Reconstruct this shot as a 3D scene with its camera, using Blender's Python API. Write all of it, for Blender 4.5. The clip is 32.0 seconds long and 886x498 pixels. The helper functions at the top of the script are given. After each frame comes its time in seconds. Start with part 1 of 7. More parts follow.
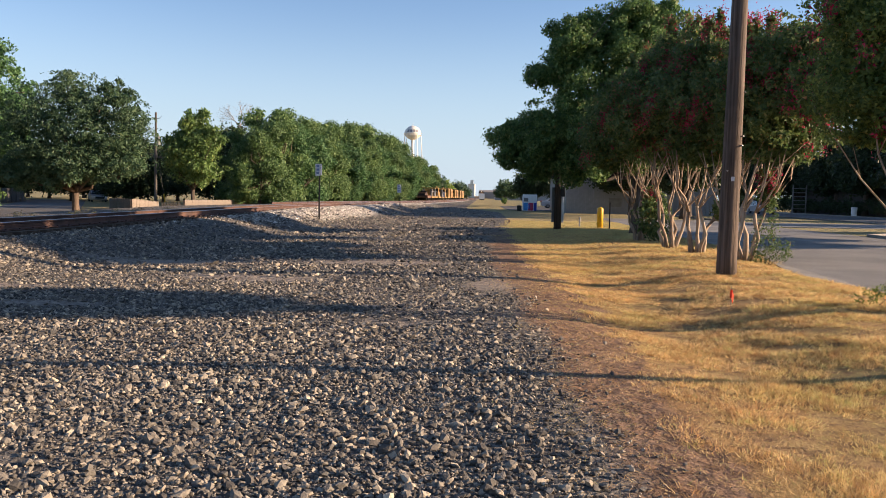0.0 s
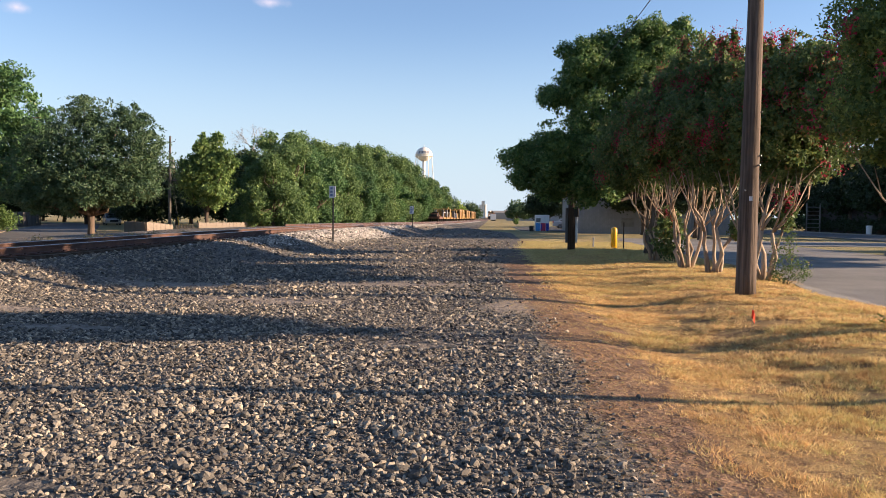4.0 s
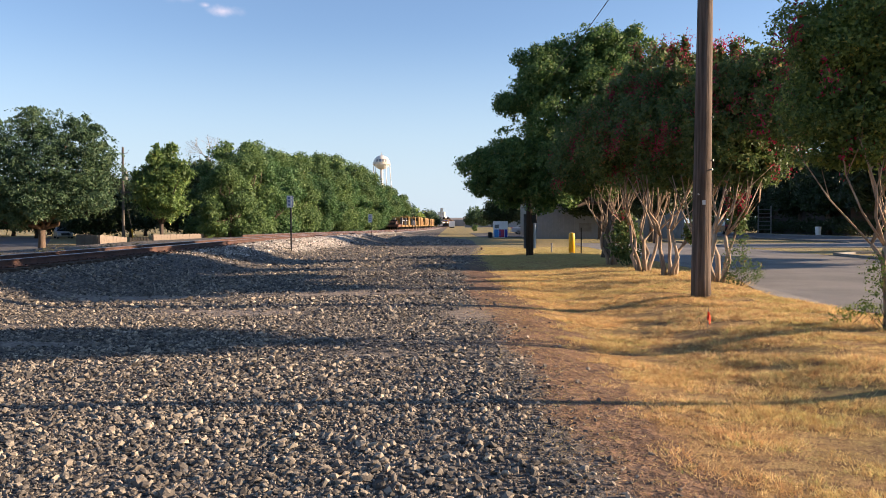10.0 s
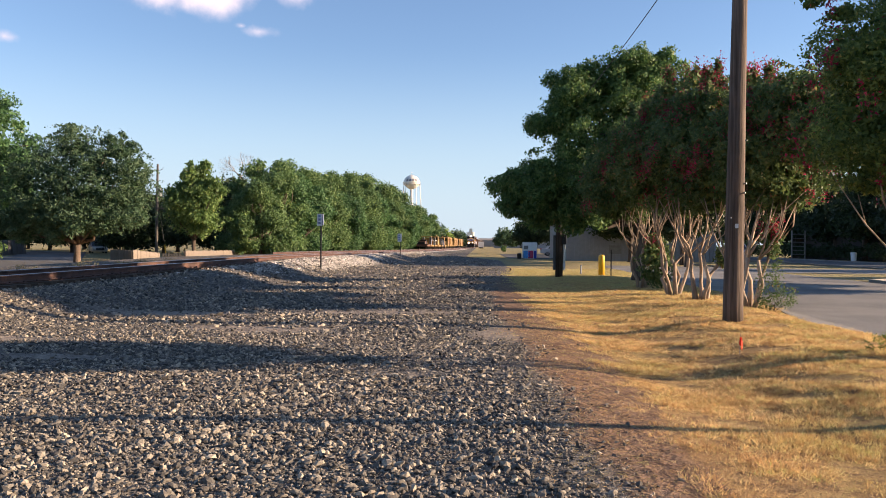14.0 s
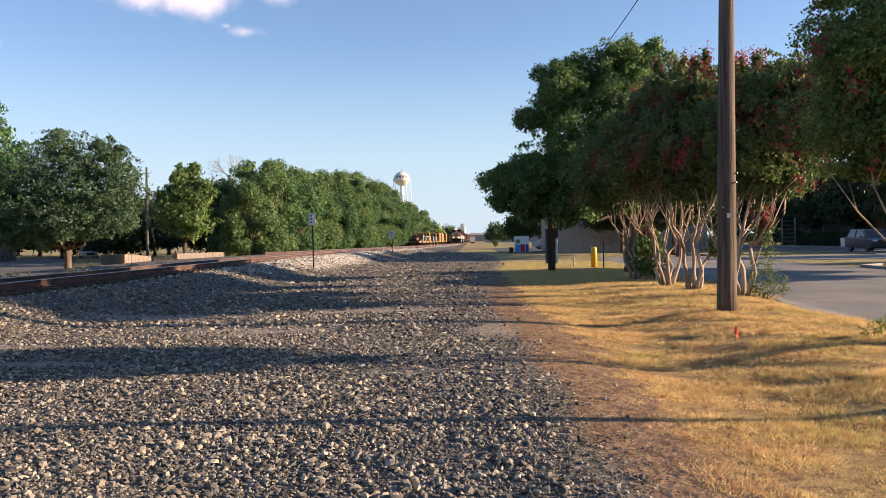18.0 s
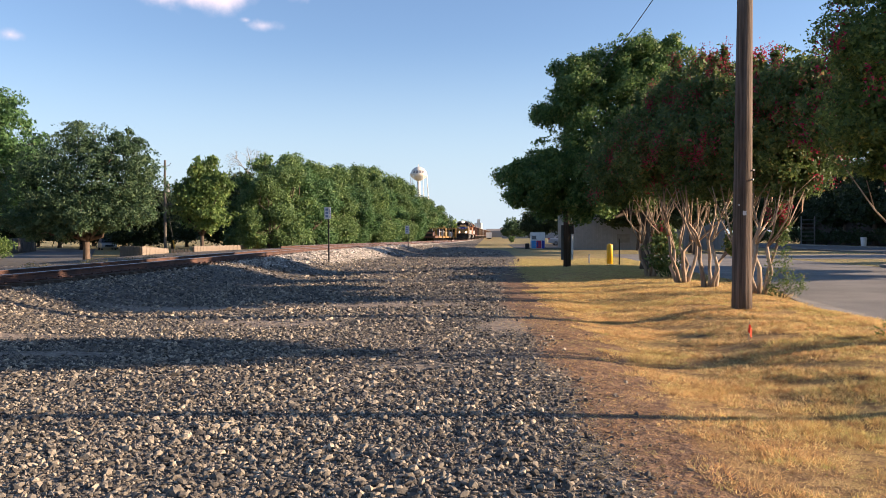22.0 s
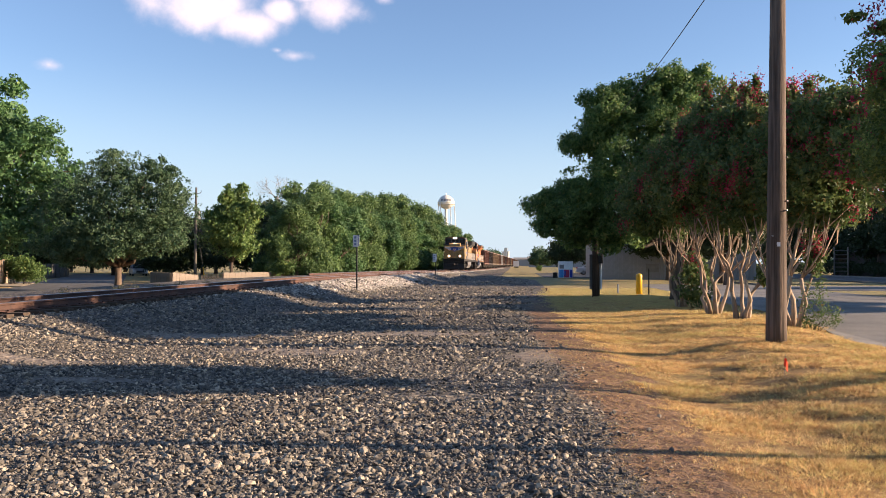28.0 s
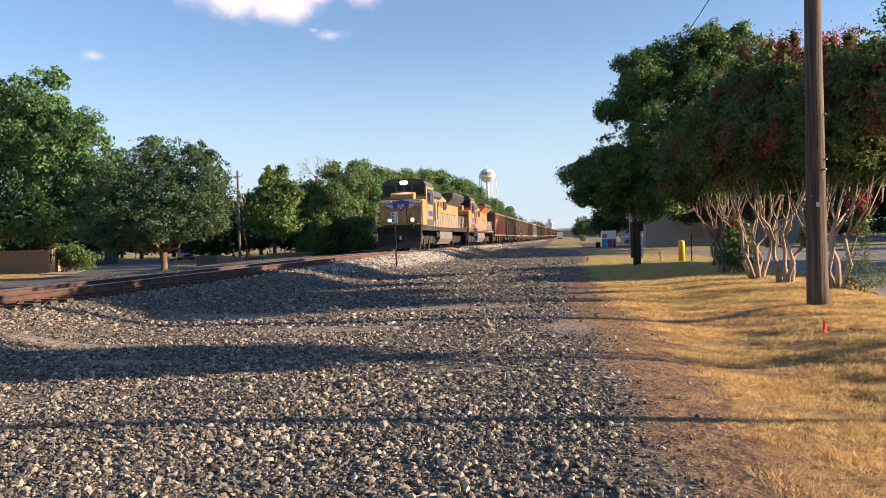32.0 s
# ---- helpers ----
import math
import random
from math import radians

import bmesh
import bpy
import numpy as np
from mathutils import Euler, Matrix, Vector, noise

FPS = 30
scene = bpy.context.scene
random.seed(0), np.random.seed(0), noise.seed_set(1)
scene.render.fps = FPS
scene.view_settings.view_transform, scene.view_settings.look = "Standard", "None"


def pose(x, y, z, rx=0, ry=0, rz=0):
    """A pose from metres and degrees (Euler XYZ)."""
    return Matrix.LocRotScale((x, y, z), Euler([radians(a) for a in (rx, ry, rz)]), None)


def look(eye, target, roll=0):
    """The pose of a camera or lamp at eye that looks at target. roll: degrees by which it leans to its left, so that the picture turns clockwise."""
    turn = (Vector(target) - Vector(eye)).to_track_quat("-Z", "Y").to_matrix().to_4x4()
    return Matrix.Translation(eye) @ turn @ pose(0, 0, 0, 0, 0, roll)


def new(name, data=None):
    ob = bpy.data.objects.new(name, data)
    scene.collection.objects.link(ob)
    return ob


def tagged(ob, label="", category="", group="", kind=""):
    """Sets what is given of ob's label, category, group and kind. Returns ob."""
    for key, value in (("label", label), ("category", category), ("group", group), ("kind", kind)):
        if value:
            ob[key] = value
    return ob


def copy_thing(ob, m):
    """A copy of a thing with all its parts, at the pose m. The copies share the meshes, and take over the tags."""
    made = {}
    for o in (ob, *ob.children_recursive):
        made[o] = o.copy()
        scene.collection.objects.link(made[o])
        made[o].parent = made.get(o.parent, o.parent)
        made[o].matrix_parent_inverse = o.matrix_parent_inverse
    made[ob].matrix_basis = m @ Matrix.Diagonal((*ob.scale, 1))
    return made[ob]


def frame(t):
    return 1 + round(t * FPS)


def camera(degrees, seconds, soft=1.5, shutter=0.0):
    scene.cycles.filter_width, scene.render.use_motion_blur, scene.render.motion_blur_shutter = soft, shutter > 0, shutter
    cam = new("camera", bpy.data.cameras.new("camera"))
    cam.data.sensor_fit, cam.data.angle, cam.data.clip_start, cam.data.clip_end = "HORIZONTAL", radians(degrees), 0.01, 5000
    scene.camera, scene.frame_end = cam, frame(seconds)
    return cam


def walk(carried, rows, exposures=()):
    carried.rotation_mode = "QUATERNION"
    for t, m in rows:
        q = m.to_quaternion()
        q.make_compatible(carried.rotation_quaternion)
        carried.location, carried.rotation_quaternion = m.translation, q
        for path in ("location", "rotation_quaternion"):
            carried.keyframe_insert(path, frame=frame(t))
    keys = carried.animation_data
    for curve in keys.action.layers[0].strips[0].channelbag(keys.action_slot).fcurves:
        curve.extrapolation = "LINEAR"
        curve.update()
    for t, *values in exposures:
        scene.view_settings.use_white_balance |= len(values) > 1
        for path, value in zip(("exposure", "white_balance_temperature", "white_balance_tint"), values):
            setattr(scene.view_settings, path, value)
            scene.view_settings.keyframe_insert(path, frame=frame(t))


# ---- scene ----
cam = camera(56.762, 32.0, soft=0.65)
EXPOSURE, KELVIN, TINT = 1.3, 6500, 20
PATH = [
    (0, pose(-0.013, -0.012, 1.473, 86.239, 0, 2.586) @ pose(0, 0, 0, 0, 0, 1.041)),
    (0.5, pose(0.067, -0.035, 1.476, 86.909, 0, 4.037) @ pose(0, 0, 0, 0, 0, 0.975)),
    (1, pose(0.092, -0.044, 1.48, 87.002, 0, 5.034) @ pose(0, 0, 0, 0, 0, 0.725)),
    (1.5, pose(0.095, -0.078, 1.481, 87.116, 0, 5.098) @ pose(0, 0, 0, 0, 0, 0.722)),
    (2, pose(0.091, -0.081, 1.476, 86.749, 0, 3.897) @ pose(0, 0, 0, 0, 0, 0.394)),
    (2.5, pose(0.054, -0.069, 1.482, 86.493, 0, 2.572) @ pose(0, 0, 0, 0, 0, 0.315)),
    (3, pose(-0.03, -0.042, 1.48, 87.11, 0, 2.132) @ pose(0, 0, 0, 0, 0, 0.519)),
    (3.5, pose(-0.117, -0.024, 1.488, 87.753, 0, 2.828) @ pose(0, 0, 0, 0, 0, 0.596)),
    (5.5, pose(-0.069, 0.017, 1.478, 87.324, 0, 3.853) @ pose(0, 0, 0, 0, 0, 0.672)),
    (6, pose(-0.004, 0.031, 1.477, 87.377, 0, 3.943) @ pose(0, 0, 0, 0, 0, 0.684)),
    (6.5, pose(0.046, 0.071, 1.471, 87.723, 0, 4.124) @ pose(0, 0, 0, 0, 0, 0.79)),
    (7, pose(0.089, 0.067, 1.474, 87.889, 0, 4.096) @ pose(0, 0, 0, 0, 0, 0.177)),
    (7.5, pose(0.102, 0.026, 1.481, 88.184, 0, 3.56) @ pose(0, 0, 0, 0, 0, -0.485)),
    (8, pose(0.071, 0.012, 1.485, 88.171, 0, 2.625) @ pose(0, 0, 0, 0, 0, -0.603)),
    (8.5, pose(-0.008, -0.002, 1.473, 87.877, 0, 2.501) @ pose(0, 0, 0, 0, 0, -0.476)),
    (9, pose(-0.106, -0.036, 1.482, 87.666, 0, 1.951) @ pose(0, 0, 0, 0, 0, -0.385)),
    (9.5, pose(-0.136, -0.042, 1.483, 87.813, 0, 0.702) @ pose(0, 0, 0, 0, 0, 0.199)),
    (10, pose(-0.119, -0.025, 1.494, 88.218, 0, 0.569) @ pose(0, 0, 0, 0, 0, -0.27)),
    (10.5, pose(-0.056, -0.003, 1.492, 88.57, 0, 1.102) @ pose(0, 0, 0, 0, 0, -0.335)),
    (11, pose(0.002, 0.009, 1.489, 88.985, 0, 2.245) @ pose(0, 0, 0, 0, 0, 0.173)),
    (11.5, pose(0.015, -0.002, 1.497, 89.047, 0, 3.787) @ pose(0, 0, 0, 0, 0, 0.277)),
    (12, pose(0.008, -0.017, 1.495, 88.961, 0, 4.533) @ pose(0, 0, 0, 0, 0, 0.384)),
    (12.5, pose(-0.009, -0.009, 1.494, 89.355, 0, 3.293) @ pose(0, 0, 0, 0, 0, 0.834)),
    (13, pose(-0.059, -0.014, 1.493, 89.595, 0, 1.778) @ pose(0, 0, 0, 0, 0, 0.968)),
    (13.5, pose(-0.145, -0.023, 1.487, 89.631, 0, 2.189) @ pose(0, 0, 0, 0, 0, 0.647)),
    (15.5, pose(0.088, -0.009, 1.494, 88.881, 0, 3.228) @ pose(0, 0, 0, 0, 0, 0.802)),
    (16, pose(0.145, 0.01, 1.491, 88.408, 0, 2.7) @ pose(0, 0, 0, 0, 0, -0.183)),
    (16.5, pose(0.092, 0.018, 1.489, 88.427, 0, 3.492) @ pose(0, 0, 0, 0, 0, -0.836)),
    (17, pose(-0.011, 0.001, 1.501, 88.659, 0, 3.149) @ pose(0, 0, 0, 0, 0, -1.567)),
    (17.5, pose(-0.122, -0.022, 1.502, 88.907, 0, 2.333) @ pose(0, 0, 0, 0, 0, -1.601)),
    (18, pose(-0.162, -0.03, 1.51, 89.318, 0, 2.003) @ pose(0, 0, 0, 0, 0, -0.926)),
    (18.5, pose(-0.137, -0.012, 1.51, 90.513, 0, 1.165) @ pose(0, 0, 0, 0, 0, -0.726)),
    (19, pose(-0.044, 0.005, 1.506, 90.737, 0, 0.879) @ pose(0, 0, 0, 0, 0, -0.594)),
    (19.5, pose(0.088, 0.005, 1.49, 89.943, 0, 1.049) @ pose(0, 0, 0, 0, 0, 0.679)),
    (20, pose(0.165, -0.009, 1.49, 89.514, 0, 2.158) @ pose(0, 0, 0, 0, 0, 0.001)),
    (20.5, pose(0.15, 0.008, 1.496, 89.248, 0, 3.646) @ pose(0, 0, 0, 0, 0, -0.54)),
    (21, pose(0.06, 0.004, 1.497, 88.707, 0, 4.038) @ pose(0, 0, 0, 0, 0, -0.551)),
    (21.5, pose(-0.056, -0.018, 1.498, 88.759, 0, 3.658) @ pose(0, 0, 0, 0, 0, -0.561)),
    (22, pose(-0.105, -0.014, 1.499, 89.009, 0, 3.151) @ pose(0, 0, 0, 0, 0, -0.344)),
    (22.5, pose(-0.088, 0.005, 1.503, 89.563, 0, 1.968) @ pose(0, 0, 0, 0, 0, -0.756)),
    (23, pose(0.014, 0.007, 1.513, 90.271, 0, 2.439) @ pose(0, 0, 0, 0, 0, -1.41)),
    (23.5, pose(0.115, 0.015, 1.51, 90.625, 0, 3.842) @ pose(0, 0, 0, 0, 0, -0.777)),
    (24, pose(0.159, -0.009, 1.504, 90.399, 0, 4.95) @ pose(0, 0, 0, 0, 0, -0.769)),
    (24.5, pose(0.109, 0.014, 1.511, 90.162, 0, 5.199) @ pose(0, 0, 0, 0, 0, -0.579)),
    (25, pose(0.001, 0.012, 1.497, 90.324, 0, 5.154) @ pose(0, 0, 0, 0, 0, -0.672)),
    (25.5, pose(-0.028, 0.019, 1.502, 90.181, 0, 5.012) @ pose(0, 0, 0, 0, 0, -1.468)),
    (27.5, pose(-0.053, 0.025, 1.513, 90.084, 0, 5.832) @ pose(0, 0, 0, 0, 0, -0.52)),
    (28, pose(-0.15, 0.017, 1.517, 90.978, 0, 5.026) @ pose(0, 0, 0, 0, 0, 0.066)),
    (28.5, pose(-0.166, -0.007, 1.516, 91.395, 0, 4.92) @ pose(0, 0, 0, 0, 0, -0.151)),
    (29, pose(-0.191, -0.035, 1.518, 91.335, 0, 5.482) @ pose(0, 0, 0, 0, 0, -0.112)),
    (29.5, pose(-0.157, 0.006, 1.529, 91.42, 0, 7.008) @ pose(0, 0, 0, 0, 0, 0.179)),
    (30, pose(-0.04, 0.039, 1.524, 91.53, 0, 7.996) @ pose(0, 0, 0, 0, 0, 1.158)),
    (30.5, pose(0.092, 0.032, 1.505, 91.113, 0, 8.182) @ pose(0, 0, 0, 0, 0, 1.893)),
    (31, pose(0.162, 0.043, 1.503, 90.175, 0, 9.225) @ pose(0, 0, 0, 0, 0, 0.645)),
    (31.5, pose(0.13, 0.069, 1.494, 89.707, 0, 9.311) @ pose(0, 0, 0, 0, 0, -0.666)),
    (32, pose(0.078, 0.12, 1.492, 89.252, 0, 8.104) @ pose(0, 0, 0, 0, 0, -1.948)),
]
walk(cam, PATH, [(t, EXPOSURE + d, KELVIN, TINT) for t, d in ((0, -0.06), (1, -0.05), (2, 0.06), (8, 0.03), (18, 0.05), (32, 0.06))])

# ---------------------------------------------------------------- light
SUN_EL, SUN_AZ = 14.8, 2.0          # azimuth in degrees from +x, towards +y
sun_dir = Vector((math.cos(radians(SUN_EL)) * math.cos(radians(SUN_AZ)),
                  math.cos(radians(SUN_EL)) * math.sin(radians(SUN_AZ)), math.sin(radians(SUN_EL))))
sun_data = bpy.data.lights.new("sun", "SUN")
sun_data.energy, sun_data.angle, sun_data.color = 5.0, radians(0.6), (1.0, 0.79, 0.53)
sun = new("sun", sun_data)
sun.matrix_world = look((0, 0, 60), Vector((0, 0, 60)) - sun_dir)

world = bpy.data.worlds.new("sky")
scene.world = world
world.use_nodes = True
wn, wl = world.node_tree.nodes, world.node_tree.links
wn.clear()
sky = wn.new("ShaderNodeTexSky")
sky.sky_type, sky.sun_disc = "NISHITA", False
sky.sun_elevation = radians(SUN_EL)
sky.sun_rotation = radians(90 - SUN_AZ)
sky.air_density, sky.dust_density, sky.ozone_density = 1.0, 0.15, 3.0
bg = wn.new("ShaderNodeBackground")
bg.inputs["Strength"].default_value = 0.081
wout = wn.new("ShaderNodeOutputWorld")
coord = wn.new("ShaderNodeTexCoord")


def wmath(op, a, b=None):
    n = wn.new("ShaderNodeMath")
    n.operation = op
    for k, v in enumerate((a, b)):
        if v is None:
            continue
        if isinstance(v, (int, float)):
            n.inputs[k].default_value = v
        else:
            wl.new(v, n.inputs[k])
    return n.outputs[0]


def cloud_lump(az, el, w, h, body=1.0):
    """A soft oval in the sky: azimuth and elevation in degrees, half width and half height in degrees."""
    d = Vector((math.sin(radians(az)) * math.cos(radians(el)), math.cos(radians(az)) * math.cos(radians(el)), math.sin(radians(el))))
    m = wn.new("ShaderNodeMapping")
    m.vector_type = "TEXTURE"
    m.inputs["Location"].default_value = d
    m.inputs["Rotation"].default_value = (radians(el), 0, radians(-az))
    m.inputs["Scale"].default_value = (radians(w * 1.18), 1.0, radians(h * 1.18))
    wl.new(coord.outputs["Generated"], m.inputs["Vector"])
    ln = wn.new("ShaderNodeVectorMath")
    ln.operation = "LENGTH"
    wl.new(m.outputs["Vector"], ln.inputs[0])
    return wmath("SUBTRACT", body, ln.outputs["Value"])


CLOUDS = [(-21.5, 17.3, 4.2, 2.2), (-18.4, 15.9, 2.7, 1.3), (-24.0, 18.2, 3.0, 2.0), (-12.8, 17.2, 2.5, 1.4), (-16.4, 16.9, 1.5, 1.1), (-14.4, 18.2, 2.0, 1.0),
          (-15.3, 14.0, 1.6, 0.7, 0.85), (-9.2, 17.9, 1.3, 0.6, 0.7), (-30.8, 12.3, 1.4, 0.7, 0.6), (-16.5, 14.3, 0.8, 0.4, 0.6)]
field = None
for c in CLOUDS:
    v = cloud_lump(*c)
    field = v if field is None else wmath("MAXIMUM", field, v)
puff = wn.new("ShaderNodeTexNoise")
puff.inputs["Scale"].default_value, puff.inputs["Detail"].default_value, puff.inputs["Roughness"].default_value = 15.0, 6.0, 0.55
wl.new(coord.outputs["Generated"], puff.inputs["Vector"])
field = wmath("ADD", field, wmath("MULTIPLY", wmath("SUBTRACT", puff.outputs["Fac"], 0.52), 2.1))
cover = wn.new("ShaderNodeMapRange")
cover.interpolation_type = "SMOOTHSTEP"
cover.inputs["From Min"].default_value, cover.inputs["From Max"].default_value = 0.0, 0.95
cover.inputs["To Max"].default_value = 0.95
wl.new(field, cover.inputs["Value"])
tint = wn.new("ShaderNodeMix")
tint.data_type = "RGBA"
wl.new(cover.outputs["Result"], tint.inputs["Factor"])
up = wn.new("ShaderNodeSeparateXYZ")
wl.new(coord.outputs["Generated"], up.inputs["Vector"])
low = wn.new("ShaderNodeMapRange")
low.interpolation_type = "SMOOTHSTEP"
low.inputs["From Min"].default_value, low.inputs["From Max"].default_value = 0.0, 0.24
low.inputs["To Min"].default_value, low.inputs["To Max"].default_value = 0.85, 0.0
wl.new(up.outputs["Z"], low.inputs["Value"])
haze = wn.new("ShaderNodeMix")
haze.data_type = "RGBA"
wl.new(low.outputs["Result"], haze.inputs["Factor"])
wl.new(sky.outputs["Color"], haze.inputs["A"])
haze.inputs["B"].default_value = (3.0, 3.95, 4.55, 1)
wl.new(haze.outputs["Result"], tint.inputs["A"])
shade = wn.new("ShaderNodeMix")
shade.data_type = "RGBA"
wl.new(wmath("MULTIPLY", cover.outputs["Result"], puff.outputs["Fac"]), shade.inputs["Factor"])
shade.inputs["A"].default_value, shade.inputs["B"].default_value = (4.6, 4.4, 4.9, 1), (6.6, 5.7, 5.4, 1)
wl.new(shade.outputs["Result"], tint.inputs["B"])
wl.new(tint.outputs["Result"], bg.inputs["Color"])
wl.new(bg.outputs["Background"], wout.inputs["Surface"])


# ---------------------------------------------------------------- materials
class Nodes:
    """A short way to write node materials."""

    def __init__(self, name):
        self.mat = bpy.data.materials.new(name)
        self.mat.use_nodes = True
        self.t = self.mat.node_tree
        self.t.nodes.clear()
        self.out = self.t.nodes.new("ShaderNodeOutputMaterial")
        self.obj = self.t.nodes.new("ShaderNodeTexCoord").outputs["Object"]

    def put(self, socket, v):
        if isinstance(v, bpy.types.NodeSocket):
            self.t.links.new(v, socket)
        elif isinstance(v, (tuple, list)) and len(v) == 3 and socket.type == "RGBA":
            socket.default_value = (*v, 1)
        else:
            socket.default_value = v

    def noise(self, scale, detail=4.0, rough=0.55, vec=None, stretch=None):
        n = self.t.nodes.new("ShaderNodeTexNoise")
        n.inputs["Scale"].default_value, n.inputs["Detail"].default_value, n.inputs["Roughness"].default_value = scale, detail, rough
        v = vec or self.obj
        if stretch:
            m = self.t.nodes.new("ShaderNodeMapping")
            m.inputs["Scale"].default_value = stretch
            self.t.links.new(v, m.inputs["Vector"])
            v = m.outputs["Vector"]
        self.t.links.new(v, n.inputs["Vector"])
        return n.outputs["Fac"]

    def cells(self, scale, out="Color", vec=None):
        n = self.t.nodes.new("ShaderNodeTexVoronoi")
        n.inputs["Scale"].default_value = scale
        self.t.links.new(vec or self.obj, n.inputs["Vector"])
        return n.outputs[out]

    def ramp(self, fac, *stops):
        n = self.t.nodes.new("ShaderNodeValToRGB")
        e = n.color_ramp.elements
        while len(e) < len(stops):
            e.new(0.5)
        for k, (p, c) in enumerate(stops):
            e[k].position = p
            e[k].color = (*c, 1) if isinstance(c, (tuple, list)) else (c, c, c, 1)
        self.put(n.inputs["Fac"], fac)
        return n.outputs["Color"]

    def mix(self, fac, a, b, blend="MIX"):
        n = self.t.nodes.new("ShaderNodeMix")
        n.data_type, n.blend_type = "RGBA", blend
        self.put(n.inputs["Factor"], fac), self.put(n.inputs["A"], a), self.put(n.inputs["B"], b)
        return n.outputs["Result"]

    def math(self, op, a, b=0.0):
        n = self.t.nodes.new("ShaderNodeMath")
        n.operation = op
        self.put(n.inputs[0], a), self.put(n.inputs[1], b)
        return n.outputs[0]

    def attr(self, name):
        n = self.t.nodes.new("ShaderNodeAttribute")
        n.attribute_name = name
        return n.outputs["Fac"]

    def island(self):
        return self.t.nodes.new("ShaderNodeNewGeometry").outputs["Random Per Island"]

    def rand(self):
        return self.t.nodes.new("ShaderNodeObjectInfo").outputs["Random"]

    def bump(self, height, strength=0.4, dist=0.02):
        n = self.t.nodes.new("ShaderNodeBump")
        n.inputs["Strength"].default_value, n.inputs["Distance"].default_value = strength, dist
        self.put(n.inputs["Height"], height)
        return n.outputs["Normal"]

    def done(self, color, rough=0.8, metal=0.0, normal=None, emit=None, power=0.0, spec=0.5, through_leaf=0.0, **more):
        p = self.t.nodes.new("ShaderNodeBsdfPrincipled")
        self.put(p.inputs["Base Color"], color), self.put(p.inputs["Roughness"], rough), self.put(p.inputs["Metallic"], metal)
        p.inputs["Specular IOR Level"].default_value = spec
        for k, v in more.items():
            self.put(p.inputs[k.replace("_", " ")], v)
        if normal is not None:
            self.t.links.new(normal, p.inputs["Normal"])
        if emit is not None:
            self.put(p.inputs["Emission Color"], emit)
            p.inputs["Emission Strength"].default_value = power
        shader = p.outputs[0]
        if through_leaf:
            tr = self.t.nodes.new("ShaderNodeBsdfTranslucent")
            self.put(tr.inputs["Color"], color)
            mx = self.t.nodes.new("ShaderNodeMixShader")
            mx.inputs[0].default_value = through_leaf
            self.t.links.new(shader, mx.inputs[1]), self.t.links.new(tr.outputs[0], mx.inputs[2])
            shader = mx.outputs[0]
        self.t.links.new(shader, self.out.inputs["Surface"])
        return self.mat


def plain(name, color, rough=0.6, metal=0.0, wear=0.25, scale=3.0, bump=0.0):
    n = Nodes(name)
    a = n.noise(scale, 5)
    b = n.noise(scale * 9, 3)
    dark = tuple(c * (1 - wear) for c in color)
    col = n.mix(n.ramp(a, (0.35, 0.0), (0.65, 1.0)), dark, color)
    col = n.mix(n.math("MULTIPLY", n.ramp(b, (0.5, 0.0), (0.75, 1.0)), wear), col, tuple(c * 0.5 for c in color))
    return n.done(col, rough, metal, n.bump(b, bump, 0.01) if bump else None)


def leaf_mat(name, dark, light, warm=None, through_leaf=0.3, rough=0.55):
    n = Nodes(name)
    r = n.island()
    col = n.ramp(r, (0.0, dark), (0.55, tuple((a + b) / 2 for a, b in zip(dark, light))), (0.95, light), (1.0, warm or light))
    col = n.mix(n.ramp(n.noise(0.35, 2), (0.4, 0.0), (0.7, 0.55)), col, tuple(c * 0.8 for c in dark))
    col = n.mix(n.math("MULTIPLY", n.rand(), 0.3), col, tuple(c * 0.72 for c in dark))
    return n.done(col, rough, spec=0.3, through_leaf=through_leaf)


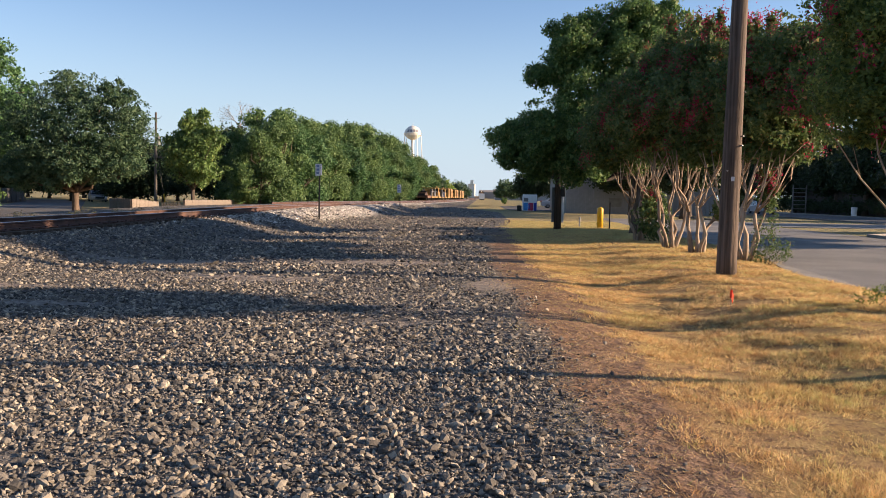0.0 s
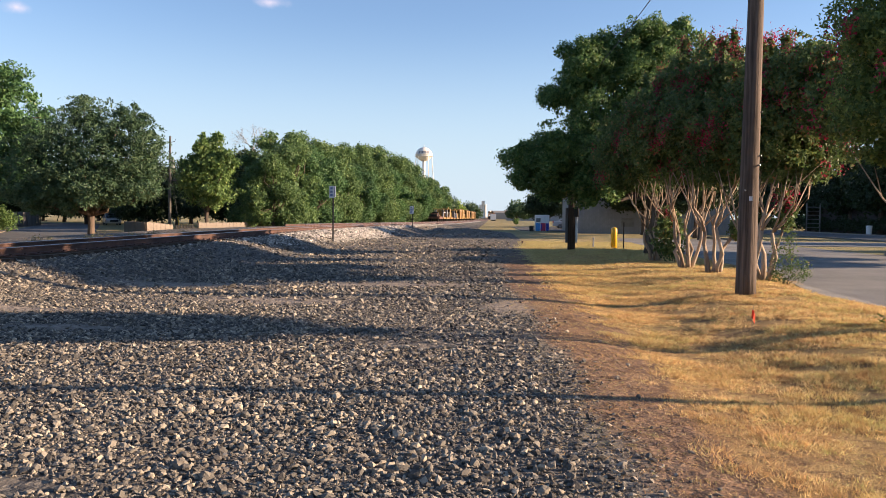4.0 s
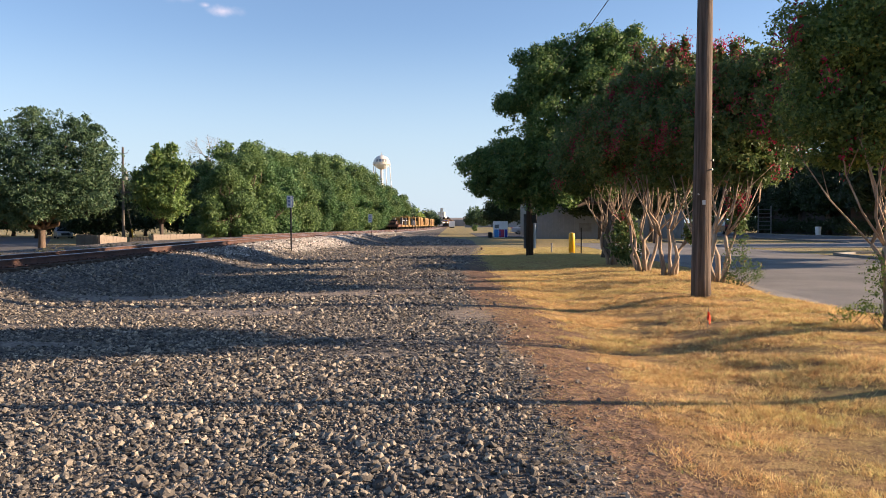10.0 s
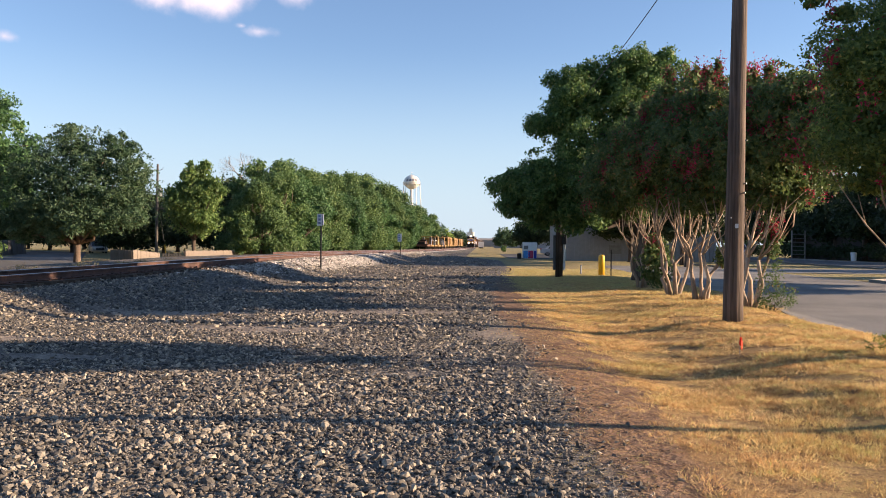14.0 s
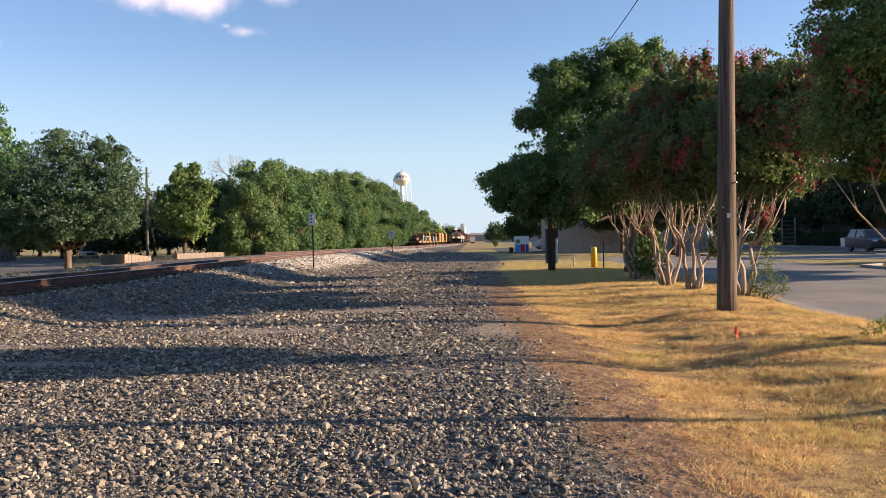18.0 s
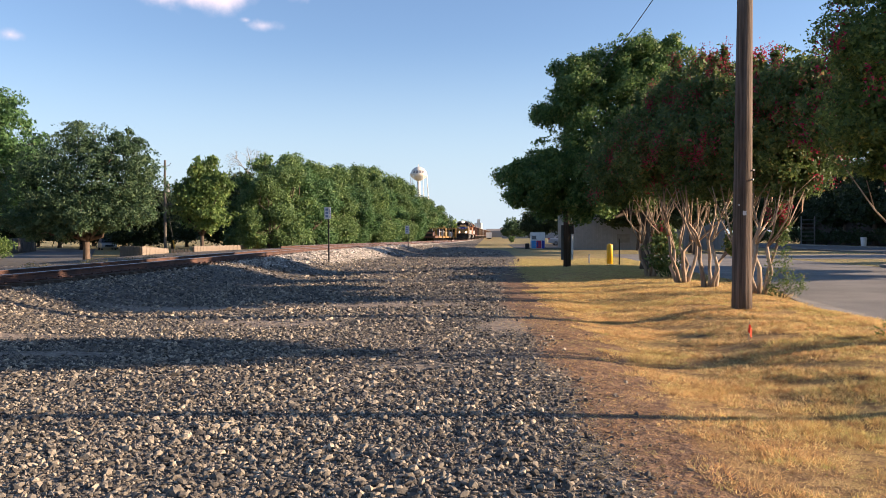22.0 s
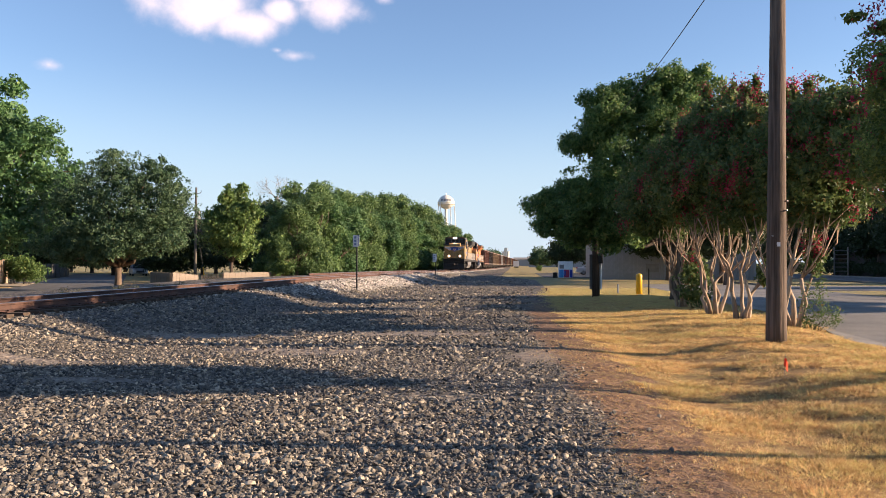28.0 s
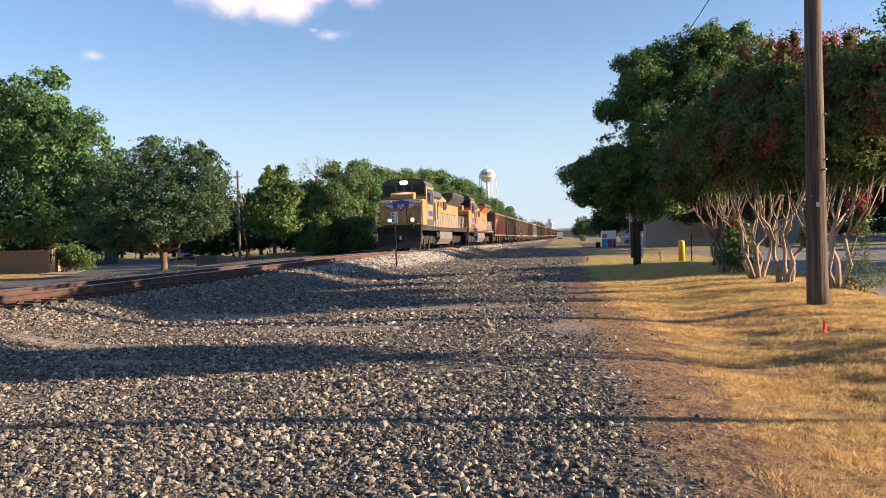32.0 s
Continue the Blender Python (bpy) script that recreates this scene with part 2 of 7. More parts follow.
def ground_mat():
    n = Nodes("ground_soil")
    g = n.attr("grass")
    dirt = n.attr("dirt")
    sand = n.mix(n.ramp(n.noise(9, 5, 0.65), (0.4, 0.0), (0.62, 1.0)), (0.19, 0.152, 0.118), (0.36, 0.298, 0.235))
    # crushed stone
    cell = n.cells(17.0)
    sep = n.t.nodes.new("ShaderNodeSeparateColor")
    n.t.links.new(cell, sep.inputs[0])
    stone = n.ramp(sep.outputs[0], (0.0, (0.06, 0.059, 0.058)), (0.4, (0.155, 0.145, 0.13)), (0.8, (0.33, 0.29, 0.235)), (1.0, (0.50, 0.43, 0.34)))
    # darkened throughout: puts the shade between loose stones into the colour
    stone = n.mix(0.5, stone, (0.028, 0.026, 0.024))
    fines = n.mix(n.noise(6, 5), (0.14, 0.112, 0.088), (0.28, 0.225, 0.17))
    stone = n.mix(n.ramp(n.noise(0.55, 4), (0.5, 0.0), (0.74, 0.35)), stone, fines)
    big = n.cells(9.0, "Distance")
    # dry lawn
    lawn = n.mix(n.ramp(n.noise(1.3, 5), (0.38, 0.0), (0.62, 1.0)), (0.52, 0.31, 0.13), (0.72, 0.49, 0.20))
    lawn = n.mix(n.ramp(n.noise(0.45, 4), (0.5, 0.0), (0.68, 0.75)), lawn, (0.34, 0.33, 0.10))
    lawn = n.mix(n.math("MULTIPLY", n.ramp(n.noise(60, 3), (0.45, 0.0), (0.7, 1.0)), 0.45), lawn, (0.2, 0.115, 0.055))
    lawn = n.mix(n.ramp(n.noise(6.5, 6, 0.7), (0.47, 0.0), (0.6, 0.75)), lawn, (0.19, 0.105, 0.055))
    lawn = n.mix(n.ramp(n.noise(2.1, 5, 0.7), (0.54, 0.0), (0.64, 0.6)), lawn, (0.15, 0.08, 0.045))
    # greener lawn, and tree shade put into the colour at the far left
    lawn = n.mix(n.math("ADD", n.attr("lush_shaded"), n.math("MULTIPLY", n.math("SUBTRACT", n.noise(0.9, 4), 0.5), n.attr("lush_shaded"))), lawn, (0.25, 0.235, 0.115))
    lawn = n.mix(n.math("MULTIPLY", n.attr("thatch"), 0.4), lawn, (0.15, 0.09, 0.05))
    # bare earth
    earth = n.mix(n.ramp(n.noise(3.5, 6, 0.7), (0.38, 0.0), (0.62, 1.0)), (0.13, 0.072, 0.043), (0.33, 0.20, 0.12))
    earth = n.mix(n.ramp(n.noise(38, 4, 0.7), (0.5, 0.0), (0.62, 0.75)), earth, (0.06, 0.035, 0.024))
    ragged = n.math("ADD", g, n.math("MULTIPLY", n.math("SUBTRACT", n.noise(2.2, 6, 0.7), 0.5), 0.9))
    gm = n.ramp(ragged, (0.45, 0.0), (0.6, 1.0))
    rag2 = n.math("ADD", dirt, n.math("MULTIPLY", n.math("SUBTRACT", n.noise(3.1, 6, 0.7), 0.5), 0.9))
    col = n.mix(n.ramp(rag2, (0.35, 0.0), (0.8, 0.9)), stone, earth)
    col = n.mix(n.ramp(n.math("ADD", n.attr("sand"), n.math("MULTIPLY", n.math("SUBTRACT", n.noise(3.1, 6, 0.7), 0.5), 0.9)), (0.3, 0.0), (0.8, 0.9)), col, sand)
    pale = n.ramp(sep.outputs[1], (0.0, (0.30, 0.27, 0.24)), (0.5, (0.46, 0.42, 0.36)), (1.0, (0.66, 0.60, 0.52)))
    col = n.mix(n.ramp(n.math("ADD", n.attr("fresh"), n.math("MULTIPLY", n.math("SUBTRACT", n.noise(1.5, 5), 0.5), 0.6)), (0.35, 0.0), (0.6, 1.0)), col, pale)
    col = n.mix(gm, col, lawn)
    h = n.mix(gm, n.mix(0.5, big, n.noise(30, 4)), n.noise(45, 4))
    return n.done(col, 0.9, normal=n.bump(h, 0.9, 0.06), spec=0.2)


def stone_mat():
    n = Nodes("crushed_stone")
    r = n.island()
    col = n.ramp(r, (0.0, (0.038, 0.038, 0.038)), (0.3, (0.103, 0.095, 0.084)), (0.6, (0.21, 0.186, 0.152)), (0.85, (0.372, 0.318, 0.242)), (1.0, (0.53, 0.445, 0.33)))
    col = n.mix(n.ramp(n.noise(40, 4), (0.4, 0.0), (0.75, 0.45)), col, (0.09, 0.075, 0.06))
    col = n.mix(n.ramp(n.noise(0.8, 5, 0.6), (0.42, 0.0), (0.68, 0.4)), col, (0.14, 0.118, 0.094))
    return n.done(col, 0.85, normal=n.bump(n.noise(70, 4), 0.5, 0.01), spec=0.25)


def pale_stone_mat():
    n = Nodes("pale_ballast")
    col = n.ramp(n.island(), (0.0, (0.20, 0.185, 0.165)), (0.4, (0.42, 0.385, 0.335)), (1.0, (0.70, 0.64, 0.56)))
    return n.done(n.mix(n.ramp(n.noise(30, 4), (0.45, 0.0), (0.75, 0.4)), col, (0.2, 0.17, 0.14)), 0.85, spec=0.3)


def blade_mat():
    n = Nodes("dry_grass")
    r = n.island()
    col = n.ramp(r, (0.0, (0.52, 0.30, 0.13)), (0.3, (0.84, 0.56, 0.25)), (0.75, (0.95, 0.74, 0.38)), (0.9, (0.68, 0.58, 0.24)), (1.0, (0.36, 0.44, 0.13)))
    col = n.mix(n.ramp(n.noise(0.5, 4), (0.48, 0.0), (0.68, 0.6)), col, (0.46, 0.47, 0.15))
    col = n.mix(n.ramp(n.noise(3.2, 5, 0.65), (0.52, 0.0), (0.66, 0.6)), col, (0.56, 0.29, 0.12))
    col = n.mix(n.ramp(n.noise(2.1, 5, 0.7), (0.54, 0.0), (0.64, 0.6)), col, (0.30, 0.155, 0.07))
    col = n.mix(n.ramp(n.noise(2.7, 5, 0.6), (0.6, 0.0), (0.7, 0.75)), col, (0.34, 0.40, 0.12))
    col = n.mix(n.ramp(n.noise(9, 4, 0.6), (0.46, 0.0), (0.6, 0.7)), col, (0.38, 0.20, 0.09))
    along_y = n.t.nodes.new("ShaderNodeSeparateXYZ")
    n.t.links.new(n.obj, along_y.inputs[0])
    greener = n.t.nodes.new("ShaderNodeMapRange")
    greener.inputs["From Min"].default_value, greener.inputs["From Max"].default_value, greener.inputs["To Max"].default_value = 15.0, 36.0, 0.65
    n.t.links.new(along_y.outputs["Y"], greener.inputs["Value"])
    col = n.mix(greener.outputs["Result"], col, (0.44, 0.40, 0.18))
    return n.done(col, 0.75, spec=0.2, through_leaf=0.45)


def asphalt_mat(name="asphalt", base=0.175):
    n = Nodes(name)
    col = n.mix(n.ramp(n.noise(0.4, 5), (0.35, 0.0), (0.7, 1.0)), (base * 0.78, base * 0.74, base * 0.7), (base * 1.35, base * 1.26, base * 1.14))
    col = n.mix(n.ramp(n.noise(55, 3), (0.5, 0.0), (0.75, 0.6)), col, (base * 2.3, base * 2.2, base * 2.0))
    return n.done(col, 0.88, normal=n.bump(n.noise(90, 3), 0.4, 0.01), spec=0.3)


def bark_mat(name, a, b, scale=9.0, stretch=(1, 1, 0.12), bump=0.7):
    n = Nodes(name)
    v = n.noise(scale, 6, 0.65, stretch=stretch)
    col = n.mix(n.ramp(v, (0.36, 0.0), (0.64, 1.0)), a, b)
    col = n.mix(n.ramp(n.noise(1.1, 4), (0.5, 0.0), (0.8, 0.55)), col, tuple(c * 0.55 for c in a))
    return n.done(col, 0.85, normal=n.bump(v, bump, 0.03), spec=0.25)


def rust_mat():
    n = Nodes("rusty_steel")
    col = n.mix(n.ramp(n.noise(2.0, 6), (0.35, 0.0), (0.65, 1.0)), (0.058, 0.031, 0.024), (0.125, 0.062, 0.043))
    col = n.mix(n.ramp(n.noise(26, 4), (0.5, 0.0), (0.75, 0.7)), col, (0.045, 0.026, 0.02))
    return n.done(col, 0.8, 0.15, normal=n.bump(n.noise(40, 4), 0.4, 0.008))


def car_paint(name, color, metal=0.15):
    n = Nodes(name)
    return n.done(n.mix(n.noise(2.0, 3), color, tuple(c * 0.85 for c in color)), 0.3, metal, Coat_Weight=0.5, Coat_Roughness=0.08)


def train_paint(name, color, grime=0.45, gloss=0.5):
    n = Nodes(name)
    streak = n.noise(2.4, 5, 0.65, stretch=(1.2, 1.2, 0.22))
    col = n.mix(n.ramp(streak, (0.42, 0.0), (0.78, grime)), color, tuple(c * 0.32 + 0.012 for c in color))
    col = n.mix(n.ramp(n.noise(0.5, 4), (0.45, 0.0), (0.8, grime * 0.6)), col, (0.11, 0.075, 0.05))
    return n.done(col, gloss, normal=n.bump(n.noise(5, 3), 0.1, 0.01))


M_GROUND, M_STONE, M_STONE_W, M_BLADE = ground_mat(), stone_mat(), pale_stone_mat(), blade_mat()
M_ASPHALT, M_ROAD = asphalt_mat(), asphalt_mat("street_asphalt", 0.10)
M_CONC = plain("concrete", (0.30, 0.275, 0.245), 0.85, wear=0.35, bump=0.3)
M_VERGE = plain("verge_dirt", (0.46, 0.36, 0.24), 0.9, wear=0.4, scale=1.5, bump=0.4)
M_RUST = rust_mat()
M_RAILTOP = plain("polished_rail", (0.42, 0.40, 0.38), 0.28, 0.9, wear=0.2)
M_TIE = bark_mat("tie_wood", (0.05, 0.035, 0.025), (0.12, 0.085, 0.06), 6, (0.15, 1, 1))
M_POLE = bark_mat("pole_wood", (0.055, 0.04, 0.031), (0.165, 0.122, 0.095), 22, (1, 1, 0.03), 0.6)
M_POLE2 = bark_mat("dark_pole_wood", (0.035, 0.025, 0.02), (0.085, 0.06, 0.045), 14, (1, 1, 0.05), 0.5)
M_BARK = bark_mat("oak_bark", (0.06, 0.045, 0.035), (0.14, 0.105, 0.08))
M_BARKD = bark_mat("brown_bark", (0.07, 0.05, 0.036), (0.16, 0.115, 0.085))
M_BARKW = bark_mat("tan_bark", (0.16, 0.105, 0.07), (0.30, 0.21, 0.14))
M_CRAPE = bark_mat("smooth_crape_bark", (0.17, 0.115, 0.08), (0.44, 0.34, 0.245), 7, (1, 1, 0.15), 0.3)
M_BARE = plain("dead_twigs", (0.32, 0.27, 0.22), 0.85)
M_LEAF_ELM = leaf_mat("elm_leaves", (0.05, 0.118, 0.047), (0.15, 0.285, 0.095), (0.26, 0.34, 0.11))
M_LEAF_OAK = leaf_mat("oak_leaves", (0.042, 0.09, 0.043), (0.132, 0.20, 0.094), (0.185, 0.235, 0.10))
M_LEAF_YEL = leaf_mat("pale_leaves", (0.135, 0.20, 0.048), (0.37, 0.43, 0.105), (0.55, 0.47, 0.125))
M_LEAF_HEDGE = leaf_mat("thicket_leaves", (0.052, 0.11, 0.04), (0.215, 0.32, 0.10), (0.33, 0.40, 0.125))
M_LEAF_LIME = leaf_mat("lime_leaves", (0.158, 0.245, 0.0438), (0.385, 0.49, 0.0875))
M_LEAF_RED = leaf_mat("pistache_leaves", (0.06, 0.13, 0.042), (0.23, 0.34, 0.10), (0.40, 0.36, 0.13), 0.45)
M_LEAF_CRAPE = leaf_mat("crape_leaves", (0.058, 0.112, 0.038), (0.20, 0.25, 0.075), (0.42, 0.21, 0.095), 0.4)
M_LEAF_NEAR = leaf_mat("near_crape_leaves", (0.062, 0.115, 0.036), (0.25, 0.33, 0.08), (0.52, 0.45, 0.12), 0.45)
M_LEAF_PALE = leaf_mat("sunlit_leaves", (0.075, 0.14, 0.042), (0.21, 0.31, 0.085), (0.42, 0.42, 0.12))
M_WEED = leaf_mat("dry_weeds", (0.12, 0.12, 0.06), (0.28, 0.25, 0.12), (0.4, 0.32, 0.17))
M_BLOSSOM = leaf_mat("pink_blossom", (0.26, 0.015, 0.04), (0.56, 0.05, 0.11), (0.72, 0.15, 0.22), 0.35)
# leaves of shaded trees: the shade is put into this darker colour
M_SHADELEAF = leaf_mat("shaded_leaves", (0.0196, 0.0367, 0.0147), (0.049, 0.0756, 0.0269))
M_WHITE = plain("white_paint", (0.86, 0.85, 0.83), 0.5, wear=0.1)
M_METALW = plain("white_sheet_metal", (0.24, 0.255, 0.27), 0.45, wear=0.15)
M_TOWER = plain("tower_paint", (0.74, 0.70, 0.62), 0.45, wear=0.12, scale=0.3)
M_TOWER_INK = plain("tower_letters", (0.26, 0.25, 0.25), 0.5)
M_YELLOW = plain("yellow_plastic", (0.75, 0.42, 0.02), 0.4, wear=0.12)
M_BLUE = plain("blue_panel", (0.02, 0.05, 0.42), 0.4)
M_CYAN = plain("light_blue_panel", (0.04, 0.32, 0.75), 0.4)
M_REDP = plain("red_panel", (0.50, 0.03, 0.10), 0.4)
M_BLACK = plain("black_rubber", (0.018, 0.018, 0.018), 0.7)
M_GLASS = Nodes("dark_glass").done((0.012, 0.014, 0.016), 0.06, spec=0.8)
M_GLASS_D = Nodes("cab_glass").done((0.008, 0.009, 0.011), 0.25, spec=0.25)
M_STEEL = plain("grey_steel", (0.22, 0.22, 0.22), 0.5, 0.6)
M_SIGN = plain("sign_blue_grey", (0.16, 0.21, 0.33), 0.5)
M_SIGNW = plain("sign_white", (0.62, 0.64, 0.66), 0.5)
M_FENCE = bark_mat("fence_wood", (0.15, 0.122, 0.098), (0.29, 0.245, 0.20), 7, (1, 1, 0.08), 0.4)
M_FENCE_L = bark_mat("new_fence_wood", (0.28, 0.19, 0.125), (0.48, 0.36, 0.26), 7, (1, 1, 0.08), 0.4)
M_FENCE_D = bark_mat("grey_fence_wood", (0.075, 0.068, 0.06), (0.16, 0.145, 0.125), 7, (1, 1, 0.08), 0.4)
M_FLAG = Nodes("orange_flag").done((0.85, 0.07, 0.015), 0.5, through_leaf=0.4)
M_BRICKD = plain("dark_brick", (0.045, 0.034, 0.03), 0.85)
M_ROOF = plain("dark_shingles", (0.055, 0.05, 0.047), 0.9)
M_UY = train_paint("armour_yellow", (0.36, 0.222, 0.082), 0.6)
M_UO = train_paint("faded_orange_yellow", (0.46, 0.185, 0.055), 0.5)
M_GREY_L = train_paint("loco_grey", (0.06, 0.064, 0.068), 0.5, 0.7)
M_UNDER = train_paint("underframe_black", (0.018, 0.016, 0.015), 0.6, 0.85)
M_TANK = train_paint("fuel_tank_grey", (0.17, 0.16, 0.155), 0.6)
M_WING = plain("wing_blue", (0.03, 0.07, 0.33), 0.4)
M_WINGW = plain("wing_white", (0.70, 0.71, 0.72), 0.4)
M_STRIPE_R = plain("red_stripe", (0.45, 0.03, 0.03), 0.45)
M_LAMP = Nodes("head_lamp").done((1.0, 0.85, 0.6), 0.2, emit=(1.0, 0.62, 0.40), power=60.0)
M_MOW = train_paint("machine_yellow", (0.38, 0.215, 0.05), 0.8)
M_MOW2 = train_paint("machine_brown", (0.20, 0.085, 0.045), 0.5)
M_HOP = [train_paint("hopper_" + k, c, 0.65) for k, c in (("brown", (0.145, 0.075, 0.05)), ("oxide", (0.19, 0.085, 0.055)), ("dark", (0.08, 0.062, 0.05)),
                                                      ("tan", (0.24, 0.165, 0.10)), ("silver", (0.36, 0.34, 0.31)))]


# ---------------------------------------------------------------- mesh helpers
class Mesh:
    """Collects verts and faces, then becomes one mesh object."""

    def __init__(self):
        self.v, self.f = [], []

    def add(self, vs, fs):
        o = len(self.v)
        self.v += [tuple(p) for p in vs]
        self.f += [tuple(o + i for i in q) for q in fs]
        return self

    def box(self, x0, x1, y0, y1, z0, z1, m=None, taper=0.0):
        t = taper
        vs = [(x0, y0, z0), (x1, y0, z0), (x1, y1, z0), (x0, y1, z0), (x0 + t, y0 + t, z1), (x1 - t, y0 + t, z1), (x1 - t, y1 - t, z1), (x0 + t, y1 - t, z1)]
        if m is not None:
            vs = [m @ Vector(p) for p in vs]
        return self.add(vs, [(0, 3, 2, 1), (4, 5, 6, 7), (0, 1, 5, 4), (1, 2, 6, 5), (2, 3, 7, 6), (3, 0, 4, 7)])

    def prism(self, profile, a, b, axis="x"):
        """A closed profile pushed from a to b: along x the profile holds (y, z), along y (x, z), along z (x, y)."""
        put = {"x": lambda s, p: (s, p[0], p[1]), "y": lambda s, p: (p[0], s, p[1]), "z": lambda s, p: (p[0], p[1], s)}[axis]
        n = len(profile)
        vs = [put(a, p) for p in profile] + [put(b, p) for p in profile]
        return self.add(vs, [tuple(range(n))[::-1], tuple(range(n, 2 * n))] + [(i, (i + 1) % n, n + (i + 1) % n, n + i) for i in range(n)])

    def tube(self, pts, radii, n=7, cap=True):
        pts = [Vector(p) for p in pts]
        if isinstance(radii, (int, float)):
            radii = [radii] * len(pts)
        rings = []
        up = Vector((0.31, 0.17, 0.93))
        for k, p in enumerate(pts):
            d = (pts[min(k + 1, len(pts) - 1)] - pts[max(k - 1, 0)]).normalized()
            a = d.cross(up if abs(d.dot(up)) < 0.95 else Vector((1, 0, 0))).normalized()
            b = d.cross(a)
            rings.append([p + (a * math.cos(2 * math.pi * i / n) + b * math.sin(2 * math.pi * i / n)) * radii[k] for i in range(n)])
        vs = [q for r in rings for q in r]
        fs = [(k * n + i, k * n + (i + 1) % n, (k + 1) * n + (i + 1) % n, (k + 1) * n + i) for k in range(len(pts) - 1) for i in range(n)]
        if cap:
            fs += [tuple(range(n))[::-1], tuple(range((len(pts) - 1) * n, len(pts) * n))]
        return self.add(vs, fs)

    def lathe(self, profile, n=16, centre=(0, 0, 0), axis="z"):
        vs, fs = [], []
        for r, h in profile:
            for i in range(n):
                c, s = r * math.cos(2 * math.pi * i / n), r * math.sin(2 * math.pi * i / n)
                p = {"z": (c, s, h), "x": (h, c, s), "y": (s, h, c)}[axis]
                vs.append((centre[0] + p[0], centre[1] + p[1], centre[2] + p[2]))
        for k in range(len(profile) - 1):
            fs += [(k * n + i, k * n + (i + 1) % n, (k + 1) * n + (i + 1) % n, (k + 1) * n + i) for i in range(n)]
        fs += [tuple(range(n))[::-1], tuple(range((len(profile) - 1) * n, len(profile) * n))]
        return self.add(vs, fs)

    def data(self, name, mat, smooth=False):
        me = bpy.data.meshes.new(name)
        me.from_pydata(self.v, [], self.f)
        me.materials.append(mat)
        if smooth:
            me.shade_smooth()
        me.update()
        return me


def part(name, mesh, mat, parent=None, label="", smooth=False, bevel=0.0, at=None):
    me = mesh if isinstance(mesh, bpy.types.Mesh) else mesh.data(name, mat, smooth)
    ob = new(name, me)
    if parent is not None:
        ob.parent = parent
    if at is not None:
        ob.matrix_basis = at
    if bevel:
        b = ob.modifiers.new("bevel", "BEVEL")
        b.width, b.segments, b.limit_method = bevel, 2, "ANGLE"
    if label:
        tagged(ob, label)
    return ob


def thing(name, at, label, category, group="", kind=""):
    ob = new(name)
    ob.empty_display_size = 0.2
    ob.matrix_basis = at
    return tagged(ob, label, category, group, kind)


def soup(name, verts, faces, mat, smooth=False):
    """A mesh from numpy arrays: verts (n, 3), faces (m, 3 or 4)."""
    me = bpy.data.meshes.new(name)
    k = faces.shape[1]
    me.vertices.add(len(verts)), me.loops.add(faces.size), me.polygons.add(len(faces))
    me.vertices.foreach_set("co", verts.astype(np.float32).ravel())
    me.loops.foreach_set("vertex_index", faces.astype(np.int32).ravel())
    me.polygons.foreach_set("loop_start", np.arange(0, faces.size, k, dtype=np.int32))
    me.materials.append(mat)
    me.update(calc_edges=True)
    me.polygons.foreach_set("use_smooth", np.full(len(faces), smooth))
    return me


# ---------------------------------------------------------------- lie of the land
def lerp(x, xs, ys):
    return np.interp(x, xs, ys)


def track_x(y):
    """Centre of the main track."""
    return -11.85 + 0.0268 * y - 1.05e-5 * y * y


def rail_z(y):
    return lerp(y, [-80, 15, 28, 42, 54, 80, 118, 165, 212, 354, 700, 2000], [0.55, 0.68, 0.74, 0.79, 0.76, 0.66, 0.47, 0.27, 0.12, -0.08, -0.35, -1.0])


def base_z(y):
    return -0.0016 * np.clip(y - 60, 0, 400)


def sstep(a, b, x):
    t = np.clip((x - a) / (b - a), 0, 1)
    return t * t * (3 - 2 * t)


def lawn_edge(y):
    return 1.12 + 0.46 * np.exp(-((y - 11.5) / 6.0) ** 2) + 0.1 * np.sin(y * 1.7) - sstep(70, 105, y) * 3.6 + 0.5 * sstep(35, 50, y)


def ground_z(x, y):
    x, y = np.asarray(x, float), np.asarray(y, float)
    z = base_z(y)
    z = z + 0.11 * sstep(2.6, 4.3, x) * (1 - sstep(5.6, 6.8, x)) * (1 - sstep(30, 45, y)) * sstep(-6, 4, y)
    z = z - 0.14 * np.exp(-((x - 2.2) / 1.05) ** 2) * sstep(6.0, 9.0, y) * (1 - sstep(15, 24, y))
    z = z + 0.015 * np.sin(x * 1.3 + y * 0.7) * np.sin(y * 0.9 - x * 0.4) * (1 - sstep(5.6, 6.5, x))
    u = x - track_x(y)
    crest = rail_z(y) - lerp(y, [0, 22, 34, 44, 2000], [0.28, 0.27, 0.23, 0.17, 0.17])
    up = np.where(u > 0, 1 - sstep(1.5, 4.4 + 0.12 * np.sin(y * 0.21), u), 1 - sstep(6.3, 9.0, -u))
    z = z * (1 - up) + crest * up
    z = z - 0.15 * sstep(9, 14, -u)
    pile = np.exp(-(((x + 2.7) / 2.3) ** 2 + ((y - 74) / 3.0) ** 2))
    return z + 0.42 * pile


def spaced(*runs):
    out = []
    for a, b, s in runs:
        out += list(np.arange(a, b, s))
    return np.array(out + [runs[-1][1]])


